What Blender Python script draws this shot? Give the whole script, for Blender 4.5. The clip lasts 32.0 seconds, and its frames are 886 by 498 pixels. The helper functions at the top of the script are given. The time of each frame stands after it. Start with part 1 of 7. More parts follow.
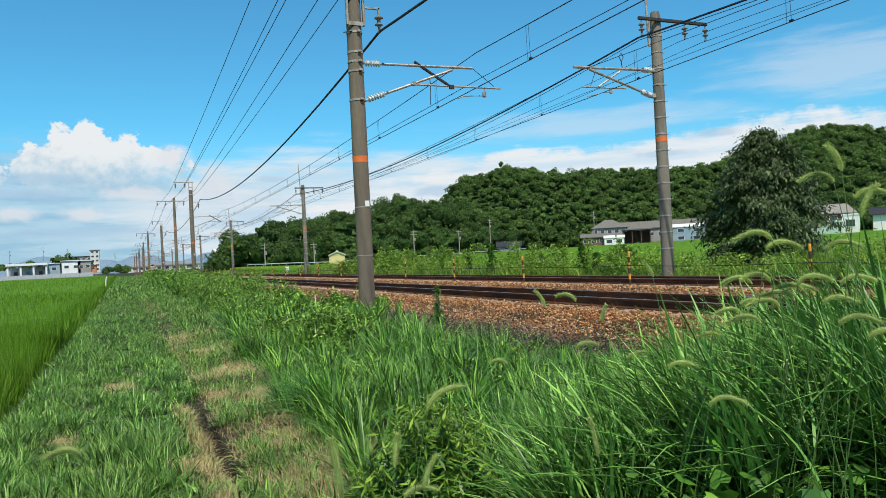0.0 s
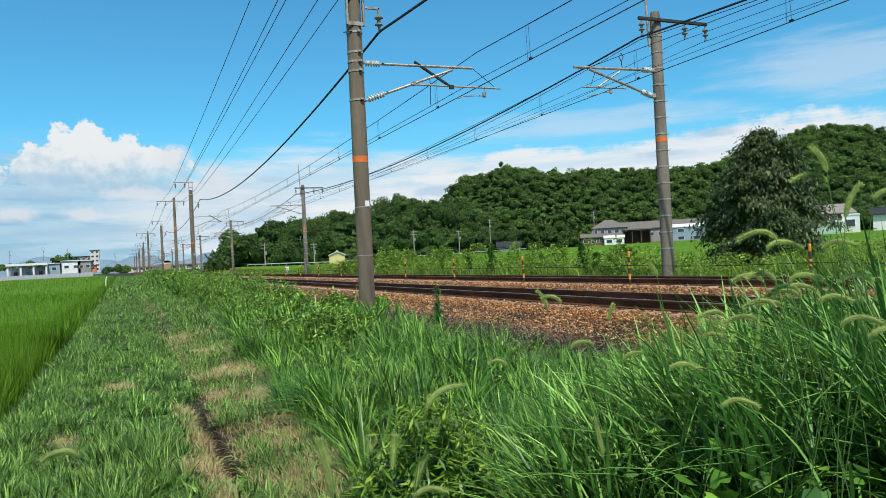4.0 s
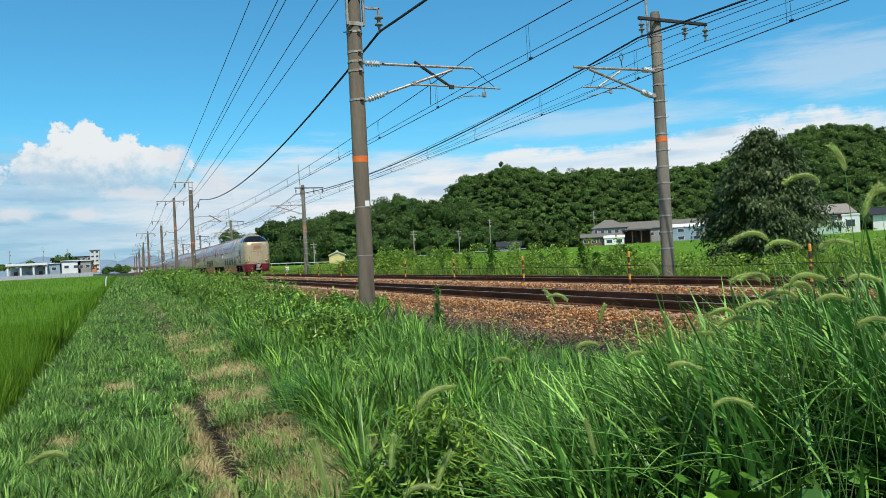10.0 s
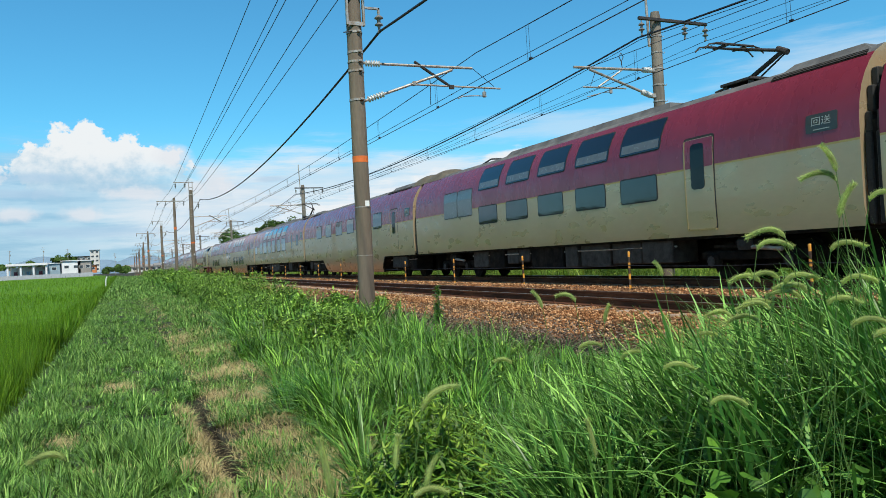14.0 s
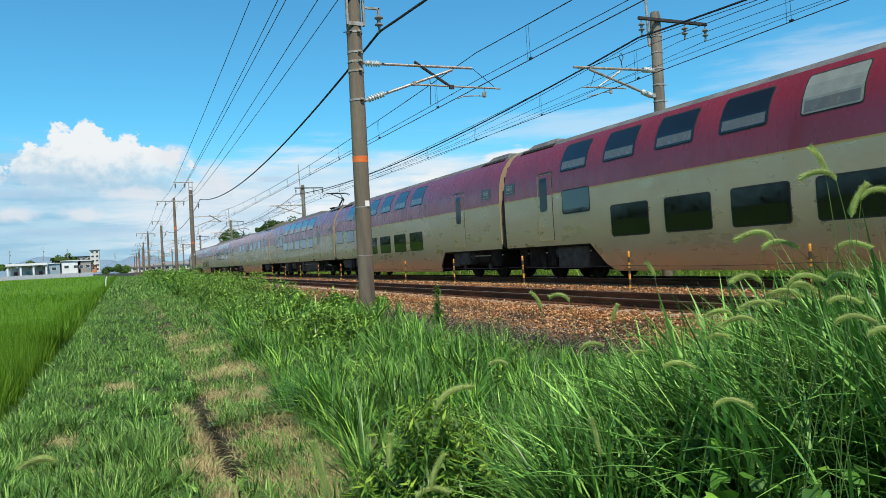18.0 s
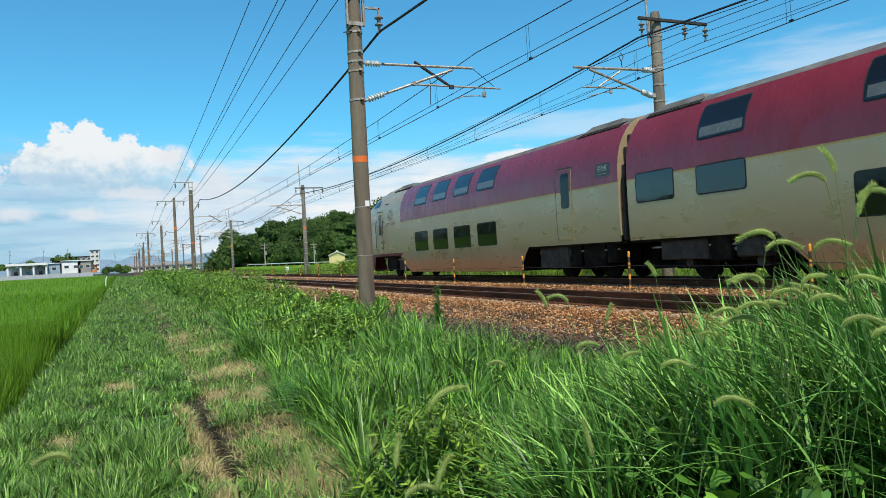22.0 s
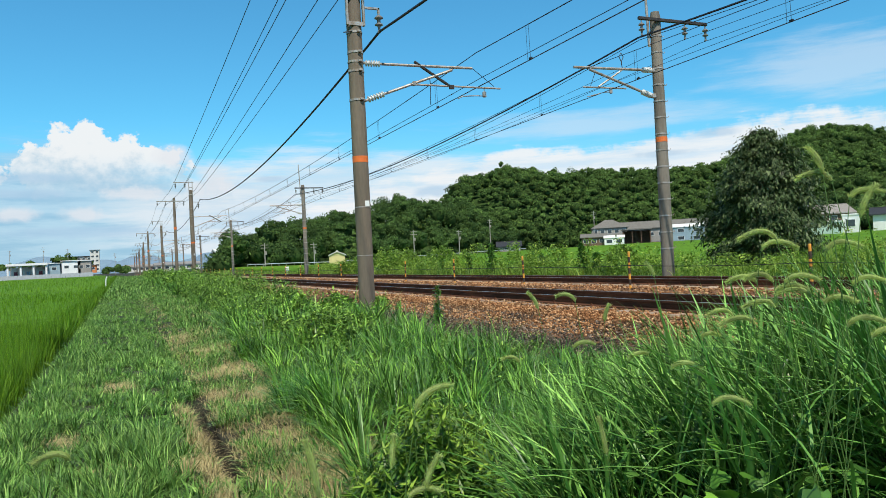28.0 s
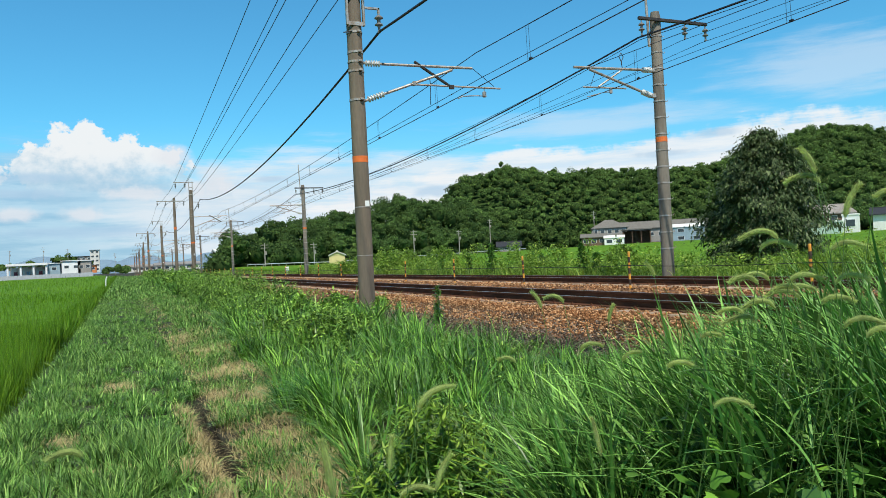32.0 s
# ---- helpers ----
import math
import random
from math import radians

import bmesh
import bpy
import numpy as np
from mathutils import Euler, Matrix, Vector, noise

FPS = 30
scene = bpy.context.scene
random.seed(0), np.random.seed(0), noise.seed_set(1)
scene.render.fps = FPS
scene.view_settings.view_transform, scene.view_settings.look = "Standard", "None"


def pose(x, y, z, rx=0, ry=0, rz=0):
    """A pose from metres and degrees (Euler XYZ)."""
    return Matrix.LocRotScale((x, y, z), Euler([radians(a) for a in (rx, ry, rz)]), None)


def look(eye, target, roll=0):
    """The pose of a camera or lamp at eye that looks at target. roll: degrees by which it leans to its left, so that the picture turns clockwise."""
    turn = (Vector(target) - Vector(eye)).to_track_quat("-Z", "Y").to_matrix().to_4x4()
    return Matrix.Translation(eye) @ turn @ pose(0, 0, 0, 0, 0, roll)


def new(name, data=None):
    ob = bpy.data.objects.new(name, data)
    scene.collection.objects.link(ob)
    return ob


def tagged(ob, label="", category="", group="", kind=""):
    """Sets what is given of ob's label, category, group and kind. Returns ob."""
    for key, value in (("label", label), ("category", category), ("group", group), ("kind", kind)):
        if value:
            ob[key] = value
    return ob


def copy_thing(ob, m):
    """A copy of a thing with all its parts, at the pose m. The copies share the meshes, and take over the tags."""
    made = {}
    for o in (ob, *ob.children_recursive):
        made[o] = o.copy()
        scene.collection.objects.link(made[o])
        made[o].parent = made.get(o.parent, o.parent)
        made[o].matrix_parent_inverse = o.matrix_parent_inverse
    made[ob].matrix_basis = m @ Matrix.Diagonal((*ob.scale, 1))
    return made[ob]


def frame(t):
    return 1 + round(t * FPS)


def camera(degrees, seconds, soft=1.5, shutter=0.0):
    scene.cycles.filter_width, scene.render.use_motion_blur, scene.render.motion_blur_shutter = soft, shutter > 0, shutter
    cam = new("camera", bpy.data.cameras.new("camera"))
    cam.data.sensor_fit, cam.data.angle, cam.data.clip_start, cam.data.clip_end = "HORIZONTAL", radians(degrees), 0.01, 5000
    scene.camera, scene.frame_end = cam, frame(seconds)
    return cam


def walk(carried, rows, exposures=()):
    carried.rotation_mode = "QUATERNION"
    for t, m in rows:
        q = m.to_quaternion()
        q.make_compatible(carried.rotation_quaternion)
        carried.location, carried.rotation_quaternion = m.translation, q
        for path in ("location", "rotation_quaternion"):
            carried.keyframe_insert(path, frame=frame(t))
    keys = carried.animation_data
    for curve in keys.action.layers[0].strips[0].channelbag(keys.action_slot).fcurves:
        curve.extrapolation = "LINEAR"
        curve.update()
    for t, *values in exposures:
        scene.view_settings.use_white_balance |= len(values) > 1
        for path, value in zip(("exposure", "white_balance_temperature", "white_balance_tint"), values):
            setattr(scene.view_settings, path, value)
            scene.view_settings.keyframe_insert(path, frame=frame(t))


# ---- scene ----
# camera on a tripod beside the line: y runs along the track, z = 0 is the rail top
cam = camera(61.55, 32.0, soft=0.6)
YAW, PITCH, ROLL = 0.407567, 0.010888, -2.8703
EYE = (0.0, 0.0, 0.8248)
AIM = (math.sin(YAW) * math.cos(PITCH), math.cos(YAW) * math.cos(PITCH), 0.8248 + math.sin(PITCH))
CAM_POSE = look(EYE, AIM, ROLL)
walk(cam, [(0.0, CAM_POSE), (32.0, CAM_POSE)], [(0.0, -0.08), (13.0, -0.08), (14.2, -0.01), (32.0, -0.01)])

# ---- daylight ----
SUN_DIR = Vector((-0.09, -0.53, 0.84)).normalized()
world = bpy.data.worlds.new("sky")
scene.world = world
world.use_nodes = True
wn, wl = world.node_tree.nodes, world.node_tree.links
for nd in list(wn):
    wn.remove(nd)


def wnode(kind, **sets):
    nd = wn.new(kind)
    for k, v in sets.items():
        nd.inputs[k].default_value = v
    return nd


def wmath(op, a, b=None, clamp=False):
    nd = wn.new("ShaderNodeMath")
    nd.operation, nd.use_clamp = op, clamp
    for i, v in enumerate((a, b)):
        if v is None:
            continue
        if isinstance(v, (int, float)):
            nd.inputs[i].default_value = v
        else:
            wl.new(v, nd.inputs[i])
    return nd.outputs[0]


def wramp(value, lo, hi):
    nd = wn.new("ShaderNodeMapRange")
    nd.interpolation_type = "SMOOTHSTEP"
    wl.new(value, nd.inputs[0])
    nd.inputs[1].default_value, nd.inputs[2].default_value = lo, hi
    return nd.outputs[0]


sky = wn.new("ShaderNodeTexSky")
sky.sky_type, sky.sun_disc = "NISHITA", False
sky.sun_elevation = math.asin(SUN_DIR.z)
sky.sun_rotation = math.atan2(SUN_DIR.x, SUN_DIR.y)
sky.air_density, sky.dust_density, sky.ozone_density = 1.0, 0.6, 2.0
coord = wn.new("ShaderNodeTexCoord")
xyz = wn.new("ShaderNodeSeparateXYZ")
wl.new(coord.outputs["Generated"], xyz.inputs[0])
# azimuth from the track's direction, to the right, and elevation, both in radians
azim = wmath("ARCTAN2", xyz.outputs[0], xyz.outputs[1])
elev = wmath("ARCSINE", xyz.outputs[2])


def cloud_noise(sx, sz, detail, rough, seed):
    comb = wn.new("ShaderNodeCombineXYZ")
    wl.new(wmath("MULTIPLY", azim, sx), comb.inputs[0])
    wl.new(wmath("MULTIPLY", elev, sz), comb.inputs[1])
    comb.inputs[2].default_value = seed
    nz = wnode("ShaderNodeTexNoise", Scale=1.0, Detail=detail, Roughness=rough)
    wl.new(comb.outputs[0], nz.inputs["Vector"])
    return nz.outputs["Fac"]


def blob(a0, e0, ra, re):
    """1 in the middle of an ellipse in the sky, 0 at its rim and beyond."""
    da = wmath("DIVIDE", wmath("SUBTRACT", azim, a0), ra)
    de = wmath("DIVIDE", wmath("SUBTRACT", elev, e0), re)
    rr = wmath("SQRT", wmath("ADD", wmath("MULTIPLY", da, da), wmath("MULTIPLY", de, de)))
    return wmath("SUBTRACT", 1.0, rr)


def wmax(*values):
    out = values[0]
    for v in values[1:]:
        out = wmath("MAXIMUM", out, v)
    return out


puff = cloud_noise(26, 30, 7, 0.6, 3.1)
fine = cloud_noise(70, 84, 5, 0.6, 7.7)
streak = cloud_noise(6, 46, 6, 0.62, 1.4)


def lumps(value, a, b):
    """Break a smooth shape up with two sizes of billows."""
    value = wmath("ADD", value, wmath("MULTIPLY", wmath("SUBTRACT", puff, 0.5), a))
    return wmath("ADD", value, wmath("MULTIPLY", wmath("SUBTRACT", fine, 0.5), b))


# heaped cloud far down the line, a smaller one beside it, and small puffs below
heap = wmax(blob(-0.045, 0.120, 0.065, 0.062), blob(-0.034, 0.152, 0.028, 0.036), blob(-0.082, 0.130, 0.038, 0.036), blob(0.010, 0.118, 0.065, 0.052), blob(0.048, 0.115, 0.046, 0.040),
            blob(0.108, 0.092, 0.032, 0.034), blob(-0.20, 0.115, 0.08, 0.035))
heap = lumps(heap, 1.0, 0.7)
heap_mask = wmath("MULTIPLY", wramp(heap, 0.08, 0.20), wramp(elev, 0.070, 0.150))
puffs = lumps(wmax(blob(-0.042, 0.074, 0.036, 0.014), blob(-0.113, 0.075, 0.036, 0.013), blob(0.02, 0.098, 0.05, 0.012), blob(0.112, 0.112, 0.036, 0.030), blob(0.092, 0.105, 0.026, 0.018), blob(0.066, 0.143, 0.030, 0.018)), 0.9, 0.6)
puff_mask = wmath("MULTIPLY", wramp(puffs, 0.05, 0.7), 0.75)
base = wmax(blob(-0.06, 0.065, 0.24, 0.115), blob(0.12, 0.05, 0.16, 0.085), blob(-0.3, 0.06, 0.3, 0.11))
base = wmath("ADD", base, wmath("MULTIPLY", wmath("SUBTRACT", streak, 0.5), 1.0))
base_mask = wmath("MULTIPLY", wramp(base, 0.02, 0.5), 0.85)
# bank of white cloud over the hill: its upper rim by bearing, (bearing / 1.2, height / 0.2)
rim = wn.new("ShaderNodeValToRGB")
rim.color_ramp.interpolation = "EASE"
RIM = [(0.08, 0.0), (0.178, 0.40), (0.29, 0.54), (0.354, 0.60), (0.42, 0.71), (0.505, 0.68), (0.63, 0.755), (0.72, 0.76), (0.80, 0.73), (0.95, 0.62)]
while len(rim.color_ramp.elements) < len(RIM):
    rim.color_ramp.elements.new(0.5)
for el_, (at, value) in zip(rim.color_ramp.elements, RIM):
    el_.position, el_.color = at, (value, value, value, 1)
wl.new(wmath("DIVIDE", azim, 1.2), rim.inputs[0])
bank = wmath("SUBTRACT", wmath("MULTIPLY", rim.outputs[0], 0.2), elev)
bank = wmath("ADD", bank, wmath("MULTIPLY", wmath("SUBTRACT", puff, 0.5), 0.032))
bank = wmath("ADD", bank, wmath("MULTIPLY", wmath("SUBTRACT", streak, 0.5), 0.05))
bank = wmath("ADD", bank, wmath("MULTIPLY", wmath("SUBTRACT", fine, 0.5), 0.012))
high = wramp(wmath("ADD", wmax(blob(-1.5, 0.42, 0.55, 0.20), blob(-2.3, 0.34, 0.5, 0.16)), wmath("MULTIPLY", wmath("SUBTRACT", streak, 0.5), 0.85)), 0.06, 0.36)
bank_mask = wmax(wmath("MULTIPLY", wramp(bank, -0.002, 0.014), 0.94), high)
# flat grey scraps in front of the white, and thin veils higher up
scraps = lumps(wmax(blob(0.401, 0.089, 0.040, 0.010), blob(0.768, 0.139, 0.034, 0.008), blob(0.185, 0.113, 0.034, 0.006), blob(0.70, 0.119, 0.05, 0.006), blob(-0.085, 0.117, 0.060, 0.008), blob(-0.11, 0.098, 0.08, 0.008), blob(-0.03, 0.052, 0.12, 0.010)), 0.8, 0.5)
scrap_mask = wmath("MULTIPLY", wramp(scraps, 0.0, 0.7), 0.65)
veil = wmax(blob(0.93, 0.205, 0.20, 0.050), blob(0.62, 0.165, 0.25, 0.03))
veil = wmath("ADD", veil, wmath("MULTIPLY", wmath("SUBTRACT", streak, 0.5), 1.5))
veil_mask = wmath("MULTIPLY", wramp(veil, 0.10, 0.75), 0.5)
# milky air between the heap and the bank
milk = wmax(blob(0.26, 0.060, 0.30, 0.105), blob(0.42, 0.080, 0.16, 0.065))
milk = wmath("ADD", milk, wmath("MULTIPLY", wmath("SUBTRACT", streak, 0.5), 0.9))
milk_mask = wmath("MULTIPLY", wramp(milk, 0.02, 0.42), 0.85)
haze = wmath("MULTIPLY", wramp(elev, 0.20, -0.01), 0.55)


def wmix(fac, a, b):
    nd = wn.new("ShaderNodeMix")
    nd.data_type = "RGBA"
    for sock, v in ((nd.inputs[0], fac), (nd.inputs[6], a), (nd.inputs[7], b)):
        if isinstance(v, tuple):
            sock.default_value = v
        else:
            wl.new(v, sock)
    return nd.outputs[2]


tint = wn.new("ShaderNodeMix")
tint.data_type, tint.blend_type = "RGBA", "MULTIPLY"
tint.inputs[0].default_value = 1.0
wl.new(sky.outputs[0], tint.inputs[6])
# the blue deepens and darkens towards the zenith
wl.new(wmix(wramp(elev, 0.34, 1.0), (0.58, 1.56, 1.78, 1), (0.24, 0.40, 0.52, 1)), tint.inputs[7])
shade = wramp(wmath("ADD", wmath("MULTIPLY", fine, 0.5), wmath("ADD", wmath("MULTIPLY", puff, 0.5), wmath("MULTIPLY", elev, 5.0))), 0.92, 1.26)
heap_col = wmix(shade, (5.0, 6.9, 8.3, 1), (9.2, 9.6, 9.8, 1))
bank_col = wmix(wramp(streak, 0.35, 0.6), (7.2, 8.6, 9.8, 1), (9.4, 9.7, 9.9, 1))
col = wmix(haze, tint.outputs[2], (5.6, 7.6, 9.4, 1))
col = wmix(veil_mask, col, (7.6, 8.6, 9.6, 1))
col = wmix(base_mask, col, wmix(wramp(streak, 0.40, 0.60), (3.5, 5.7, 7.7, 1), (5.2, 7.2, 8.8, 1)))
col = wmix(milk_mask, col, wmix(wramp(streak, 0.38, 0.6), (6.6, 8.2, 9.5, 1), (8.4, 9.1, 9.7, 1)))
col = wmix(bank_mask, col, bank_col)
col = wmix(heap_mask, col, heap_col)
col = wmix(puff_mask, col, (8.4, 8.7, 9.2, 1))
col = wmix(scrap_mask, col, (4.7, 6.7, 8.6, 1))
back = wnode("ShaderNodeBackground", Strength=0.094)
wl.new(col, back.inputs[0])
wout = wn.new("ShaderNodeOutputWorld")
wl.new(back.outputs[0], wout.inputs[0])

sun_data = bpy.data.lights.new("sun", "SUN")
sun_data.energy, sun_data.angle, sun_data.color = 5.0, radians(0.6), (1.0, 0.94, 0.83)
sun = new("sun", sun_data)
sun.matrix_world = look(SUN_DIR * 50, (0, 0, 0))

# ---- materials ----
def material(name, base, rough=0.7, metal=0.0, var=0.25, scale=6.0, bump=0.0, bump_scale=60.0, island=0.0, objvar=0.0, stretch=(1, 1, 1),
             spec=0.5, second=None, second_scale=1.5, second_lo=0.45, second_hi=0.62, coat=0.0, trans=0.0, third=None):
    """A procedural surface: base colour with grain at two scales, a second colour in patches, relief."""
    m = bpy.data.materials.new(name)
    m.use_nodes = True
    nt = m.node_tree
    nodes, links = nt.nodes, nt.links
    bsdf = nodes["Principled BSDF"]
    bsdf.inputs["Roughness"].default_value = rough
    bsdf.inputs["Metallic"].default_value = metal
    bsdf.inputs["Specular IOR Level"].default_value = spec
    bsdf.inputs["Coat Weight"].default_value = coat
    tc = nodes.new("ShaderNodeTexCoord")
    mp = nodes.new("ShaderNodeMapping")
    mp.inputs["Scale"].default_value = stretch
    links.new(tc.outputs["Object"], mp.inputs[0])

    def nz(sc, detail=4.0):
        n = nodes.new("ShaderNodeTexNoise")
        n.inputs["Scale"].default_value, n.inputs["Detail"].default_value = sc, detail
        links.new(mp.outputs[0], n.inputs["Vector"])
        return n.outputs["Fac"]

    def ramp(v, a, b, c, d):
        r = nodes.new("ShaderNodeMapRange")
        links.new(v, r.inputs[0])
        for i, x in enumerate((a, b, c, d)):
            r.inputs[i + 1].default_value = x
        return r.outputs[0]

    def mixc(fac, a, b, blend="MIX"):
        n = nodes.new("ShaderNodeMix")
        n.data_type, n.blend_type = "RGBA", blend
        for sock, v in ((n.inputs[0], fac), (n.inputs[6], a), (n.inputs[7], b)):
            if isinstance(v, (tuple, float, int)):
                sock.default_value = v
            else:
                links.new(v, sock)
        return n.outputs[2]

    col = (*base, 1)
    if second:
        col = mixc(ramp(nz(second_scale, 5.0), second_lo, second_hi, 0, 1), col, (*second, 1))
    value = ramp(nz(scale), 0.3, 0.7, 1 - var, 1 + var)
    grain = ramp(nz(scale * 9), 0.3, 0.7, 1 - var * 0.6, 1 + var * 0.6)
    mul = nodes.new("ShaderNodeMath")
    mul.operation = "MULTIPLY"
    links.new(value, mul.inputs[0])
    links.new(grain, mul.inputs[1])
    fac = mul.outputs[0]
    for amount, source in ((island, "ShaderNodeNewGeometry"), (objvar, "ShaderNodeObjectInfo")):
        if amount:
            g = nodes.new(source)
            rnd = g.outputs["Random Per Island"] if island and amount == island and source.endswith("Geometry") else g.outputs["Random"]
            if third:
                col = mixc(ramp(rnd, 0.62, 1.0, 0.0, 1.0), col, (*third, 1))
            m2 = nodes.new("ShaderNodeMath")
            m2.operation = "MULTIPLY"
            links.new(fac, m2.inputs[0])
            links.new(ramp(rnd, 0, 1, 1 - amount, 1 + amount), m2.inputs[1])
            fac = m2.outputs[0]
    hsv = nodes.new("ShaderNodeHueSaturation")
    if isinstance(col, tuple):
        hsv.inputs["Color"].default_value = col
    else:
        links.new(col, hsv.inputs["Color"])
    links.new(fac, hsv.inputs["Value"])
    links.new(hsv.outputs[0], bsdf.inputs["Base Color"])
    links.new(ramp(nz(scale * 2.3), 0.3, 0.7, max(0.02, rough - 0.12), min(1, rough + 0.12)), bsdf.inputs["Roughness"])
    if bump:
        bp = nodes.new("ShaderNodeBump")
        bp.inputs["Strength"].default_value, bp.inputs["Distance"].default_value = bump, 0.02
        links.new(nz(bump_scale, 6.0), bp.inputs["Height"])
        links.new(bp.outputs[0], bsdf.inputs["Normal"])
    if trans:
        tr = nodes.new("ShaderNodeBsdfTranslucent")
        links.new(hsv.outputs[0], tr.inputs[0])
        mx = nodes.new("ShaderNodeMixShader")
        mx.inputs[0].default_value = trans
        links.new(bsdf.outputs[0], mx.inputs[1])
        links.new(tr.outputs[0], mx.inputs[2])
        links.new(mx.outputs[0], nodes["Material Output"].inputs[0])
    return m


def glow(name, colour, strength):
    m = bpy.data.materials.new(name)
    m.use_nodes = True
    b = m.node_tree.nodes["Principled BSDF"]
    b.inputs["Base Color"].default_value = (*colour, 1)
    b.inputs["Emission Color"].default_value = (*colour, 1)
    b.inputs["Emission Strength"].default_value = strength
    return m


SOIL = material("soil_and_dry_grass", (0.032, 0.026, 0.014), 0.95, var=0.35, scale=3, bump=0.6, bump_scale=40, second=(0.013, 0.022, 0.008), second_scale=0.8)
FIELD = material("rice_canopy", (0.085, 0.195, 0.010), 0.8, var=0.3, scale=1.6, bump=1.0, bump_scale=14, second=(0.11, 0.225, 0.012), second_scale=0.05, stretch=(1, 0.35, 1), spec=0.1)
RICE = material("rice_leaf", (0.088, 0.21, 0.008), 0.6, var=0.1, scale=0.6, island=0.4, trans=0.25, third=(0.15, 0.27, 0.015), spec=0.25)
GRASS = material("grass_leaf", (0.100, 0.225, 0.038), 0.42, var=0.2, scale=0.8, island=0.55, trans=0.05, third=(0.19, 0.35, 0.05), second=(0.055, 0.18, 0.020), second_scale=0.7, spec=0.3)
SHORT = material("mown_grass_leaf", (0.108, 0.24, 0.042), 0.5, var=0.2, scale=0.8, island=0.6, trans=0.05, third=(0.24, 0.37, 0.09), second=(0.06, 0.175, 0.026), second_scale=0.9, spec=0.25)
WEED = material("weed_leaf", (0.19, 0.33, 0.036), 0.55, var=0.2, scale=0.5, island=0.45, trans=0.42, third=(0.34, 0.43, 0.08), second=(0.12, 0.25, 0.026), second_scale=0.35)
STRAW = material("dry_straw", (0.50, 0.41, 0.20), 0.85, var=0.2, scale=2, island=0.4, trans=0.15, third=(0.26, 0.22, 0.10))
REED = material("tall_grass_leaf", (0.132, 0.280, 0.052), 0.42, var=0.12, scale=1.2, island=0.55, trans=0.05, third=(0.22, 0.41, 0.09), second=(0.075, 0.21, 0.036), second_scale=2.5, spec=0.35)
LEAF = material("broad_leaf", (0.068, 0.175, 0.022), 0.42, var=0.15, scale=2, island=0.5, trans=0.10, third=(0.15, 0.30, 0.032), spec=0.4)
DARKLEAF = material("dark_tree_leaf", (0.045, 0.078, 0.026), 0.50, var=0.2, scale=0.6, island=0.5, trans=0.15, third=(0.12, 0.155, 0.065), spec=0.25)
WOODS = material("wood_canopy", (0.068, 0.129, 0.030), 0.75, var=0.35, scale=0.09, island=0.16, trans=0.05, third=(0.105, 0.170, 0.036), second=(0.045, 0.088, 0.022), second_scale=0.13, spec=0.1)
EVERGREEN = material("evergreen_canopy", (0.052, 0.101, 0.026), 0.75, var=0.35, scale=0.09, island=0.16, trans=0.05, third=(0.082, 0.138, 0.031), second=(0.026, 0.058, 0.017), second_scale=0.13, spec=0.1)
# near-black green that paints the shade in and between the crowns
WOODSHADE = material("wood_interior", (0.034, 0.062, 0.018), 0.95, var=0.4, scale=0.5, bump=1.0, bump_scale=2.0, spec=0.02)
BARK = material("bark", (0.10, 0.075, 0.05), 0.9, var=0.3, scale=4, bump=0.6, bump_scale=25, stretch=(1, 1, 0.2))
SEED = material("seed_head", (0.52, 0.62, 0.22), 0.8, var=0.2, scale=20, trans=0.55, island=0.3)
BALLAST = material("ballast_bed", (0.205, 0.10, 0.048), 0.95, var=0.5, scale=9, bump=1.0, bump_scale=26, second=(0.12, 0.065, 0.04), second_scale=1.2, spec=0.15)
STONE = material("ballast_stone", (0.34, 0.155, 0.065), 0.95, var=0.2, scale=10, island=0.7, third=(0.40, 0.26, 0.14), second=(0.17, 0.092, 0.045), second_scale=0.7, spec=0.15)
TOEGRAVEL = material("grey_gravel", (0.15, 0.113, 0.082), 0.95, var=0.25, scale=9, island=0.6, third=(0.22, 0.175, 0.135), second=(0.075, 0.06, 0.048), second_scale=1.1, spec=0.15)
RAILSIDE = material("rusty_rail", (0.075, 0.033, 0.019), 0.9, var=0.3, scale=12, bump=0.2, second=(0.12, 0.048, 0.024), second_scale=4, stretch=(1, 0.15, 1), spec=0.2)
RAILTOP = material("polished_rail_head", (0.42, 0.38, 0.35), 0.28, 0.9, var=0.1, scale=8, stretch=(1, 0.05, 1))
SLEEPER = material("sleeper_concrete", (0.30, 0.22, 0.16), 0.9, var=0.25, scale=10, bump=0.3, objvar=0.2)
CONCRETE = material("pole_concrete", (0.175, 0.138, 0.10), 0.85, var=0.18, scale=3, bump=0.25, bump_scale=50, second=(0.105, 0.082, 0.062), second_scale=1.8, second_lo=0.48, second_hi=0.68, stretch=(1, 1, 0.18))
GREYCONC = material("pale_concrete", (0.205, 0.18, 0.145), 0.85, var=0.2, scale=3, bump=0.2, second=(0.095, 0.082, 0.066), second_scale=2.2, second_lo=0.48, second_hi=0.66, stretch=(1, 1, 0.18))
GALV = material("galvanised_steel", (0.42, 0.40, 0.37), 0.5, 0.4, var=0.2, scale=14, second=(0.28, 0.22, 0.17), second_scale=7)
DARKSTEEL = material("dark_steel", (0.055, 0.045, 0.04), 0.6, 0.4, var=0.3, scale=10)
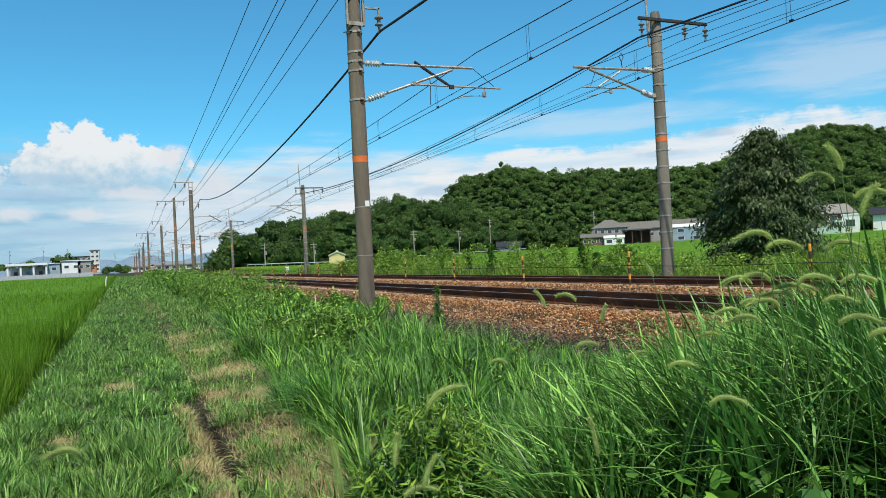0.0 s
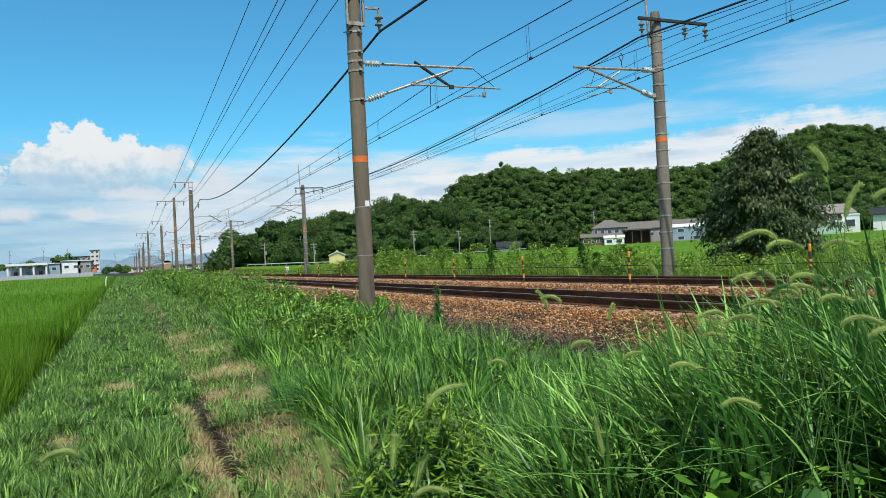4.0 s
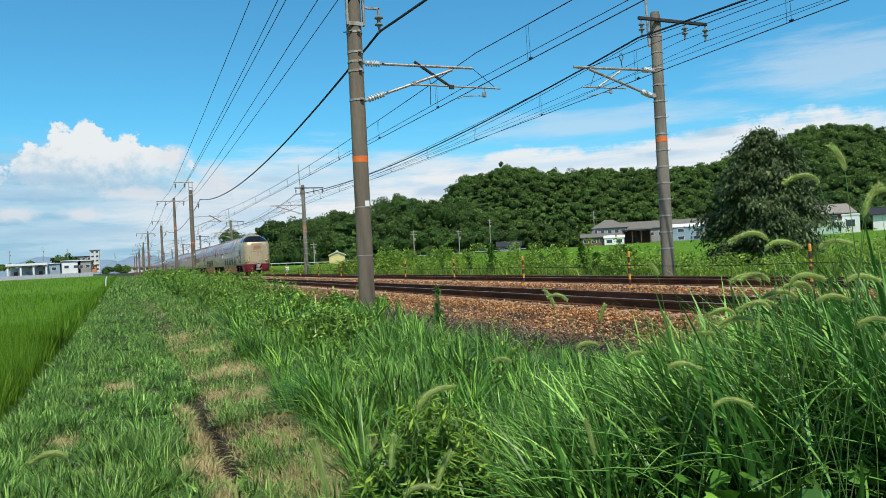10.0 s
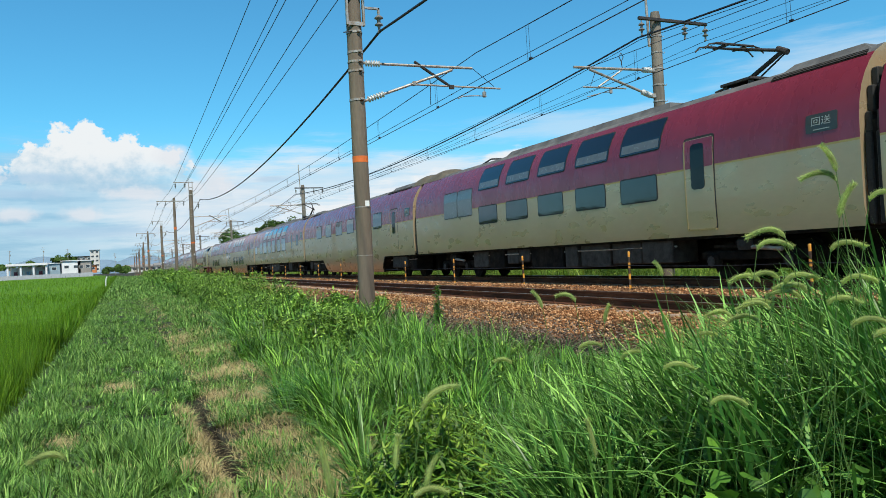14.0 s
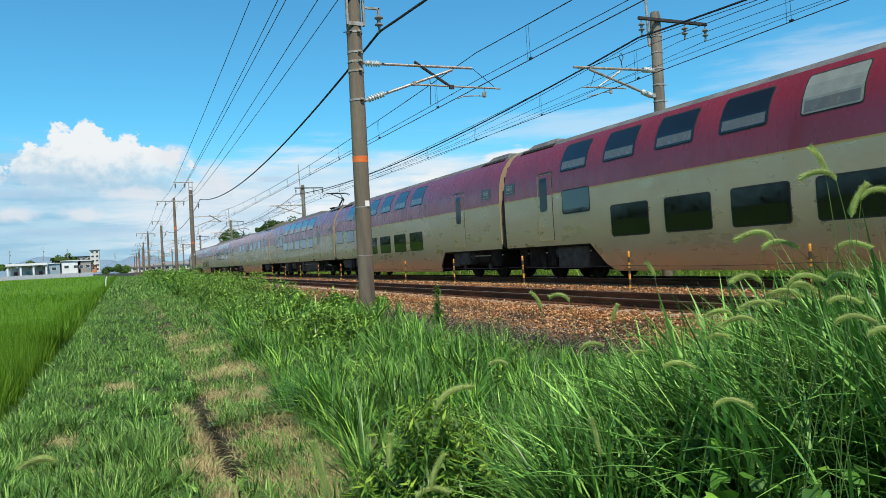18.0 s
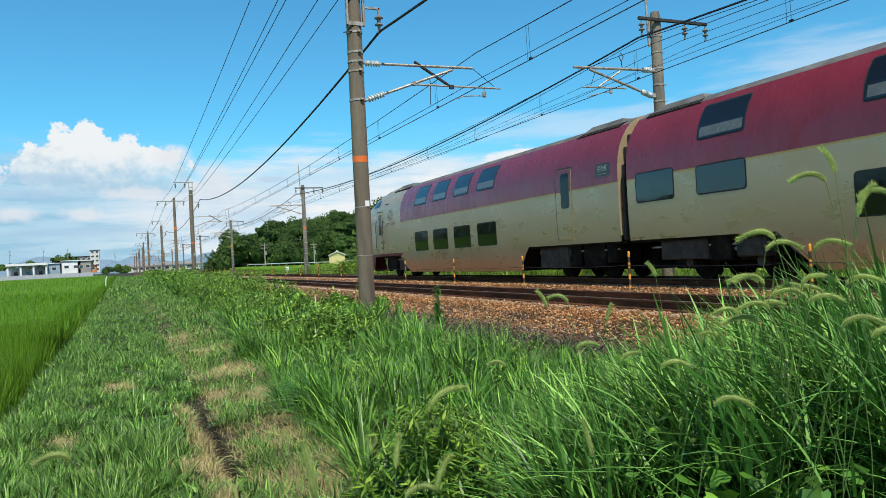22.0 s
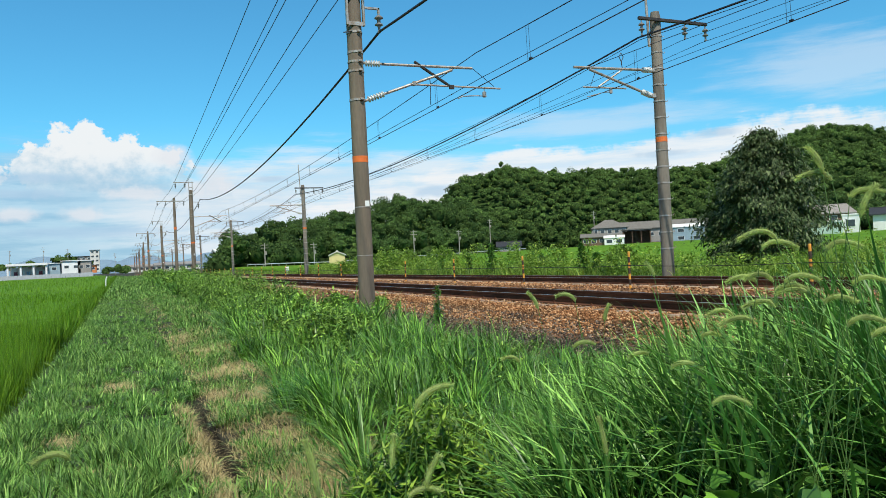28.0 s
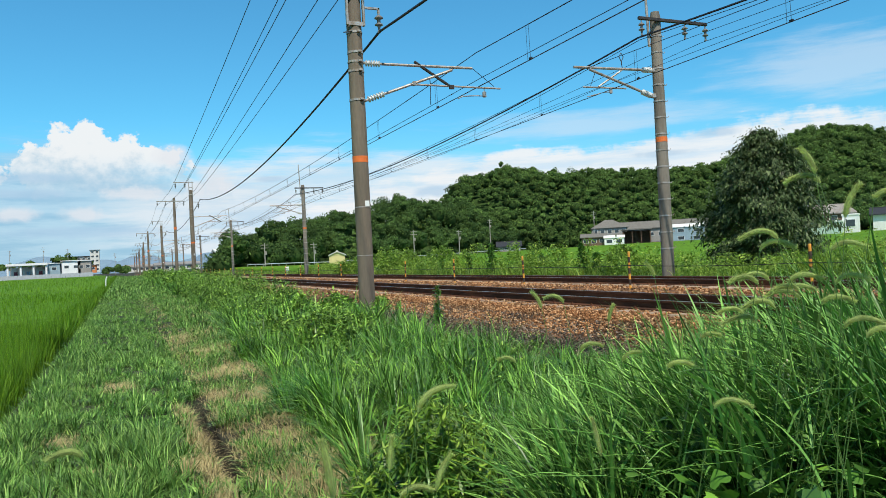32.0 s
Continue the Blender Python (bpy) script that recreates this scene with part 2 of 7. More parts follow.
# dark grey porcelain with paler patches, for the hanging insulators
DARKPORCELAIN = material("dark_grey_porcelain", (0.17, 0.17, 0.165), 0.3, var=0.15, scale=15, second=(0.42, 0.42, 0.40), second_scale=9, second_lo=0.58, second_hi=0.75)
PORCELAIN = material("porcelain", (0.62, 0.63, 0.60), 0.25, var=0.08, scale=15, second=(0.26, 0.24, 0.22), second_scale=12, second_lo=0.55, second_hi=0.75)
WIRE = material("wire", (0.022, 0.025, 0.036), 0.6, 0.3, var=0.1, scale=5)
PALEWIRE = material("copper_wire", (0.06, 0.055, 0.055), 0.5, 0.5, var=0.1, scale=5)
ORANGE = material("orange_band", (0.72, 0.16, 0.03), 0.7, var=0.12, scale=12)
POSTYELLOW = material("post_yellow", (0.80, 0.36, 0.04), 0.55, var=0.12, scale=18, second=(0.6, 0.25, 0.04), second_scale=9)
POSTBLACK = material("post_black", (0.05, 0.028, 0.018), 0.6, var=0.25, scale=18)
WHITEPAINT = material("white_paint", (0.78, 0.78, 0.75), 0.6, var=0.06, scale=4)
CREAM = material("train_champagne", (0.535, 0.405, 0.25), 0.34, 0.42, var=0.05, scale=1.4, coat=0.28, second=(0.50, 0.38, 0.235), second_scale=0.7, stretch=(1, 0.4, 1))
WINE = material("train_wine_red", (0.27, 0.032, 0.052), 0.28, 0.25, var=0.06, scale=1.4, coat=0.35, second=(0.24, 0.029, 0.047), second_scale=0.9, stretch=(1, 1, 0.35))
SKIRTRED = material("train_skirt_red", (0.17, 0.012, 0.028), 0.4, var=0.08, scale=3)
GOLD = material("train_gold_line", (0.48, 0.33, 0.10), 0.4, 0.3, var=0.06, scale=6)
ROOF = material("train_roof", (0.13, 0.13, 0.128), 0.75, var=0.25, scale=3, second=(0.085, 0.085, 0.085), second_scale=1.2)
ROOFEND = material("train_roof_fairing", (0.115, 0.10, 0.07), 0.7, var=0.2, scale=3)
UNDER = material("train_underfloor", (0.009, 0.008, 0.0075), 0.9, var=0.4, scale=5, second=(0.022, 0.018, 0.014), second_scale=3, spec=0.12)
UNDERGREY = material("train_equipment_box", (0.050, 0.046, 0.042), 0.7, var=0.4, scale=5, spec=0.2)
GLASS = material("train_window_glass", (0.008, 0.011, 0.016), 0.05, var=0.1, scale=2, spec=0.6, coat=0.55)
GLASSLOW = material("train_lower_window_glass", (0.008, 0.009, 0.009), 0.06, var=0.1, scale=2, spec=0.34, coat=0.05)
# for drawn blinds, and for the reflection painted low in upper panes
BLINDSHEEN = material("blind_and_pane_sheen", (0.12, 0.13, 0.128), 0.2, var=0.12, scale=5, spec=0.6, coat=0.4)
PALEBLIND = material("pale_blind_behind_glass", (0.22, 0.25, 0.235), 0.15, var=0.12, scale=3, spec=0.6)
RUBBER = material("rubber_seal", (0.02, 0.02, 0.02), 0.8, var=0.2, scale=20)
STEELEDGE = material("door_frame_metal", (0.46, 0.34, 0.15), 0.4, 0.3, var=0.08, scale=10)
PRINT = material("print_brown", (0.22, 0.15, 0.09), 0.6, var=0.05, scale=10)
SIGNGLASS = material("sign_glass", (0.05, 0.06, 0.055), 0.15, var=0.1, scale=4, spec=0.4)
SIGNTEXT = material("sign_lettering", (0.42, 0.45, 0.42), 0.5, var=0.05, scale=6)
PRINTRED = material("print_red", (0.40, 0.10, 0.07), 0.6, var=0.05, scale=10)
LAMPON = glow("headlamp_glow", (0.95, 0.66, 0.10), 0.42)
SCREEN = material("cab_windscreen_glass", (0.010, 0.012, 0.015), 0.06, var=0.1, scale=2, spec=0.5)
TILEGREY = material("roof_tile_grey", (0.16, 0.152, 0.135), 0.7, var=0.2, scale=3, bump=0.5, bump_scale=6)
TILEDARK = material("roof_tile_dark", (0.035, 0.037, 0.042), 0.5, var=0.2, scale=3, bump=0.5, bump_scale=6)
PLASTER = material("house_plaster", (0.62, 0.60, 0.55), 0.9, var=0.1, scale=1.5)
WHITEWALL = material("white_wall", (0.76, 0.76, 0.74), 0.8, var=0.06, scale=0.8)
BLUEWALL = material("blue_grey_cladding", (0.27, 0.37, 0.42), 0.6, var=0.08, scale=1.0)
MINTWALL = material("pale_green_wall", (0.45, 0.58, 0.50), 0.8, var=0.08, scale=1.0)
BROWNWALL = material("brown_boards", (0.16, 0.10, 0.065), 0.85, var=0.25, scale=2)
YELLOWWALL = material("cream_wall", (0.62, 0.52, 0.24), 0.85, var=0.08, scale=1)
GREYWALL = material("grey_wall", (0.30, 0.28, 0.25), 0.85, var=0.1, scale=1)
HOUSEGLASS = material("house_glass", (0.05, 0.06, 0.07), 0.12, var=0.1, scale=2)
FENCEGREY = material("fence_panel_grey", (0.40, 0.43, 0.45), 0.6, var=0.12, scale=1)
ORANGEWALL = material("orange_wall", (0.62, 0.2, 0.06), 0.8, var=0.08, scale=1)
# the blue of the air's haze is mixed into this hill colour
FARHILL = material("haze_blue_hill", (0.17, 0.25, 0.33), 1.0, var=0.10, scale=0.01, spec=0.0)
WATER = material("ditch_mud", (0.018, 0.014, 0.010), 0.8, var=0.3, scale=6, bump=0.3, spec=0.2)
STEM = material("grass_stem", (0.10, 0.19, 0.04), 0.6, var=0.15, scale=8, trans=0.2)
HEDGE = material("hedge_leaf", (0.125, 0.25, 0.032), 0.5, var=0.25, scale=0.5, island=0.55, trans=0.08, third=(0.25, 0.39, 0.06), second=(0.075, 0.17, 0.022), second_scale=0.6, spec=0.3)
YELLOWLEAF = material("yellowish_shoot", (0.11, 0.215, 0.020), 0.45, var=0.15, scale=4, island=0.5, trans=0.12, third=(0.21, 0.30, 0.04), spec=0.35)
PETAL = material("small_white_flower", (0.55, 0.58, 0.36), 0.7, var=0.1, scale=10)

# ---- mesh helpers ----
class Shape:
    """Vertices and faces of one part."""

    def __init__(self):
        self.v, self.f = [], []

    def add(self, verts, faces):
        n = len(self.v)
        self.v += [tuple(p) for p in verts]
        self.f += [tuple(i + n for i in f) for f in faces]
        return self

    def box(self, x, y, z, sx, sy, sz, c=0.0):
        """A box round its middle, its edges cut by c."""
        hx, hy, hz = sx / 2, sy / 2, sz / 2
        if c <= 0:
            pts = [(x + i * hx, y + j * hy, z + k * hz) for k in (-1, 1) for j in (-1, 1) for i in (-1, 1)]
            return self.add(pts, [(0, 2, 3, 1), (4, 5, 7, 6), (0, 1, 5, 4), (2, 6, 7, 3), (0, 4, 6, 2), (1, 3, 7, 5)])
        rings = []
        for zz, ins in ((-hz, c), (-hz + c, 0), (hz - c, 0), (hz, c)):
            a, b = hx - ins, hy - ins
            k = c if ins == 0 else c * 0.3
            rings.append([(x + p, y + q, z + zz) for p, q in ((-a + k, -b), (a - k, -b), (a, -b + k), (a, b - k), (a - k, b), (-a + k, b), (-a, b - k), (-a, -b + k))])
        faces = [tuple(range(7, -1, -1)), tuple(range(24, 32))]
        for r in range(3):
            for i in range(8):
                faces.append((r * 8 + i, r * 8 + (i + 1) % 8, r * 8 + 8 + (i + 1) % 8, r * 8 + 8 + i))
        return self.add([p for r in rings for p in r], faces)

    def tube(self, p0, p1, r0, r1=None, n=8, caps=True):
        r1 = r0 if r1 is None else r1
        a, b = Vector(p0), Vector(p1)
        d = (b - a).normalized()
        u = d.orthogonal().normalized()
        w = d.cross(u)
        ring = [(math.cos(2 * math.pi * i / n), math.sin(2 * math.pi * i / n)) for i in range(n)]
        pts = [a + (u * c + w * s) * r0 for c, s in ring] + [b + (u * c + w * s) * r1 for c, s in ring]
        fs = [(i, (i + 1) % n, n + (i + 1) % n, n + i) for i in range(n)]
        if caps:
            fs += [tuple(range(n - 1, -1, -1)), tuple(range(n, 2 * n))]
        return self.add(pts, fs)

    def path(self, pts, r, n=5):
        """A round rod along points; r may be one radius or one for each point."""
        rs = r if isinstance(r, (list, tuple)) else [r] * len(pts)
        pts = [Vector(p) for p in pts]
        out = []
        for i, p in enumerate(pts):
            d = (pts[min(i + 1, len(pts) - 1)] - pts[max(i - 1, 0)]).normalized()
            u = d.cross(Vector((0.31, 0.17, 0.94))).normalized()
            w = d.cross(u)
            out += [p + (u * math.cos(2 * math.pi * k / n) + w * math.sin(2 * math.pi * k / n)) * rs[i] for k in range(n)]
        fs = [(i * n + k, i * n + (k + 1) % n, (i + 1) * n + (k + 1) % n, (i + 1) * n + k) for i in range(len(pts) - 1) for k in range(n)]
        fs += [tuple(range(n - 1, -1, -1)), tuple(range((len(pts) - 1) * n, len(pts) * n))]
        return self.add(out, fs)

    def turned(self, profile, p0, p1, n=10):
        """A turned body: (way along, radius) from p0 to p1."""
        a, b = Vector(p0), Vector(p1)
        d = b - a
        u = d.orthogonal().normalized()
        w = d.normalized().cross(u)
        out = []
        for t, r in profile:
            out += [a + d * t + (u * math.cos(2 * math.pi * k / n) + w * math.sin(2 * math.pi * k / n)) * r for k in range(n)]
        m = len(profile)
        fs = [(i * n + k, i * n + (k + 1) % n, (i + 1) * n + (k + 1) % n, (i + 1) * n + k) for i in range(m - 1) for k in range(n)]
        fs += [tuple(range(n - 1, -1, -1)), tuple(range((m - 1) * n, m * n))]
        return self.add(out, fs)

    def grid(self, rows, close=False):
        """A skin over rows of points, all of one length."""
        n = len(rows[0])
        pts = [p for r in rows for p in r]
        fs = [(i * n + k, (i + 1) * n + k, (i + 1) * n + k + 1, i * n + k + 1) for i in range(len(rows) - 1) for k in range(n - 1)]
        return self.add(pts, fs)

    def mesh(self, name, mat, smooth=False):
        me = bpy.data.meshes.new(name)
        me.from_pydata([tuple(p) for p in self.v], [], self.f)
        me.materials.append(mat)
        if smooth:
            me.shade_smooth()
            me.set_sharp_from_angle(angle=radians(38))
        me.validate()
        return me


def part(name, shape, mat, parent, label="", smooth=False):
    me = shape if isinstance(shape, bpy.types.Mesh) else shape.mesh(name, mat, smooth)
    ob = new(name, me)
    ob.parent = parent
    if label:
        tagged(ob, label)
    return ob


def thing(name, label, category, group="", kind="", m=None):
    ob = new(name)
    ob.empty_display_size = 0.2
    tagged(ob, label, category, group, kind)
    if m is not None:
        ob.matrix_basis = m
    return ob


def raw_mesh(name, verts, quads, tris, mat, smooth=False):
    """A large mesh from arrays, fast."""
    me = bpy.data.meshes.new(name)
    verts = np.asarray(verts, dtype=np.float32)
    quads = np.asarray(quads, dtype=np.int32).reshape(-1, 4)
    tris = np.asarray(tris, dtype=np.int32).reshape(-1, 3)
    loops = np.concatenate((quads.ravel(), tris.ravel()))
    starts = np.concatenate((np.arange(len(quads)) * 4, len(quads) * 4 + np.arange(len(tris)) * 3)).astype(np.int32)
    me.vertices.add(len(verts))
    me.vertices.foreach_set("co", verts.ravel())
    me.loops.add(len(loops))
    me.loops.foreach_set("vertex_index", loops)
    me.polygons.add(len(starts))
    me.polygons.foreach_set("loop_start", starts)
    me.polygons.foreach_set("loop_total", np.concatenate((np.full(len(quads), 4), np.full(len(tris), 3))).astype(np.int32))
    if smooth:
        me.polygons.foreach_set("use_smooth", np.ones(len(starts), dtype=bool))
    me.update()
    me.materials.append(mat)
    return me


RNG = np.random.default_rng(5)


def keeled(pos, height, width, azim, lean, curl, segs=6):
    """Broad blades folded along a midrib, with a slight twist, tapering to a point. Gives verts, quads, tris."""
    n = len(pos)
    dirx, diry = np.cos(azim), np.sin(azim)
    twist = np.sin(pos[:, 0] * 91 + pos[:, 1] * 57) * 0.9
    rows = []
    for k, tt in enumerate(np.linspace(0, 1, segs + 1)):
        out = height * (np.sin(lean) * tt + curl * tt * tt)
        up = height * (np.cos(lean) * tt - 0.55 * curl * tt ** 2.5)
        w = width * 0.5 * (0.55 + 1.5 * tt) if tt < 0.3 else width * 0.5 * (1 - ((tt - 0.3) / 0.7) ** 1.8) + 0.0006
        a = azim + twist * tt
        px, py = -np.sin(a), np.cos(a)
        cx, cy, cz = pos[:, 0] + dirx * out, pos[:, 1] + diry * out, pos[:, 2] + up
        rows += [np.stack((cx - px * w, cy - py * w, cz + 0.35 * w), 1), np.stack((cx, cy, cz - 0.15 * w), 1), np.stack((cx + px * w, cy + py * w, cz + 0.35 * w), 1)]
    per = 3 * (segs + 1)
    base = (np.arange(n) * per)[:, None]
    quads = [base + np.array([[3 * k + j, 3 * k + j + 1, 3 * k + j + 4, 3 * k + j + 3]]) for k in range(segs) for j in (0, 1)]
    return np.stack(rows, 1).reshape(-1, 3), np.concatenate(quads), np.zeros((0, 3), int)


def blades(pos, height, width, azim, lean, curl, segs=3):
    """Arrays of grass blades: bent strips that taper to a point. Gives verts, quads, tris."""
    n = len(pos)
    t = np.linspace(0, 1, segs + 1)
    dirx, diry = np.cos(azim), np.sin(azim)
    px, py = -diry, dirx
    rows = []
    for k, tt in enumerate(t):
        out = height * (np.sin(lean) * tt + curl * tt * tt)
        up = height * (np.cos(lean) * tt - 0.55 * curl * tt ** 2.5)
        w = width * (0.5 if tt < 0.01 else 0.5 * (1 - tt ** 2.2) + 0.04)
        cx, cy, cz = pos[:, 0] + dirx * out, pos[:, 1] + diry * out, pos[:, 2] + up
        if k < segs:
            rows.append(np.stack((cx - px * w, cy - py * w, cz), 1))
            rows.append(np.stack((cx + px * w, cy + py * w, cz), 1))
        else:
            rows.append(np.stack((cx, cy, cz), 1))
    per = 2 * segs + 1
    verts = np.stack(rows, 1).reshape(-1, 3)
    base = (np.arange(n) * per)[:, None]
    quads = [base + np.array([[2 * k, 2 * k + 1, 2 * k + 3, 2 * k + 2]]) for k in range(segs - 1)]
    tris = base + np.array([[2 * segs - 2, 2 * segs - 1, 2 * segs]])
    return verts, (np.concatenate(quads) if quads else np.zeros((0, 4), int)), tris


def leaves(pos, size, normal_up, rng, ratio=0.45):
    """Arrays of pointed leaves, two triangles each, folded along the middle, turned at random."""
    n = len(pos)
    a = rng.uniform(0, 2 * np.pi, n)
    tilt = rng.normal(0, 1, n) * (1 - normal_up) - 0.25
    fwd = np.stack((np.cos(a) * np.cos(tilt), np.sin(a) * np.cos(tilt), np.sin(tilt)), 1)
    side = np.stack((-np.sin(a), np.cos(a), rng.normal(0, 0.35, n)), 1)
    s = size[:, None]
    mid = pos + fwd * s * 0.45
    verts = np.stack((pos, mid + side * s * ratio * 0.5, pos + fwd * s, mid - side * s * ratio * 0.5), 1).reshape(-1, 3)
    b = (np.arange(n) * 4)[:, None]
    quads = b + np.array([[0, 1, 2, 3]])
    return verts, quads, np.zeros((0, 3), int)


def merge(*chunks):
    v, q, t, off = [], [], [], 0
    for a, b, c in chunks:
        v.append(a)
        q.append(np.asarray(b).reshape(-1, 4) + off)
        t.append(np.asarray(c).reshape(-1, 3) + off)
        off += len(a)
    return np.concatenate(v), np.concatenate(q), np.concatenate(t)


def wobble(x, y, f):
    """Smooth unevenness, about -1 to 1."""
    return (np.sin(x * f + 1.3) * np.cos(y * f * 0.83 + 0.4) + 0.6 * np.sin(x * f * 2.3 + y * f * 1.7 + 2.1) + 0.4 * np.cos(y * f * 3.1 - x * f * 1.1)) / 2.0


TRACK1, TRACK2, HALF_GAUGE = 8.05, 13.11, 0.5335
BED_X = [-900, -60, -9, -1.45, -1.24, -1.08, -0.4, 0.35, 0.58, 0.72, 0.90, 1.5, 2.6, 4.4, 5.0, 5.8, 6.5, 9.4, 10.6, 11.8, 14.6, 15.6, 16.6, 18.0, 40, 134, 200, 900]
BED_Z = [-1.0, -1.0, -1.0, -1.0, -0.78, -0.68, -0.66, -0.69, -0.74, -0.77, -0.74, -0.66, -0.58, -0.46, -0.40, -0.28, -0.20, -0.20, -0.13, -0.20, -0.20, -0.42, -0.75, -0.8, -0.55, 1.75, 2.4, 2.6]


def ground_z(x, y):
    x, y = np.asarray(x, float), np.asarray(y, float)
    shift = np.where((x > -0.6) & (x < 2.4), 0.07 * np.sin(y * 0.9) + 0.05 * np.sin(y * 2.3 + 1), 0.0) * np.interp(x, [-0.6, 0.3, 1.4, 2.4], [0, 1, 1, 0])
    z = np.interp(x + shift, BED_X, BED_Z)
    z = z - 0.26 * np.exp(-((x - 0.70 - 0.02 * np.sin(y * 3.1) - 0.012 * np.sin(y * 7.7)) / 0.075) ** 4) * np.interp(y, [5.6, 6.3, 8.7, 9.8], [0, 1, 1, 0])
    near = np.interp(np.abs(y), [0, 60, 130], [1, 1, 0.0])
    z = z + near * np.where((x > -1.2) & (x < 5.2), 0.045 * wobble(x, y, 2.4) + 0.03 * wobble(x, y, 7.0), 0)
    z = z + np.where(x > 17, 0.06 * wobble(x, y, 0.6), 0)
    z = z + np.where(x > 17, np.interp(y, [-100, 40, 150, 260], [0, 0, 1.3, 1.9]) * np.interp(x, [17, 22, 40, 134], [0.3, 1, 0.62, 0]), 0)
    z = z + np.where(x < -1.2, np.interp(y, [-100, 40, 200, 400], [0, 0, 1.15, 2.0]) * np.interp(x, [-6, -1.2], [1, 0.6]), 0)
    z = z + np.where((x >= -1.2) & (x < 5.0), np.interp(y, [-100, 40, 200, 400], [0, 0, 0.6, 0.9]) * np.interp(x, [-1.2, 5.0], [1, 0]), 0)
    return z

# ---- ground ----
gx = np.unique(np.concatenate((np.array([-1500, -700, -300, -120, -60, -30, -18, -12, -9, -6]), np.arange(-4, -1.8, 0.4), np.arange(-1.8, 7.0, 0.11), np.arange(0.45, 0.95, 0.03), np.arange(7, 18, 0.35),
                               np.arange(18, 150, 5.0), np.array([165, 200, 260, 350, 700, 1500]))))
gy = np.unique(np.concatenate((np.array([-1500, -400, -120, -50, -20, -8, -3, 0]), np.arange(0.5, 24, 0.16), np.arange(24, 60, 0.8), np.arange(60, 220, 6), np.array([240, 300, 400, 700, 1500, 3000]))))
GX, GY = np.meshgrid(gx, gy)
GZ = ground_z(GX, GY)
nx, ny = len(gx), len(gy)
idx = np.arange(nx * ny).reshape(ny, nx)
gq = np.stack((idx[:-1, :-1], idx[:-1, 1:], idx[1:, 1:], idx[1:, :-1]), -1).reshape(-1, 4)
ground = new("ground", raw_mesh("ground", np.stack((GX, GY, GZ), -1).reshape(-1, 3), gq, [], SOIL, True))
tagged(ground, "uneven soil with dry grass beside a railway", "ground", kind="structure")


def sheet(name, x0, x1, y0, y1, lift, mat, label, category, nx=30, ny=80, kind="structure"):
    xs, ys = np.linspace(x0, x1, nx), np.linspace(0, 1, ny) ** 1.7 * (y1 - y0) + y0
    X, Y = np.meshgrid(xs, ys)
    Z = ground_z(X, Y) + lift
    if kind == "stuff":
        # the stand is closed down to the ground all round
        X, Y, Z = (np.pad(g, 1, mode="edge") for g in (X, Y, Z))
        Z[0], Z[-1], Z[:, 0], Z[:, -1] = [v - lift - 0.05 for v in (Z[0], Z[-1], Z[:, 0], Z[:, -1])]
        nx, ny = nx + 2, ny + 2
    ii = np.arange(nx * ny).reshape(ny, nx)
    qd = np.stack((ii[:-1, :-1], ii[:-1, 1:], ii[1:, 1:], ii[1:, :-1]), -1).reshape(-1, 4)
    ob = new(name, raw_mesh(name, np.stack((X, Y, Z), -1).reshape(-1, 3), qd, [], mat, True))
    return tagged(ob, label, category, kind=kind)


sheet("ballast_bed", 5.35, 15.9, -60, 420, 0.012, BALLAST, "reddish brown crushed stone ballast under two tracks", "ballast", 60, 240)
sheet("rice_canopy", -90, -1.75, -40.0, 190, 0.40, FIELD, "bright green flooded rice field, dense canopy", "rice field", 60, 120, "stuff")
sheet("far_rice_canopy", 21, 134, 10, 186, 0.25, FIELD, "bright green rice field across the railway", "rice field", 60, 90, "stuff")
sheet("ditch_water", 0.63, 0.78, 6.2, 9.0, 0.008, WATER, "dark muddy water in a narrow ditch", "water", 3, 40)

# ---- tracks ----
RAIL_PROFILE = [(-0.065, -0.153), (-0.065, -0.140), (-0.012, -0.118), (-0.010, -0.045), (-0.033, -0.033), (-0.033, -0.006), (-0.026, 0.0), (0.026, 0.0), (0.033, -0.006),
                (0.033, -0.033), (0.010, -0.045), (0.012, -0.118), (0.065, -0.140), (0.065, -0.153)]


def rail_mesh(name, y0, y1):
    s = Shape()
    ys = list(np.linspace(y0, y1, 24))
    s.grid([[(x, y, z) for x, z in RAIL_PROFILE] for y in ys])
    return s.mesh(name, RAILSIDE)


rail_me = rail_mesh("rail", -60, 420)
top_me = Shape().box(0, 180, 0.0015, 0.05, 480, 0.004).mesh("rail_head", RAILTOP)
clip_shape = Shape()
for sx in (-1, 1):
    clip_shape.box(sx * 0.085, 0, -0.145, 0.055, 0.075, 0.035, 0.01)
    clip_shape.tube((sx * 0.09, 0, -0.15), (sx * 0.09, 0, -0.095), 0.016, 0.016, 6)
clip_me = clip_shape.mesh("rail_clip", RAILSIDE)
sleeper_me = Shape().box(0, 0, -0.235, 2.0, 0.24, 0.165, 0.03).mesh("sleeper", SLEEPER)
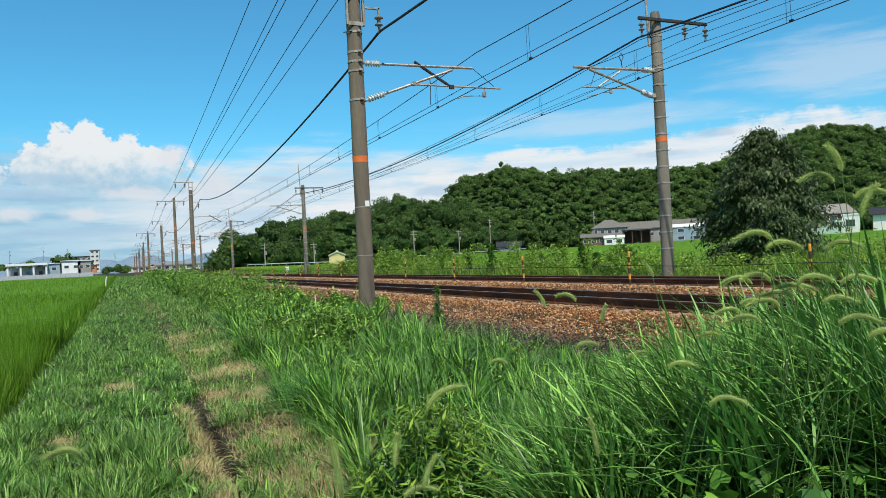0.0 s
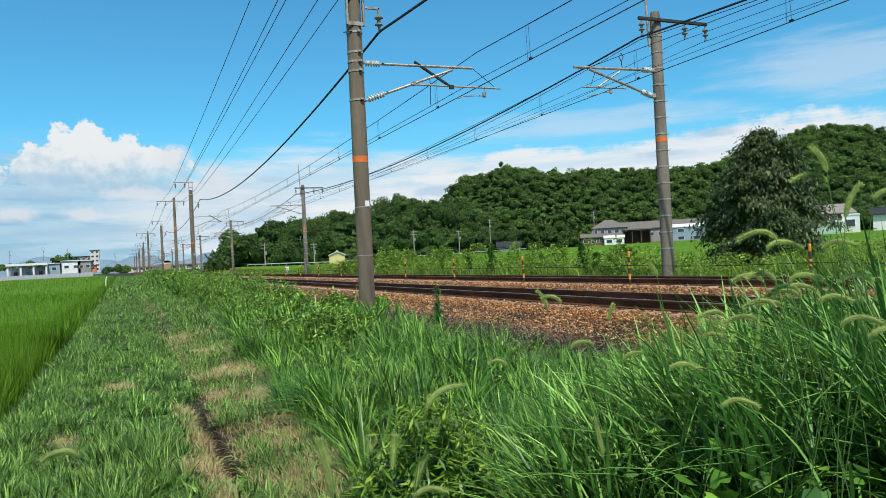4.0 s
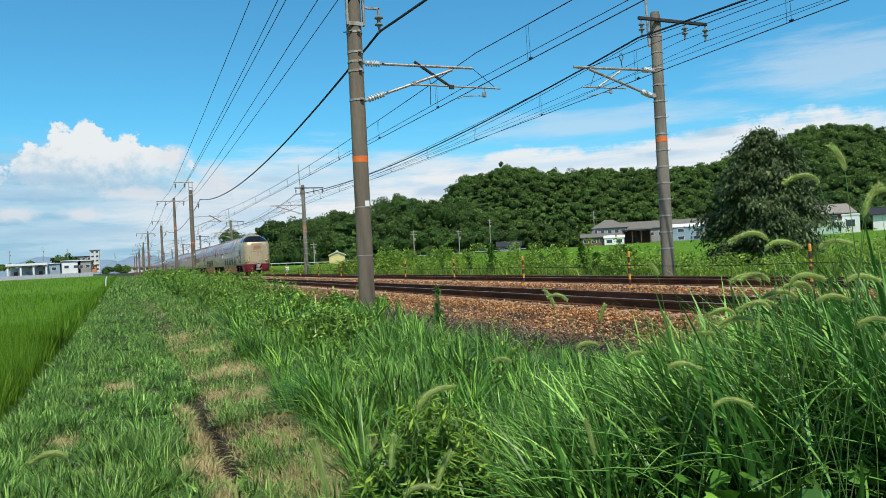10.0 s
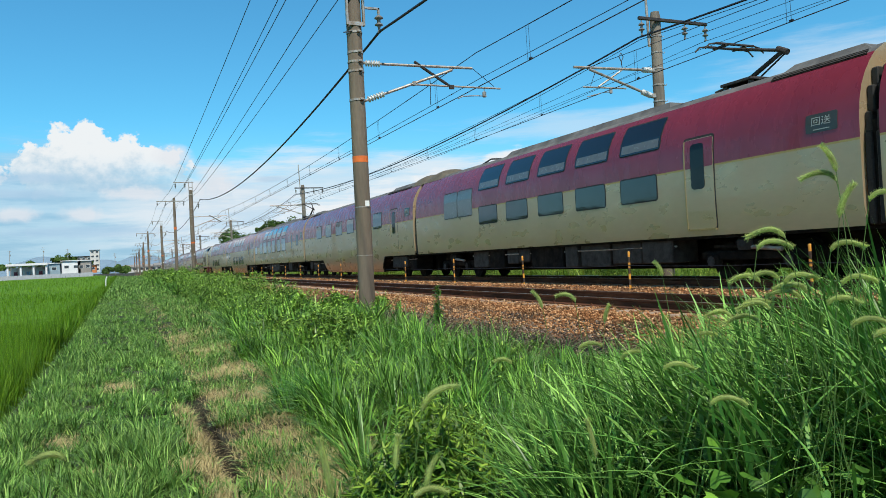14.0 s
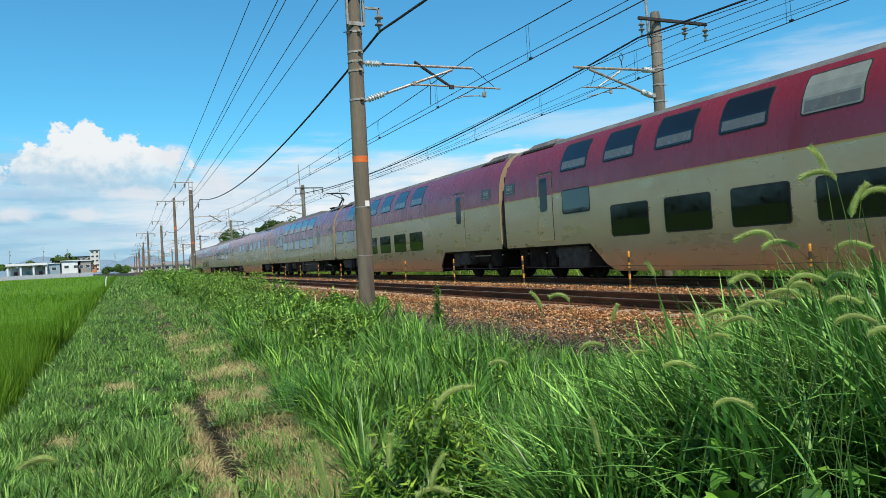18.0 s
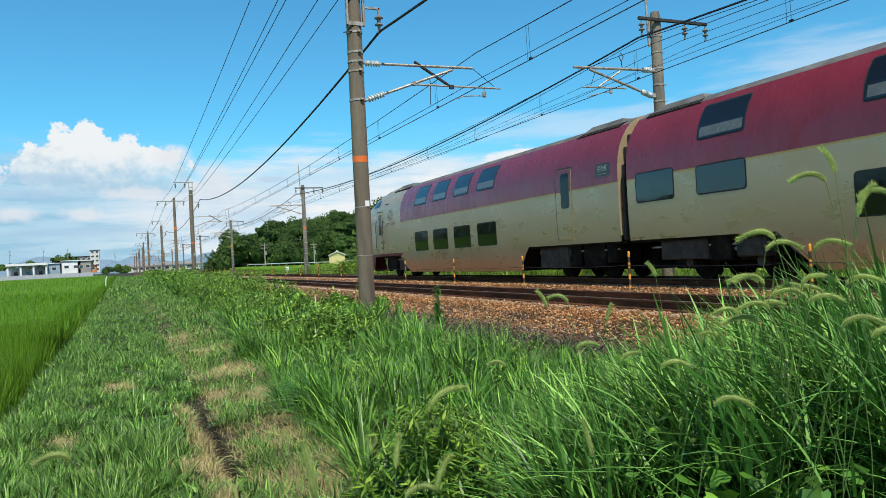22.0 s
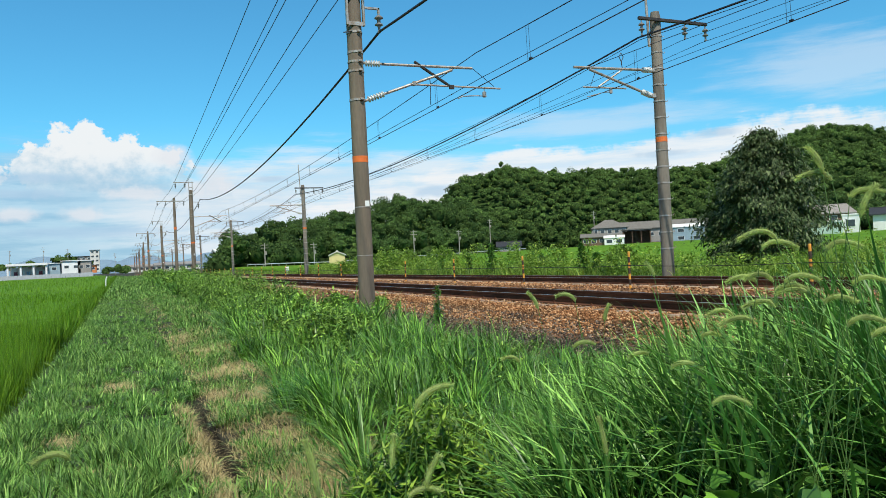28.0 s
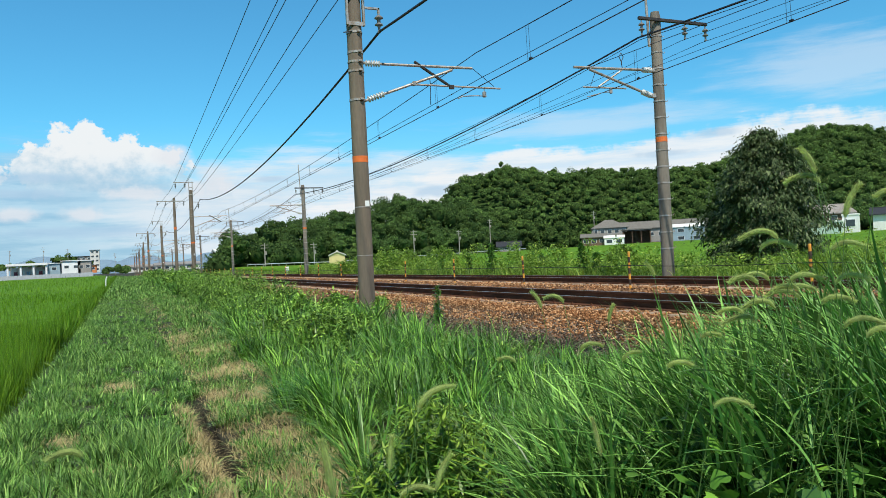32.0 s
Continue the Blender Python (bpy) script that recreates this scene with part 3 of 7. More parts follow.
for cx in (TRACK1, TRACK2):
    track = thing("railway_track", "narrow gauge railway track with rusty rails on concrete sleepers", "railway track", "parallel tracks", "structure", pose(cx, 0, 0))
    for sx in (-1, 1):
        r = part("rail", rail_me, RAILSIDE, track, "rusty brown steel rail")
        r.location = (sx * (HALF_GAUGE + 0.033), 0, 0)
        h = part("rail_head", top_me, RAILTOP, r, "polished running surface")
    for i in range(150):
        sl = part("sleeper", sleeper_me, SLEEPER, track)
        sl.location = (0, 3 + i * 0.6, 0)
        if i < 75:
            for sx in (-1, 1):
                c = part("rail_clip", clip_me, RAILSIDE, sl)
                c.location = (sx * (HALF_GAUGE + 0.033), 0, 0)

# loose stones on the bed
def stones(n, x0, x1, y0, y1, s0, s1, power):
    x = RNG.uniform(x0, x1, n)
    y = y0 + (y1 - y0) * RNG.uniform(0, 1, n) ** power
    z = ground_z(x, y) + RNG.uniform(0.0, 0.045, n)
    s = RNG.uniform(s0, s1, n)
    base = np.array([(1, 0, 0), (0, 1, 0), (-1, 0, 0), (0, -1, 0), (0, 0, 0.75), (0, 0, -0.75)])
    v = base[None] * (1 + RNG.uniform(-0.4, 0.4, (n, 6, 1))) + RNG.normal(0, 0.16, (n, 6, 3))
    a = RNG.uniform(0, 6.3, n)
    b = RNG.uniform(-0.7, 0.7, n)
    c, d = np.cos(a)[:, None], np.sin(a)[:, None]
    e, f = np.cos(b)[:, None], np.sin(b)[:, None]
    vx, vy, vz = v[..., 0], v[..., 1] * e - v[..., 2] * f, v[..., 1] * f + v[..., 2] * e
    v = np.stack((vx * c - vy * d, vx * d + vy * c, vz), -1) * s[:, None, None] + np.stack((x, y, z), 1)[:, None]
    tri = np.array([(0, 1, 4), (1, 2, 4), (2, 3, 4), (3, 0, 4), (1, 0, 5), (2, 1, 5), (3, 2, 5), (0, 3, 5)])
    return v.reshape(-1, 3), np.zeros((0, 4), int), ((np.arange(n) * 6)[:, None, None] + tri[None]).reshape(-1, 3)


tagged(new("ballast_stones", raw_mesh("ballast_stones", *merge(stones(24000, 5.5, 7.6, 4.5, 20, 0.013, 0.029, 1.3), stones(11000, 8.6, 12.6, 6, 30, 0.016, 0.032, 1.3),
                                                          stones(6000, 5.0, 15.2, 20, 70, 0.03, 0.05, 1.5), stones(2500, 13.6, 15.6, 8, 40, 0.02, 0.04, 1.2)), STONE)),
       "loose angular reddish brown ballast stones", "ballast", kind="stuff")
tagged(new("toe_gravel", raw_mesh("toe_gravel", *merge(stones(15000, 4.25, 5.7, 5, 19, 0.009, 0.020, 1.2), stones(5000, 5.4, 6.2, 5, 19, 0.010, 0.024, 1.2)), TOEGRAVEL)),
       "fine grey-brown gravel and dirt at the foot of the ballast", "gravel", kind="stuff")

# ---- the train ----
SPEED = 28.52
PITCH_CAR, LEAD_CAR, REAR_CAR = 21.3, 21.4, 21.7
SIDE = [(1.20, 0.24), (1.36, 0.45), (1.42, 0.80), (1.45, 1.15), (1.468, 1.55), (1.4725, 2.0), (1.4725, 2.5), (1.465, 2.9), (1.435, 3.15), (1.37, 3.42), (1.26, 3.66), (1.12, 3.87),
        (0.98, 4.03), (0.70, 4.20), (0.35, 4.29), (0.0, 4.31)]
SIDE_Z = [p[1] for p in SIDE]
SIDE_X = [p[0] for p in SIDE]


def side_x(z):
    return float(np.interp(z, SIDE_Z, SIDE_X))


def zcuts(z0, z1):
    return [z0] + [z for z in SIDE_Z if z0 + 0.02 < z < z1 - 0.02] + [z1]


def side_panel(s, y0, y1, z0, z1, off, sgn=-1, round_=0.0, slant=0.0):
    """A thin shell that follows the curved side between two heights, off proud of it, with closed rims."""
    zs = zcuts(z0, z1)
    if round_:
        zs = sorted(set([z0, z0 + round_ * 0.4, z0 + round_, z1 - round_, z1 - round_ * 0.4, z1] + [z for z in SIDE_Z if z0 + round_ < z < z1 - round_]))
    outer, inner = [], []
    for z in zs:
        ins = 0.0
        if round_:
            e = min(z - z0, z1 - z)
            ins = round_ - math.sqrt(max(0.0, round_ ** 2 - max(0.0, round_ - e) ** 2))
        sh = slant * (z - z0)
        x = side_x(z)
        outer.append([(sgn * (x + off), y0 + ins + sh, z), (sgn * (x + off), y1 - ins + sh, z)])
        inner.append([(sgn * (x - 0.03), y0 + ins + sh, z), (sgn * (x - 0.03), y1 - ins + sh, z)])
    s.grid(outer)
    n = len(zs)
    rim = [r[0] for r in outer] + [r[1] for r in reversed(outer)]
    rin = [r[0] for r in inner] + [r[1] for r in reversed(inner)]
    k = len(rim)
    s.add(rim + rin, [(i, (i + 1) % k, k + (i + 1) % k, k + i) for i in range(k)])
    return s


def skin(z0, z1, y0, y1, sgn):
    """One side of the body between two heights."""
    return Shape().grid([[(sgn * side_x(z), y, z) for z in zcuts(z0, z1)] for y in np.linspace(y0, y1, 8)])


def end_wall(s, y, inset=0.0):
    prof = [(x - inset, z) for x, z in SIDE if z > 0.9 and x > 0]
    pts = [(-x, y, z) for x, z in prof] + [(0, y, 4.29)] + [(x, y, z) for x, z in reversed(prof)]
    return s.add(pts, [tuple(range(len(pts)))])


WALL_BREAK = 2.50


class Car:
    """One car. y = 0 is its leading coupling, y grows to its rear; L is its length. flip turns it end for end."""

    def __init__(self, name, label, L, flip=False):
        self.L, self.flip = L, flip
        self.ob = thing(name, label, "train car", "cars of the sleeper train")

    def put(self, name, shape, mat, parent=None, label="", smooth=False):
        if self.flip:
            for k, (x, y, z) in enumerate(shape.v):
                shape.v[k] = (x, self.L - y, z)
            shape.f = [tuple(reversed(f)) for f in shape.f]
        return part(name, shape, mat, parent or self.ob, label, smooth)

    def sides(self, name, z0, z1, y0, y1, mat, label):
        for sgn in (-1, 1):
            self.put(name, skin(z0, z1, y0, y1, sgn), mat, label=label, smooth=True)

    def window(self, y0, y1, z0, z1, mat=None, blind=0.0, name="window", rnd=0.045, slant=0.0):
        w = self.put(name, side_panel(Shape(), y0 - 0.03, y1 + 0.03, z0 - 0.03, z1 + 0.03, 0.004, round_=rnd + 0.03, slant=slant), RUBBER)
        self.put("pane", side_panel(Shape(), y0, y1, z0, z1, 0.009, round_=rnd, slant=slant), mat or GLASS, w)
        # upper panes get a pale strip painted as reflected low sky
        if z0 > 3.0:
            self.put("inner_sill", side_panel(Shape(), y0 + 0.05, y1 - 0.05, z0 + 0.04, z0 + 0.25, 0.0115, slant=slant), BLINDSHEEN, w)
        if blind:
            self.put("blind", side_panel(Shape(), y0 + 0.04, y1 - 0.04, z0 + 0.03, z0 + (z1 - z0) * blind, 0.012, round_=0.03, slant=slant), BLINDSHEEN, w)
        return w

    def door(self, y0, y1, edge=1):
        d = self.put("door", side_panel(Shape(), y0, y1, 1.16, 3.14, 0.007, round_=0.06), self.doormat, label="recessed side door")
        self.put("door_upper", side_panel(Shape(), y0 + 0.01, y1 - 0.01, WALL_BREAK, 3.13, 0.009, round_=0.04), self.doormat2, d)
        self.put("door_window", side_panel(Shape(), y0 + 0.27, y0 + 0.68, 2.03, 3.03, 0.013, round_=0.08), GLASSLOW, d)
        self.put("door_joint", side_panel(Shape(), y0 - 0.035, y1 + 0.025, 1.13, 3.19, 0.003, round_=0.07), RUBBER, d)
        f = Shape()
        yy = y1 if edge > 0 else y0
        side_panel(f, yy - 0.02, yy + 0.02, 1.16, 3.12, 0.012)
        side_panel(f, y0, y1, 1.12, 1.16, 0.03)
        self.put("door_frame", f, STEELEDGE, d, "bright metal door frame")
        return d

    def bogie(self, yc):
        b = self.put("bogie", Shape().box(-0.92, yc, 0.55, 0.12, 2.9, 0.2, 0.03).box(0.92, yc, 0.55, 0.12, 2.9, 0.2, 0.03).box(0, yc, 0.6, 1.9, 0.5, 0.3, 0.04)
                     .box(-0.98, yc, 0.82, 0.3, 0.7, 0.26, 0.08).box(-0.98, yc - 1.05, 0.43, 0.2, 0.34, 0.32, 0.05).box(-0.98, yc + 1.05, 0.43, 0.2, 0.34, 0.32, 0.05)
                     .box(-1.05, yc + 0.5, 0.75, 0.06, 0.9, 0.07, 0.01), UNDER, label="dark bogie frame with springs")
        for dy in (-1.05, 1.05):
            w = Shape()
            for sx in (-1, 1):
                x = sx * HALF_GAUGE
                w.turned([(0, 0.43), (0.35, 0.43), (0.42, 0.455), (0.6, 0.455)], (x - sx * 0.10 + sx * 0.16, yc + dy, 0.43), (x - sx * 0.16, yc + dy, 0.43), 20)
            w.tube((-0.7, yc + dy, 0.43), (0.7, yc + dy, 0.43), 0.08, 0.08, 10)
            self.put("wheelset", w, UNDER, b)
            for sx in (-1, 1):
                self.put("axle_box", Shape().turned([(0, 0.16), (0.7, 0.15), (1, 0.10)], (sx * 0.90, yc + dy, 0.43), (sx * 1.10, yc + dy, 0.43), 12), UNDERGREY, b)
        for sx in (-1, 1):
            self.put("air_spring", Shape().turned([(0, 0.24), (0.3, 0.27), (0.7, 0.27), (1, 0.22)], (sx * 0.98, yc, 0.66), (sx * 0.98, yc, 0.95), 14), RUBBER, b)
            self.put("damper", Shape().tube((sx * 1.12, yc - 0.95, 0.66), (sx * 1.12, yc - 0.15, 0.72), 0.045, 0.045, 8).tube((sx * 1.12, yc - 0.15, 0.72), (sx * 1.12, yc + 0.2, 0.74), 0.028, 0.028, 8), GALV, b)

    def underfloor(self, y0, y1, seed):
        rr = random.Random(seed)
        y = y0
        while y < y1 - 0.5:
            w = min(rr.uniform(0.6, 2.0), y1 - y)
            h = rr.uniform(0.45, 0.70)
            self.put("underfloor_box", Shape().box(-0.80 - 0.1 * rr.random(), y + w / 2, 1.0 - h / 2, 0.8, w - 0.12, h, 0.03), UNDERGREY if rr.random() < 0.6 else UNDER)
            y += w
        self.put("brake_pipe", Shape().tube((-1.20, y0, 0.80), (-1.20, y1, 0.80), 0.022, 0.022, 6), GALV)
        self.put("underframe", Shape().box(0, (y0 + y1) / 2, 1.0, 2.5, y1 - y0 + 5, 0.12), UNDER)

    def roof_unit(self, y0, y1, w=0.95, name="roof_unit"):
        """A low hood on the roof, with a dark louvred strip let into the shoulder beside it."""
        s = Shape()
        s.add([(-0.85, y0, 4.10), (-0.66, y0 + 0.3, 4.30), (0.66, y0 + 0.3, 4.30), (0.85, y0, 4.10), (-0.85, y1, 4.10), (-0.66, y1 - 0.3, 4.30), (0.66, y1 - 0.3, 4.30), (0.85, y1, 4.10)],
              [(3, 2, 1, 0), (4, 5, 6, 7), (1, 5, 4, 0), (2, 6, 5, 1), (3, 7, 6, 2)])
        u = self.put(name, s, ROOF, label="low grey roof hood")
        self.put("louvre_strip", side_panel(Shape(), y0, y1, 4.00, 4.14, 0.012, slant=0.8), UNDER, u)
        for k in range(2):
            self.put("louvre", side_panel(Shape(), y0 + 0.05, y1 - 0.05, 4.03 + 0.05 * k, 4.055 + 0.05 * k, 0.03, slant=0.8), UNDERGREY, u)

    def fan_ridge(self, y0, y1):
        s = Shape()
        s.add([(-0.82, y0, 4.10), (-0.62, y0 + 0.25, 4.34), (0.62, y0 + 0.25, 4.34), (0.82, y0, 4.10), (-0.82, y1, 4.10), (-0.62, y1 - 0.25, 4.34), (0.62, y1 - 0.25, 4.34), (0.82, y1, 4.10)],
              [(0, 1, 2, 3), (7, 6, 5, 4), (0, 4, 5, 1), (1, 5, 6, 2), (2, 6, 7, 3)])
        self.put("roof_hood", s, ROOF, label="raised dark grey roof hood")

    def dome(self, y0, y1):
        """A rounded fairing over the roof's end."""
        rows = []
        for k in range(9):
            t = k / 8
            h = 0.26 * math.sin(math.pi * t) ** 0.7
            rows.append([(1.0 * c, y0 + (y1 - y0) * t, 4.02 + (0.26 + h) * max(0.0, math.cos(c * math.pi / 2)) ** 0.5) for c in np.linspace(-1, 1, 9)])
        self.put("roof_fairing", Shape().grid(rows), ROOFEND, label="brownish rounded roof fairing", smooth=True)

    def sign(self, y0, y1):
        g = self.put("sign_window", side_panel(Shape(), y0, y1, 2.74, 3.08, 0.008, round_=0.03), SIGNGLASS, label="grey destination sign window")
        cu = bpy.data.curves.new("sign_letters", "FONT")
        cu.body, cu.size = "\u56de\u9001", 0.17
        tmp = bpy.data.objects.new("sign_letters", cu)
        me = bpy.data.meshes.new_from_object(tmp)
        bpy.data.objects.remove(tmp)
        letters = Shape()
        x0 = min(v.co.x for v in me.vertices)
        x1 = max(v.co.x for v in me.vertices)
        k = 0.40 / max(0.01, x1 - x0)
        letters.add([(-(side_x(2.88 + v.co.y) + 0.013), (y0 + y1) / 2 + 0.20 - (v.co.x - x0) * k, 2.88 + v.co.y) for v in me.vertices], [tuple(f.vertices) for f in me.polygons])
        if self.flip:
            letters.v = [(x, y0 + y1 - y, z) for x, y, z in letters.v]
        self.put("sign_letters", letters, SIGNTEXT, g, "pale destination lettering")
        self.put("sign_line", side_panel(Shape(), y0 + 0.16, y1 - 0.16, 2.785, 2.80, 0.012), SIGNTEXT, g)

    def pantograph(self, yb, knee=1):
        p = self.put("pantograph", Shape().box(0, yb, 4.36, 1.1, 0.9, 0.06, 0.01).box(-0.45, yb - 0.35, 4.29, 0.1, 0.1, 0.12, 0.02).box(0.45, yb - 0.35, 4.29, 0.1, 0.1, 0.12, 0.02)
                     .box(-0.45, yb + 0.35, 4.29, 0.1, 0.1, 0.12, 0.02).box(0.45, yb + 0.35, 4.29, 0.1, 0.1, 0.12, 0.02), DARKSTEEL, label="raised single-arm pantograph")
        k0, k1, top = (0, yb + 0.3 * knee, 4.4), (0, yb - 0.85 * knee, 4.86), (0, yb + 0.65 * knee, 5.30)
        arm = Shape().tube(k0, k1, 0.055, 0.05, 8).tube((0.14, yb + 0.1 * knee, 4.4), (0.1, yb - 0.8 * knee, 4.82), 0.02, 0.02, 6)
        self.put("lower_arm", arm, DARKSTEEL, p)
        up = Shape().tube(k1, (0.3, top[1], top[2]), 0.035, 0.025, 8).tube(k1, (-0.3, top[1], top[2]), 0.035, 0.025, 8)
        up.tube((0, yb - 0.95 * knee, 4.80), (0, yb - 0.7 * knee, 4.93), 0.07, 0.07, 8)
        self.put("upper_arm", up, DARKSTEEL, p)
        head = Shape()
        for dy in (-0.16, 0.16):
            head.box(0, top[1] + dy, 5.36, 1.15, 0.06, 0.05, 0.012)
            for sx in (-1, 1):
                head.path([(sx * 0.57, top[1] + dy, 5.36), (sx * 0.75, top[1] + dy, 5.33), (sx * 0.88, top[1] + dy, 5.22)], 0.02, 5)
        head.box(-0.3, top[1], 5.33, 0.05, 0.4, 0.04).box(0.3, top[1], 5.33, 0.05, 0.4, 0.04)
        self.put("collector_head", head, DARKSTEEL, p)

    def shell(self, y0, y1, skirt=None, roof_rows=True, upper=WINE, wine_end=None):
        """Lower and upper body, roof; skirt = stretch between the bogies where the body reaches down."""
        self.sides("lower_body", 1.0, WALL_BREAK - 0.02, y0, y1, CREAM, "champagne lower body side")
        if skirt:
            a, b = skirt
            s = Shape()
            for sgn in (-1, 1):
                rows = []
                for z in zcuts(0.24, 1.0):
                    k = (1.0 - z) / 0.76 * 0.8
                    rows.append([(sgn * (side_x(z) + 0.001), y, z) for y in np.linspace(a + k, b - k, 6)])
                s.grid(rows)
            s.add([(-1.2, a + 0.8, 0.24), (1.2, a + 0.8, 0.24), (1.2, b - 0.8, 0.24), (-1.2, b - 0.8, 0.24)], [(0, 1, 2, 3)])
            self.put("skirt", s, CREAM, label="low champagne skirt between the bogies", smooth=True)
            for yy, k in ((a, 1), (b, -1)):
                self.put("skirt_end", Shape().add([(-1.40, yy, 0.99), (1.40, yy, 0.99), (1.19, yy + 0.8 * k, 0.25), (-1.19, yy + 0.8 * k, 0.25)], [(0, 1, 2, 3)]), UNDER)
                self.put("skirt_rim", Shape().path([(-1.425, yy - 0.03 * k, 1.0), (-1.385, yy + 0.37 * k, 0.62), (-1.21, yy + 0.80 * k, 0.235)], 0.022, 6), UNDERGREY)
        self.sides("upper_body", WALL_BREAK + 0.02, 4.03, y0, y1, WINE, "wine red upper body side")
        self.sides("stripe", WALL_BREAK - 0.02, WALL_BREAK + 0.02, y0, y1, GOLD, "thin gold stripe")
        r = Shape()
        cross = [(-0.98, 4.03), (-0.70, 4.20), (-0.35, 4.29), (0, 4.31), (0.35, 4.29), (0.70, 4.20), (0.98, 4.03)]
        r.grid([[(x, y, z) for x, z in cross] for y in np.linspace(y0, y1, 6)])
        self.put("roof", r, ROOF, label="grey ribbed roof", smooth=True)
        # dark box added for the shade below the floor; blocks the view through
        self.put("centre_sill", Shape().box(0.1, (y0 + y1) / 2, 0.60, 0.7, y1 - y0 - 0.4, 0.72, 0.04), UNDER)
        self.put("floor_pan", Shape().box(0, (y0 + y1) / 2, 0.97, 2.7, y1 - y0, 0.06), UNDER)

    def gangway(self, y, k):
        """End wall with its pale edge and the rubber bellows."""
        s = Shape()
        end_wall(s, y)
        self.put("end_wall", s, CREAM, label="champagne end wall")
        self.put("gangway_bellows", Shape().box(0, y - 0.12 * k, 2.1, 1.0, 0.26, 2.1, 0.05), RUBBER)
        for z0, z1, hw in ((1.02, 2.60, 1.38), (2.60, 2.95, 1.345), (2.95, 3.40, 1.26), (3.40, 3.72, 1.12)):
            self.put("outer_bellows", Shape().box(0, y - 0.075 * k, (z0 + z1) / 2, 2 * hw, 0.13, z1 - z0, 0.02), RUBBER)
        for sx in (-1, 1):
            self.put("end_edge", Shape().box(sx * 1.30, y - 0.1 * k, 1.9, 0.06, 0.2, 1.8, 0.02), UNDER)


Car.doormat, Car.doormat2 = CREAM, WINE


def car_double(name, label):
    """Two-deck car: door and sign at the lead, four windows above four, one above two at the rear."""
    c = Car(name, label, PITCH_CAR)
    c.shell(0.18, PITCH_CAR - 0.18, (5.0, 16.6))
    c.sign(0.82, 1.5)
    c.door(3.0, 3.95)
    for k in range(4):
        c.window(7.2 + 2.04 * k, 8.50 + 2.04 * k, 3.12, 3.86, GLASS)
        c.window(7.25 + 2.04 * k, 8.72 + 2.04 * k, 1.18, 1.92, GLASSLOW, slant=0.0)
    c.window(17.30, 18.62, 3.12, 3.86, GLASS)
    c.window(17.28, 18.66, 1.93, 2.52, GLASS)
    c.window(19.43, 20.75, 1.93, 2.60, GLASS)
    c.roof_unit(0.5, 2.3)
    c.roof_unit(18.9, 20.8)
    c.bogie(2.9), c.bogie(18.4)
    c.underfloor(0.6, 4.6, 3), c.underfloor(17.0, 20.6, 4)
    c.gangway(0.18, 1), c.gangway(PITCH_CAR - 0.18, -1)
    return c


def car_motor(name, label, tall, seed):
    """Motor car: pantograph at the lead, windows in two rows at one floor's height."""
    c = Car(name, label, PITCH_CAR)
    c.shell(0.18, PITCH_CAR - 0.18)
    c.sign(0.6, 1.26)
    c.door(3.62, 4.5)
    y0 = 6.4 if tall else 5.35
    for k in range(5):
        c.window(y0 + 2.04 * k, y0 + 1.5 + 2.04 * k, 3.12, 3.86, GLASS)
        if tall:
            c.window(y0 + 0.06 + 2.04 * k, y0 + 1.5 + 2.04 * k, 1.95, 2.90, BLINDSHEEN if k % 2 else GLASS)
        else:
            c.window(y0 + 0.12 + 2.04 * k, y0 + 1.48 + 2.04 * k, 1.93, 2.51, GLASS)
    if tall:
        c.window(16.65, 18.1, 1.95, 2.90, BLINDSHEEN)
        c.window(19.55, 20.7, 1.95, 2.62, GLASS)
        c.window(1.9, 2.58, 2.24, 2.92, GLASSLOW)
    else:
        c.window(15.55, 16.78, 2.30, 3.24, BLINDSHEEN, name="lounge_window", rnd=0.05)
        c.window(16.84, 18.05, 2.30, 3.24, BLINDSHEEN, name="lounge_window", rnd=0.05)
    c.fan_ridge(5.6, 14.2)
    c.dome(19.3, 21.2)
    c.roof_unit(0.3, 2.4)
    c.pantograph(3.8)
    c.put("roof_cable", Shape().path([(-0.3, 3.2, 4.3), (-0.3, 4.0, 4.40), (-0.35, 4.6, 4.3)], 0.03, 6).path([(-0.2, 15.5, 4.32), (-0.2, 16.3, 4.42), (-0.2, 17.0, 4.32)], 0.03, 6), DARKSTEEL)
    c.bogie(3.2), c.bogie(18.1)
    c.underfloor(5.2, 16.2, seed)
    c.gangway(0.18, 1), c.gangway(PITCH_CAR - 0.18, -1)
    return c


def car_single(name, label):
    """Private-room car: a row of square windows across the colour break."""
    c = Car(name, label, PITCH_CAR)
    c.shell(0.18, PITCH_CAR - 0.18, (4.3, 16.3))
    c.sign(0.58, 1.20)
    c.door(2.20, 3.15)
    for k in range(6):
        c.window(4.45 + 2.37 * k, 5.77 + 2.37 * k, 2.42, 3.14, GLASS if k not in (1, 4) else BLINDSHEEN, rnd=0.04)
    c.dome(-0.1, 1.6)
    c.roof_unit(1.4, 4.6)
    c.roof_unit(18.2, 20.8)
    c.bogie(2.5), c.bogie(18.3)
    c.underfloor(0.6, 4.0, 8), c.underfloor(16.6, 20.6, 9)
    c.gangway(0.18, 1), c.gangway(PITCH_CAR - 0.18, -1)
    return c


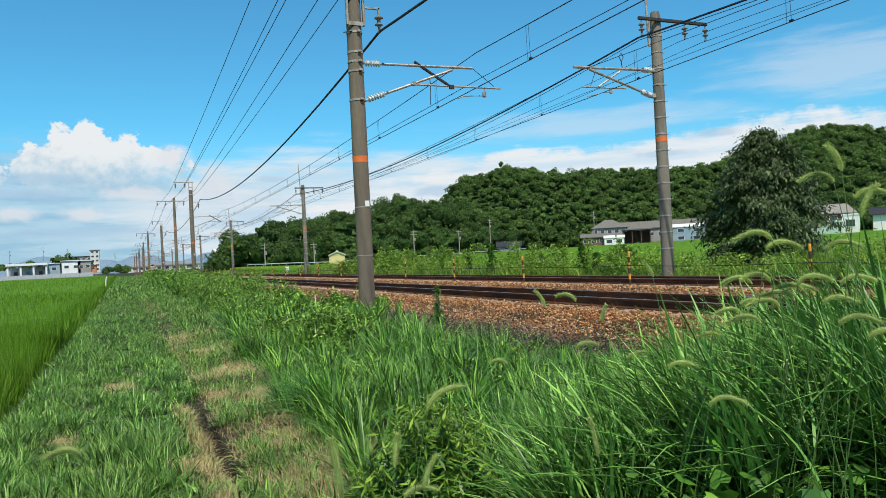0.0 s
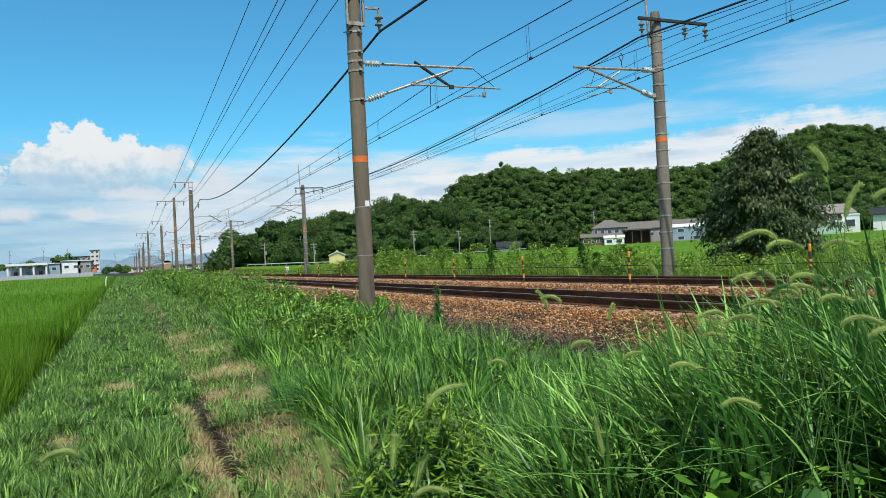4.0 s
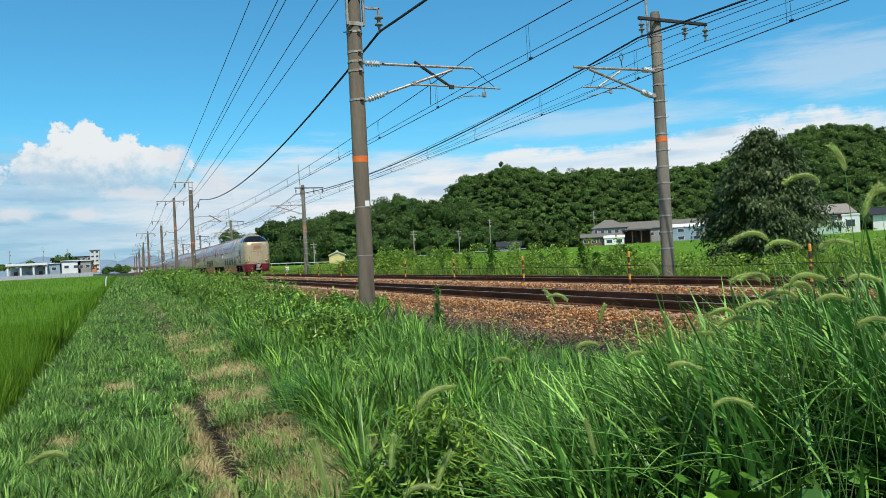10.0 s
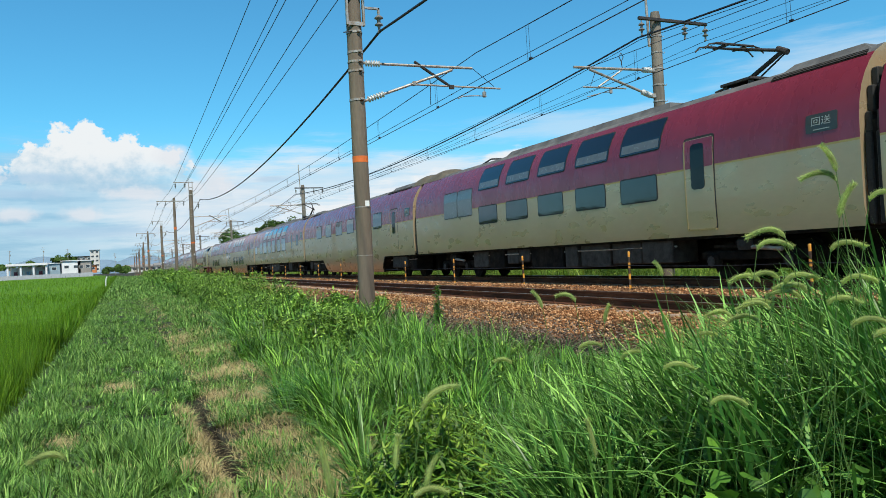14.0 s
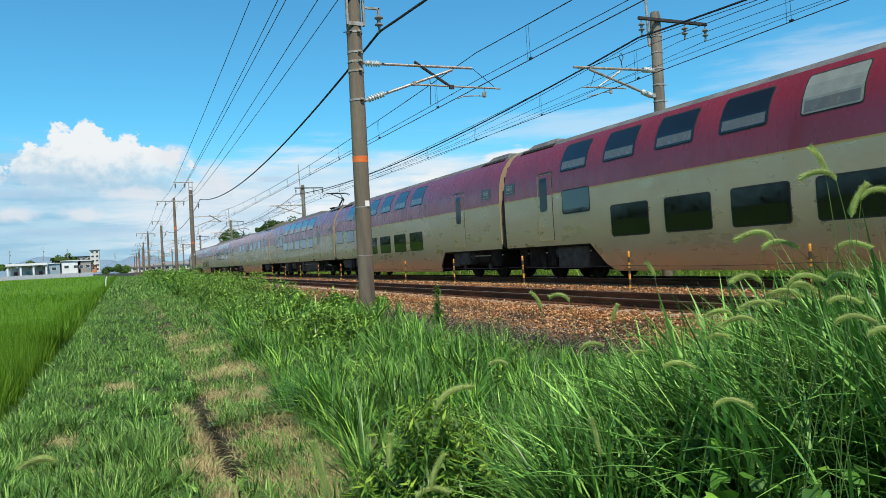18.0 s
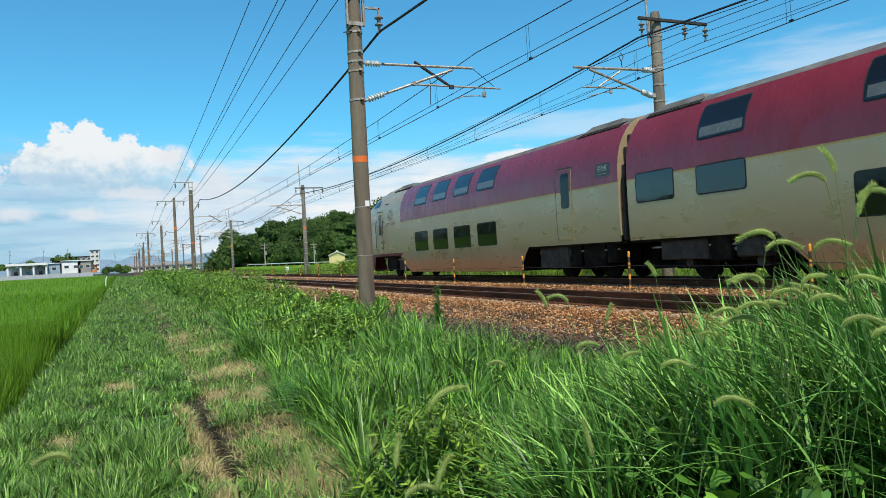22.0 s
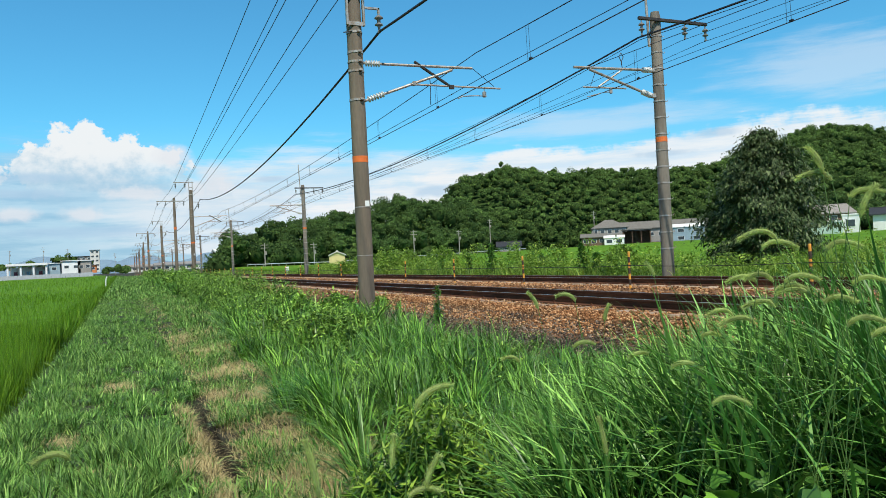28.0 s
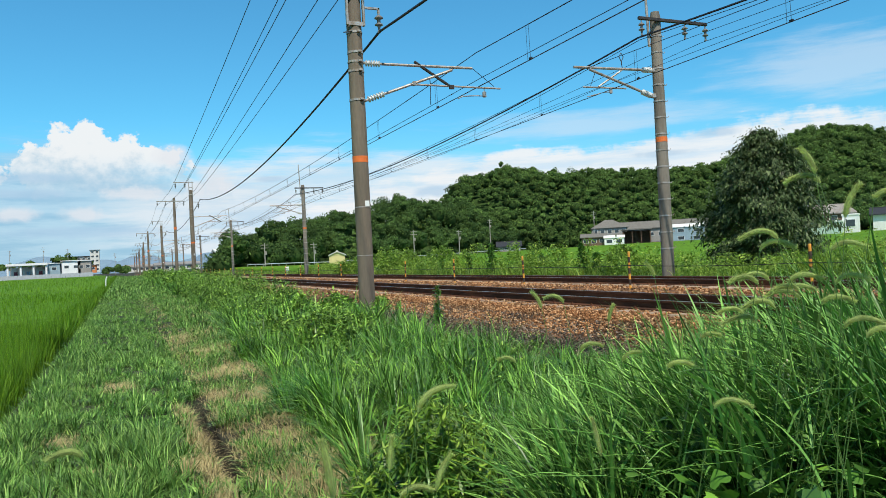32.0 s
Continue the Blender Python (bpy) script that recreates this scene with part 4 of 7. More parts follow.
def car_cab(name, label, flip):
    """Driving car: wine red rear half, champagne cab with a rounded nose. y runs from the nose (0) back."""
    L = REAR_CAR if flip else LEAD_CAR
    c = Car(name, label, L, flip)
    R = L  # the coupled end
    y_nose = 2.45
    # rear and middle
    c.sides("lower_body", 1.0, WALL_BREAK - 0.02, y_nose, R - 0.18, CREAM, "champagne lower body side")
    s = Shape()
    a, b = R - (16.55 if flip else 16.0), R - 4.9
    for sgn in (-1, 1):
        s.grid([[(sgn * (side_x(z) + 0.001), y, z) for y in np.linspace(a + (1 - z) / 0.76 * 0.8, b - (1 - z) / 0.76 * 0.8, 6)] for z in zcuts(0.24, 1.0)])
    c.put("skirt", s, CREAM, label="low champagne skirt between the bogies", smooth=True)
    for yy, k in ((a, 1), (b, -1)):
        c.put("skirt_end", Shape().add([(-1.40, yy, 0.99), (1.40, yy, 0.99), (1.19, yy + 0.8 * k, 0.25), (-1.19, yy + 0.8 * k, 0.25)], [(0, 1, 2, 3)]), UNDER)
    wine_y = R - (16.34 if flip else 15.93)
    c.sides("upper_body", WALL_BREAK + 0.02, 4.03, wine_y, R - 0.18, WINE, "wine red upper body side")
    c.sides("cab_side", WALL_BREAK - 0.02, 4.03, y_nose, wine_y, CREAM, "champagne cab side")
    c.sides("stripe", WALL_BREAK - 0.02, WALL_BREAK + 0.02, wine_y, R - 0.18, GOLD, "thin gold stripe")
    cross = [(-0.98, 4.03), (-0.70, 4.20), (-0.35, 4.29), (0, 4.31), (0.35, 4.29), (0.70, 4.20), (0.98, 4.03)]
    c.put("roof", Shape().grid([[(x, y, z) for x, z in cross] for y in np.linspace(4.42, R - 0.18, 6)]), ROOF, label="grey ribbed roof", smooth=True)
    # added dark box that stands for the shade under the cab car
    c.put("centre_sill", Shape().box(0.1, (y_nose + R) / 2, 0.60, 0.7, R - y_nose - 0.6, 0.72, 0.04), UNDER)
    c.put("floor_pan", Shape().box(0, (y_nose + R) / 2 + 0.3, 0.97, 2.7, R - y_nose - 0.8, 0.06), UNDER)
    # nose: at each height a plan that runs along the side, round the corner and across the face
    def front_y(z):
        return 0.0 if z < 3.15 else (z - 3.15) * 0.45 + max(0.0, z - 3.42) * 1.6

    def plan(z, off=0.0):
        w, yf = side_x(z), front_y(z) + (0.0 if z > 1.3 else (1.3 - z) * 0.1)
        cw = min(0.50, w * 0.5)
        pts = [(w + off, y_nose), (w - 0.015 + off, 0.5 * (y_nose + yf + 0.75)), (w - 0.06 + off, yf + 0.75)]
        for deg in (18, 36, 54, 72, 90):
            q_ = radians(deg)
            pts.append((w - 0.06 - cw * (1 - math.cos(q_)) + off * math.cos(q_), yf + 0.75 * (1 - math.sin(q_)) - off * math.sin(q_)))
        pts += [((w - 0.06 - cw) * 0.5, yf - 0.02 - off), (0.0, yf - 0.03 - off)]
        return [(max(0.0, x_), min(y_nose, y_)) for x_, y_ in pts]

    NOSE_Z = [1.10, 1.3, 1.55, 2.0, 2.5, 2.9, 3.15, 3.28, 3.40, 3.52, 3.68, 3.82, 3.95, 4.06, 4.16, 4.22]
    rows = []
    for z in NOSE_Z:
        half = [(-x_, y_, z) for x_, y_ in plan(z)]
        rows.append(half + [(-x_, y_, z_) for x_, y_, z_ in reversed(half[:-1])])
    c.put("nose", Shape().grid(rows), CREAM, label="champagne rounded cab front", smooth=True)
    # windscreen wraps round the top of the nose
    def around(z, start, n, off):
        """Points on the nose at one height, from a way along the plan (0 side, 1 middle) to the middle."""
        pts = plan(z, off)
        ways = [0.0]
        for p_, q_ in zip(pts, pts[1:]):
            ways.append(ways[-1] + math.hypot(q_[0] - p_[0], q_[1] - p_[1]))
        w_ = np.linspace(start * ways[-1], ways[-1], n)
        return [(-float(np.interp(v, ways, [p_[0] for p_ in pts])), float(np.interp(v, ways, [p_[1] for p_ in pts])), z) for v in w_]

    rows_g = []
    for z, start in ((3.43, 0.50), (3.50, 0.475), (3.58, 0.46), (3.67, 0.45), (3.76, 0.45), (3.86, 0.46), (3.96, 0.49), (4.04, 0.53), (4.09, 0.58)):
        half = around(z, start, 10, 0.016)
        rows_g.append(half + [(-x_, y_, z_) for x_, y_, z_ in reversed(half[:-1])])
    c.put("windscreen", Shape().grid(rows_g), SCREEN, label="dark wraparound windscreen")
    for sgn in (-1, 1):
        rows_q = []
        for z, ya, yb in [(3.44 + 0.48 * u, 2.36 - 0.60 * u ** 1.8 - 0.16 * (1 - u) ** 5, 1.24 + 0.50 * u + 0.06 * (1 - u) ** 5) for u in np.linspace(0, 1, 12)]:
            pl = plan(z, 0.014)
            rows_q.append([(sgn * float(np.interp(-y_, [-p_[1] for p_ in pl], [p_[0] for p_ in pl])), y_, z) for y_ in np.linspace(ya, yb, 8)])
        c.put("quarter_window", Shape().grid(rows_q), SCREEN, label="dark teardrop quarter window")
    # smooth dome from the top of the screen back to the roof
    brow = around(4.07, 0.32, 9, 0.004)
    brow = brow + [(-x_, y_, z_) for x_, y_, z_ in reversed(brow[:-1])]
    dome_rows = []
    for t_ in np.linspace(0, 1, 11):
        row = []
        for j, (bx_, by_, bz_) in enumerate(brow):
            k_ = -1 + 2 * j / (len(brow) - 1)
            rx_ = 0.98 * k_
            rz_ = float(np.interp(-abs(rx_), [-x for x in SIDE_X[-4:]], SIDE_Z[-4:])) + 0.006
            e_ = t_ ** 0.8
            row.append((bx_ + (rx_ - bx_) * e_, by_ + (4.5 - by_) * t_, bz_ + (rz_ - bz_) * math.sin(t_ * math.pi / 2) + 0.13 * math.sin(math.pi * t_ ** 0.6) * (1 - k_ * k_)))
        dome_rows.append(row)
    c.put("cab_dome", Shape().grid(dome_rows), CREAM, smooth=True)
    # boxed front door between the cheeks
    fp_ = c.put("front_door_panel", Shape().box(0, -0.02, 2.30, 1.14, 0.05, 2.0, 0.012), CREAM, label="champagne front door")
    for sx in (-0.3, 0.35):
        c.put("wiper", Shape().path([(sx, front_y(3.46) - 0.05, 3.44), (sx + 0.25, front_y(3.7) - 0.06, 3.7)], 0.012, 5), RUBBER)
    # front face: emblem, lettering bars, lamps
    for k in range(9):
        z = 2.62 + 0.05 * k
        hw = 0.40 * math.sqrt(max(0.05, 1 - ((k - 4) / 4.8) ** 2))
        c.put("front_emblem_stripe", Shape().box(0, -0.049, z, 2 * hw, 0.010, 0.020), PRINTRED, fp_)
    x = -0.55
    for k in range(14):
        if k != 7:
            c.put("front_letter_bar", Shape().box(x + 0.03, -0.049, 2.42, 0.045, 0.012, 0.10 if k in (0, 8) else 0.075), PRINT, fp_)
        x += 0.079
    for sgn in (-1, 1):
        for k, ya, yb in ((1.17, 0.42, 0.14), (0.90, 0.14, -0.035)):
            h = c.put("headlamp", Shape().turned([(0, 0.12), (0.6, 0.12), (1, 0.095)], (sgn * k, ya, 1.52), (sgn * k, yb, 1.52), 16), RUBBER, label="round dark headlamp housing")
            c.put("lens", Shape().turned([(0, 0.075), (0.8, 0.07), (1, 0.04)], (sgn * k, yb + 0.03, 1.52), (sgn * k, yb - 0.02, 1.52), 16), GLASS if flip else (LAMPON if k < 1 else GALV), h)
        c.put("marker_slit", Shape().box(sgn * 0.98, 0.10, 1.33, 0.42, 0.24, 0.05, 0.02), RUBBER)
    # red band round the foot of the nose, and the apron halves under it
    ring = []
    for z in (0.99, 1.11):
        half = [(-x_, y_, z) for x_, y_ in plan(1.2, 0.012)]
        ring.append(half + [(-x_, y_, z_) for x_, y_, z_ in reversed(half[:-1])])
    c.put("foot_band", Shape().grid(ring), SKIRTRED, label="wine red band round the nose")
    for sgn in (-1, 1):
        cols = []
        for z, grow, back in ((0.99, -0.01, 0.6), (0.75, -0.02, 0.45), (0.50, -0.05, 0.25), (0.35, -0.09, 0.08), (0.27, -0.14, 0.0)):
            row = []
            for x_, y_ in plan(1.2)[2:9]:
                row.append((sgn * (x_ + grow), y_ - grow * 1.2 + (back if y_ > 0.6 else 0.0) - 0.01, z))
            row.append((sgn * 0.46, -0.02 - grow * 1.3, z))
            cols.append(row)
        c.put("apron", Shape().grid(cols), SKIRTRED, label="wine red front apron half", smooth=True)
    c.put("red_sill", side_panel(Shape(), y_nose - 0.02, a + 0.3, 1.0, 1.12, 0.008), SKIRTRED)
    cp = c.put("coupler", Shape().box(0, -0.12, 0.84, 0.26, 0.7, 0.26, 0.05).box(0, -0.42, 0.86, 0.36, 0.14, 0.34, 0.05).box(0.24, -0.25, 0.98, 0.12, 0.3, 0.22, 0.03).box(0, -0.36, 0.55, 0.44, 0.12, 0.18, 0.03), GALV, label="pale grey coupler head")
    c.put("coupler_cover", Shape().box(0, -0.42, 1.2, 0.42, 0.2, 0.16, 0.05), GALV, cp)
    c.put("jumper_hose", Shape().path([(-0.3, -0.05, 1.0), (-0.38, -0.2, 0.7), (-0.3, -0.25, 0.5)], 0.03, 6), RUBBER, cp)
    # side details
    if flip:
        for k in range(4):
            yy = R - 8.40 - 2.05 * k
            c.window(yy, yy + 1.32, 3.12, 3.86, GLASS)
            c.window(yy, yy + 1.40, 1.17, 1.93, GLASSLOW)
    else:
        for k in range(6):
            yy = R - 15.2 + 2.07 * k
            c.window(yy, yy + 1.25, 3.12, 3.86, GLASS if k != 1 else PALEBLIND)
        for k in range(5):
            yy = R - 15.68 + 2.07 * k
            c.window(yy, yy + 1.45, 1.16, 1.92, GLASSLOW)
        c.window(R - 5.0, R - 3.68, 1.90, 2.53, GLASS)
        c.window(R - 17.69, R - 16.39, 1.92, 2.66, BLINDSHEEN, rnd=0.07)
    Car.doormat2 = WINE
    c.door(R - 3.12, R - 2.32)
    Car.doormat2 = CREAM
    d0, d1 = (R - 19.64, R - 18.81) if flip else (R - 19.56, R - 18.86)
    d = c.door(d0, d1)
    for yy in (d0 - 0.1, d1 + 0.1):
        c.put("handrail", Shape().path([(-1.50, yy, 1.3), (-1.52, yy, 1.6), (-1.52, yy, 2.5), (-1.48, yy, 2.75)], 0.02, 6), DARKSTEEL, d)
    Car.doormat2 = WINE
    c.sign(*((R - 1.14, R - 0.50) if flip else (R - 0.9, R - 0.2)))
    ey, ez, er, ly, lz = (R - 17.66, 2.92, 0.40, R - 18.3, 2.45) if flip else (R - 16.9, 3.28, 0.32, R - 17.5, 2.95)
    for k in range(9):
        z = ez + er * 0.64 * (k - 4) / 4.5
        hw = er * math.sqrt(max(0.05, 1 - ((k - 4) / 4.8) ** 2))
        c.put("emblem_stripe", side_panel(Shape(), ey - hw, ey + hw, z, z + er * 0.055, 0.006), PRINT)
    for k in range(14):
        if k != 7:
            yy = ly + (0.085 if not flip else 0.092) * k
            c.put("letter_bar", side_panel(Shape(), yy, yy + 0.05, lz, lz + (0.09 if k not in (0, 8) else 0.11) * (1.0 if not flip else 1.4), 0.006), PRINT)
    c.put("vent_slot", side_panel(Shape(), R - 18.6, R - 18.2, 3.46, 3.51, 0.008), UNDER)
    c.roof_unit(3.5, 5.6)
    c.roof_unit(R - 2.6, R - 0.6)
    c.bogie(R - 18.2), c.bogie(R - 2.9)
    c.underfloor(y_nose + 0.3, R - 16.3, 5), c.underfloor(R - 4.6, R - 0.6, 6)
    c.gangway(R - 0.18, -1)
    return c


proto = [car_cab("driving_car", "champagne and wine red sleeper driving car with rounded nose", False),
         car_double("double_deck_car", "wine red and champagne double-deck sleeper car"),
         car_motor("motor_car", "wine red and champagne motor car with raised pantograph", False, 11),
         car_single("single_room_car", "wine red and champagne sleeper car with square windows"),
         car_motor("carpet_car", "wine red and champagne motor car with tall windows and pantograph", True, 12),
         None,
         car_cab("rear_driving_car", "champagne and wine red sleeper driving car, nose to the rear", True)]
SET_GAP = 0.87
SET_LENGTH = LEAD_CAR + REAR_CAR + 5 * PITCH_CAR
# the first coupling between driving car and second car is at y = 32.835 at 12.4 s
COUPLING_Y, COUPLING_T = 32.835, 12.4
train = []
for which in range(2):
    y = -LEAD_CAR + which * (SET_LENGTH + SET_GAP)
    for k in range(7):
        c = proto[k] if proto[k] else proto[1]
        ob = c.ob if (which == 0 and proto[k]) else copy_thing(c.ob, pose(0, 0, 0))
        if which == 1 and k == 0:
            # the second set runs with its front lamps off
            for lamp in [o for o in ob.children_recursive if o.name.startswith("lens")]:
                lamp.material_slots[0].link = "OBJECT"
                lamp.material_slots[0].material = SCREEN
        train.append((ob, y))
        y += LEAD_CAR if k == 0 else PITCH_CAR

# ---- masts, wires, marker posts ----
def ribbed_insulator(p0, p1, r=0.075, ribs=6):
    prof = [(0, 0.025)]
    for k in range(ribs):
        a = (k + 0.15) / ribs
        prof += [(a, 0.035), (a + 0.3 / ribs, r), (a + 0.45 / ribs, r), (a + 0.6 / ribs, 0.035)]
    prof.append((1, 0.025))
    return Shape().turned(prof, p0, p1, 12)


def hanging_insulator(x, y, z):
    return Shape().turned([(0, 0.02), (0.2, 0.02), (0.22, 0.05), (0.32, 0.10), (0.35, 0.10), (0.40, 0.042), (0.56, 0.042), (0.62, 0.095), (0.66, 0.095), (0.72, 0.035), (0.9, 0.025), (0.92, 0.04), (1, 0.04)],
                          (x, y, z), (x, y, z - 0.5), 12)


def band(s, x, z, r, h=0.05):
    s.turned([(0, r), (0, r + 0.012), (1, r + 0.012), (1, r)], (x, 0, z - h / 2), (x, 0, z + h / 2), 16)


def near_mast(top, pole_top, frame_from, half):
    m = thing("catenary_mast", "brown-grey concrete catenary mast with orange band, beside the track", "mast", "masts along the line")
    R0, R1 = 0.182, 0.160
    rad = lambda z: R0 + (R1 - R0) * (z + 0.5) / (pole_top + 0.5)
    part("pole", Shape().turned([(0, R0), (0.35, R0 * 0.965), (0.7, R0 * 0.93), (0.97, R1), (1.0, R1 * 0.85)], (0, 0, -1.0), (0, 0, pole_top), 20), CONCRETE, m, smooth=True)
    part("orange_band", Shape().turned([(0, rad(3.1) + 0.004), (1, rad(3.1) + 0.004)], (0, 0, 3.03), (0, 0, 3.17), 20), ORANGE, m, "orange painted band")
    part("plate", Shape().box(0.055, -rad(2.1) + 0.005, 2.1, 0.10, 0.02, 0.13, 0.003), WHITEPAINT, m, "small white plate")
    for z in (2.03, 0.95):
        s = Shape()
        band(s, 0, z, rad(z) - 0.008, 0.02)
        part("tie_ring", s, GALV, m)
    for z in (5.95, 5.5, 5.29, 5.08, 4.43):
        s = Shape()
        band(s, 0, z, rad(z))
        s.box(0.05, -rad(z) - 0.03, z, 0.09, 0.05, 0.05, 0.01)
        part("clamp_band", s, GALV, m)
    part("bolt_rod", Shape().tube((-0.28, -0.1, 5.92), (-0.1, -0.15, 5.95), 0.012, 0.012, 6), DARKSTEEL, m)
    # bracket frame round the upper pole
    for sx in (-1, 1):
        part("channel", Shape().box(sx * half, -0.14, (frame_from + top) / 2, 0.05, 0.09, top - frame_from, 0.008), GALV, m, "galvanised channel")
    zz = frame_from + 0.04
    while zz < top:
        part("cross_plate", Shape().box(0, -0.17, zz, 2 * half - 0.04, 0.02, 0.09, 0.004), GALV, m)
        zz += 0.62
    # feeder bracket
    b = part("feeder_bracket", Shape().box(0.38, -0.08, 6.52, 0.42, 0.05, 0.05, 0.008).box(0.57, -0.08, 6.47, 0.05, 0.05, 0.14, 0.008), GALV, m)
    part("insulator", hanging_insulator(0.57, -0.08, 6.48), DARKPORCELAIN, b)
    # cantilever
    a = part("top_tube", Shape().tube((0.55, 0, 5.29), (2.9, 0, 5.32), 0.032, 0.032, 8).tube((0.16, 0, 5.29), (0.24, 0, 5.29), 0.03, 0.03, 6), GALV, m, "weathered cantilever tube")
    part("insulator", ribbed_insulator((0.22, 0, 5.29), (0.58, 0, 5.29)), PORCELAIN, a)
    d = part("stay_tube", Shape().tube((0.62, 0, 4.6), (2.37, 0, 5.25), 0.032, 0.032, 8).tube((0.16, 0, 4.43), (0.26, 0, 4.46), 0.03, 0.03, 6), GALV, m, "weathered cantilever tube")
    part("insulator", ribbed_insulator((0.24, 0, 4.46), (0.64, 0, 4.61)), PORCELAIN, d)
    part("registration_tube", Shape().tube((1.39, 0, 4.86), (3.64, 0, 4.86), 0.022, 0.022, 8).box(1.39, 0, 4.88, 0.08, 0.08, 0.1, 0.01), GALV, m)
    part("brace", Shape().tube((1.42, 0, 5.39), (2.36, 0, 4.82), 0.034, 0.034, 6).box(2.34, 0, 4.84, 0.12, 0.06, 0.1, 0.01), DARKSTEEL, m, "dark steel brace")
    part("steady_arm", Shape().path([(3.2, 0, 4.86), (3.2, 0, 4.66), (2.95, 0, 4.66), (2.6, -0.05, 4.62), (2.45, -0.1, 4.55)], 0.013, 6).box(3.2, 0, 4.70, 0.09, 0.07, 0.14, 0.015), GALV, m)
    part("hanger", Shape().path([(2.9, 0, 5.32), (3.48, 0, 4.90)], 0.008, 5), WIRE, m)
    part("drop_strap", Shape().path([(1.78, 0, 5.05), (1.80, 0, 4.9), (1.78, 0, 4.4)], 0.009, 5), WIRE, m)
    # long arm to the far side on top
    part("top_arm", Shape().box(-0.55, -0.1, top - 0.05, 1.6, 0.07, 0.07, 0.008), GALV, m)
    for x in (-1.2, -0.45):
        part("insulator", hanging_insulator(x, -0.1, top - 0.05), DARKPORCELAIN, m)
    return m


tall_mast = near_mast(10.1, 10.1, 6.08, 0.19)
tall_mast.matrix_basis = pose(5.0, 16.0, 0)
low_mast = near_mast(8.25, 7.55, 7.1, 0.14)
low_mast.matrix_basis = pose(5.55, 66.0, 0)
for x, y in ((5.5, 117.0), (5.2, 168.0), (5.2, 218.0), (5.2, 268.0), (5.2, 318.0), (5.2, 368.0)):
    copy_thing(low_mast, pose(x, y, 0))


def far_mast():
    m = thing("catenary_mast", "grey concrete catenary mast with crossarm and orange band", "mast", "masts along the line")
    R0, R1 = 0.20, 0.165
    rad = lambda z: R0 + (R1 - R0) * (z + 0.7) / 9.0
    part("pole", Shape().turned([(0, R0), (0.35, R0 * 0.95), (0.98, R1), (1.0, R1 * 0.8)], (0, 0, -1.2), (0, 0, 8.29), 20), GREYCONC, m, smooth=True)
    part("orange_band", Shape().turned([(0, rad(4.2) + 0.004), (1, rad(4.2) + 0.004)], (0, 0, 4.13), (0, 0, 4.29), 20), ORANGE, m, "orange painted band")
    z = 0.75
    while z < 7.6:
        s = Shape()
        band(s, 0, z, rad(z), 0.045)
        part("clamp_band", s, GALV, m)
        part("step_peg", Shape().path([(rad(z), 0, z), (rad(z) + 0.13, 0, z + 0.01), (rad(z) + 0.16, 0, z + 0.06)], 0.010, 5), GALV, m)
        z += 0.52
    c = part("crossarm", Shape().box(0.55, -0.2, 7.98, 2.75, 0.09, 0.10, 0.012), DARKSTEEL, m, "dark steel crossarm")
    for x in (-0.71, 1.0, 1.85):
        part("insulator", hanging_insulator(x, -0.2, 7.94), DARKPORCELAIN, c)
    part("top_rod", Shape().tube((-0.2, 0.1, 7.2), (-0.3, 0.1, 10.2), 0.045, 0.04, 8), GALV, m)
    a = part("top_tube", Shape().tube((-3.17, 0, 6.36), (-0.62, 0, 6.41), 0.042, 0.042, 8), GALV, m, "weathered cantilever tube")
    part("insulator", Shape().turned([(0, 0.04), (0.08, 0.085), (0.9, 0.085), (1, 0.04)], (-0.62, 0, 6.41), (-0.24, 0, 6.42), 12), PORCELAIN, a)
    part("tube_mount", Shape().box(-0.2, 0, 6.42, 0.16, 0.12, 0.14, 0.02), GALV, a)
    d = part("stay_tube", Shape().tube((-2.6, 0, 6.32), (-0.68, 0, 5.72), 0.042, 0.042, 8), GALV, m, "weathered cantilever tube")
    part("insulator", Shape().turned([(0, 0.04), (0.1, 0.09), (0.9, 0.09), (1, 0.04)], (-0.68, 0, 5.72), (-0.30, 0, 5.60), 12), PORCELAIN, d)
    part("tube_mount", Shape().box(-0.22, 0, 5.6, 0.16, 0.12, 0.14, 0.02), GALV, d)
    part("brace", Shape().tube((-1.3, 0, 6.42), (-2.3, 0, 5.80), 0.028, 0.028, 6), GALV, m)
    part("registration_tube", Shape().tube((-2.87, 0, 5.77), (-1.28, 0, 5.79), 0.025, 0.025, 8), GALV, m)
    part("steady_arm", Shape().path([(-1.9, 0, 5.77), (-1.85, 0, 5.66), (-2.1, 0, 5.64), (-2.8, -0.1, 5.45)], 0.014, 6).box(-1.85, 0, 5.67, 0.09, 0.07, 0.12, 0.015), GALV, m)
    part("hanger", Shape().path([(-2.35, 0, 6.35), (-2.6, 0, 5.80)], 0.009, 5), WIRE, m)
    part("messenger_hook", Shape().path([(-1.38, 0, 6.42), (-1.40, 0, 6.62), (-1.32, 0, 6.78), (-1.40, 0, 6.9), (-1.48, 0, 6.78), (-1.40, 0, 6.62)], 0.014, 5), DARKSTEEL, m)
    return m


fmast = far_mast()
fmast.matrix_basis = pose(15.92, 18.9, 0)
for k in range(1, 8):
    copy_thing(fmast, pose(15.92, 18.9 + 50.6 * k, 0))


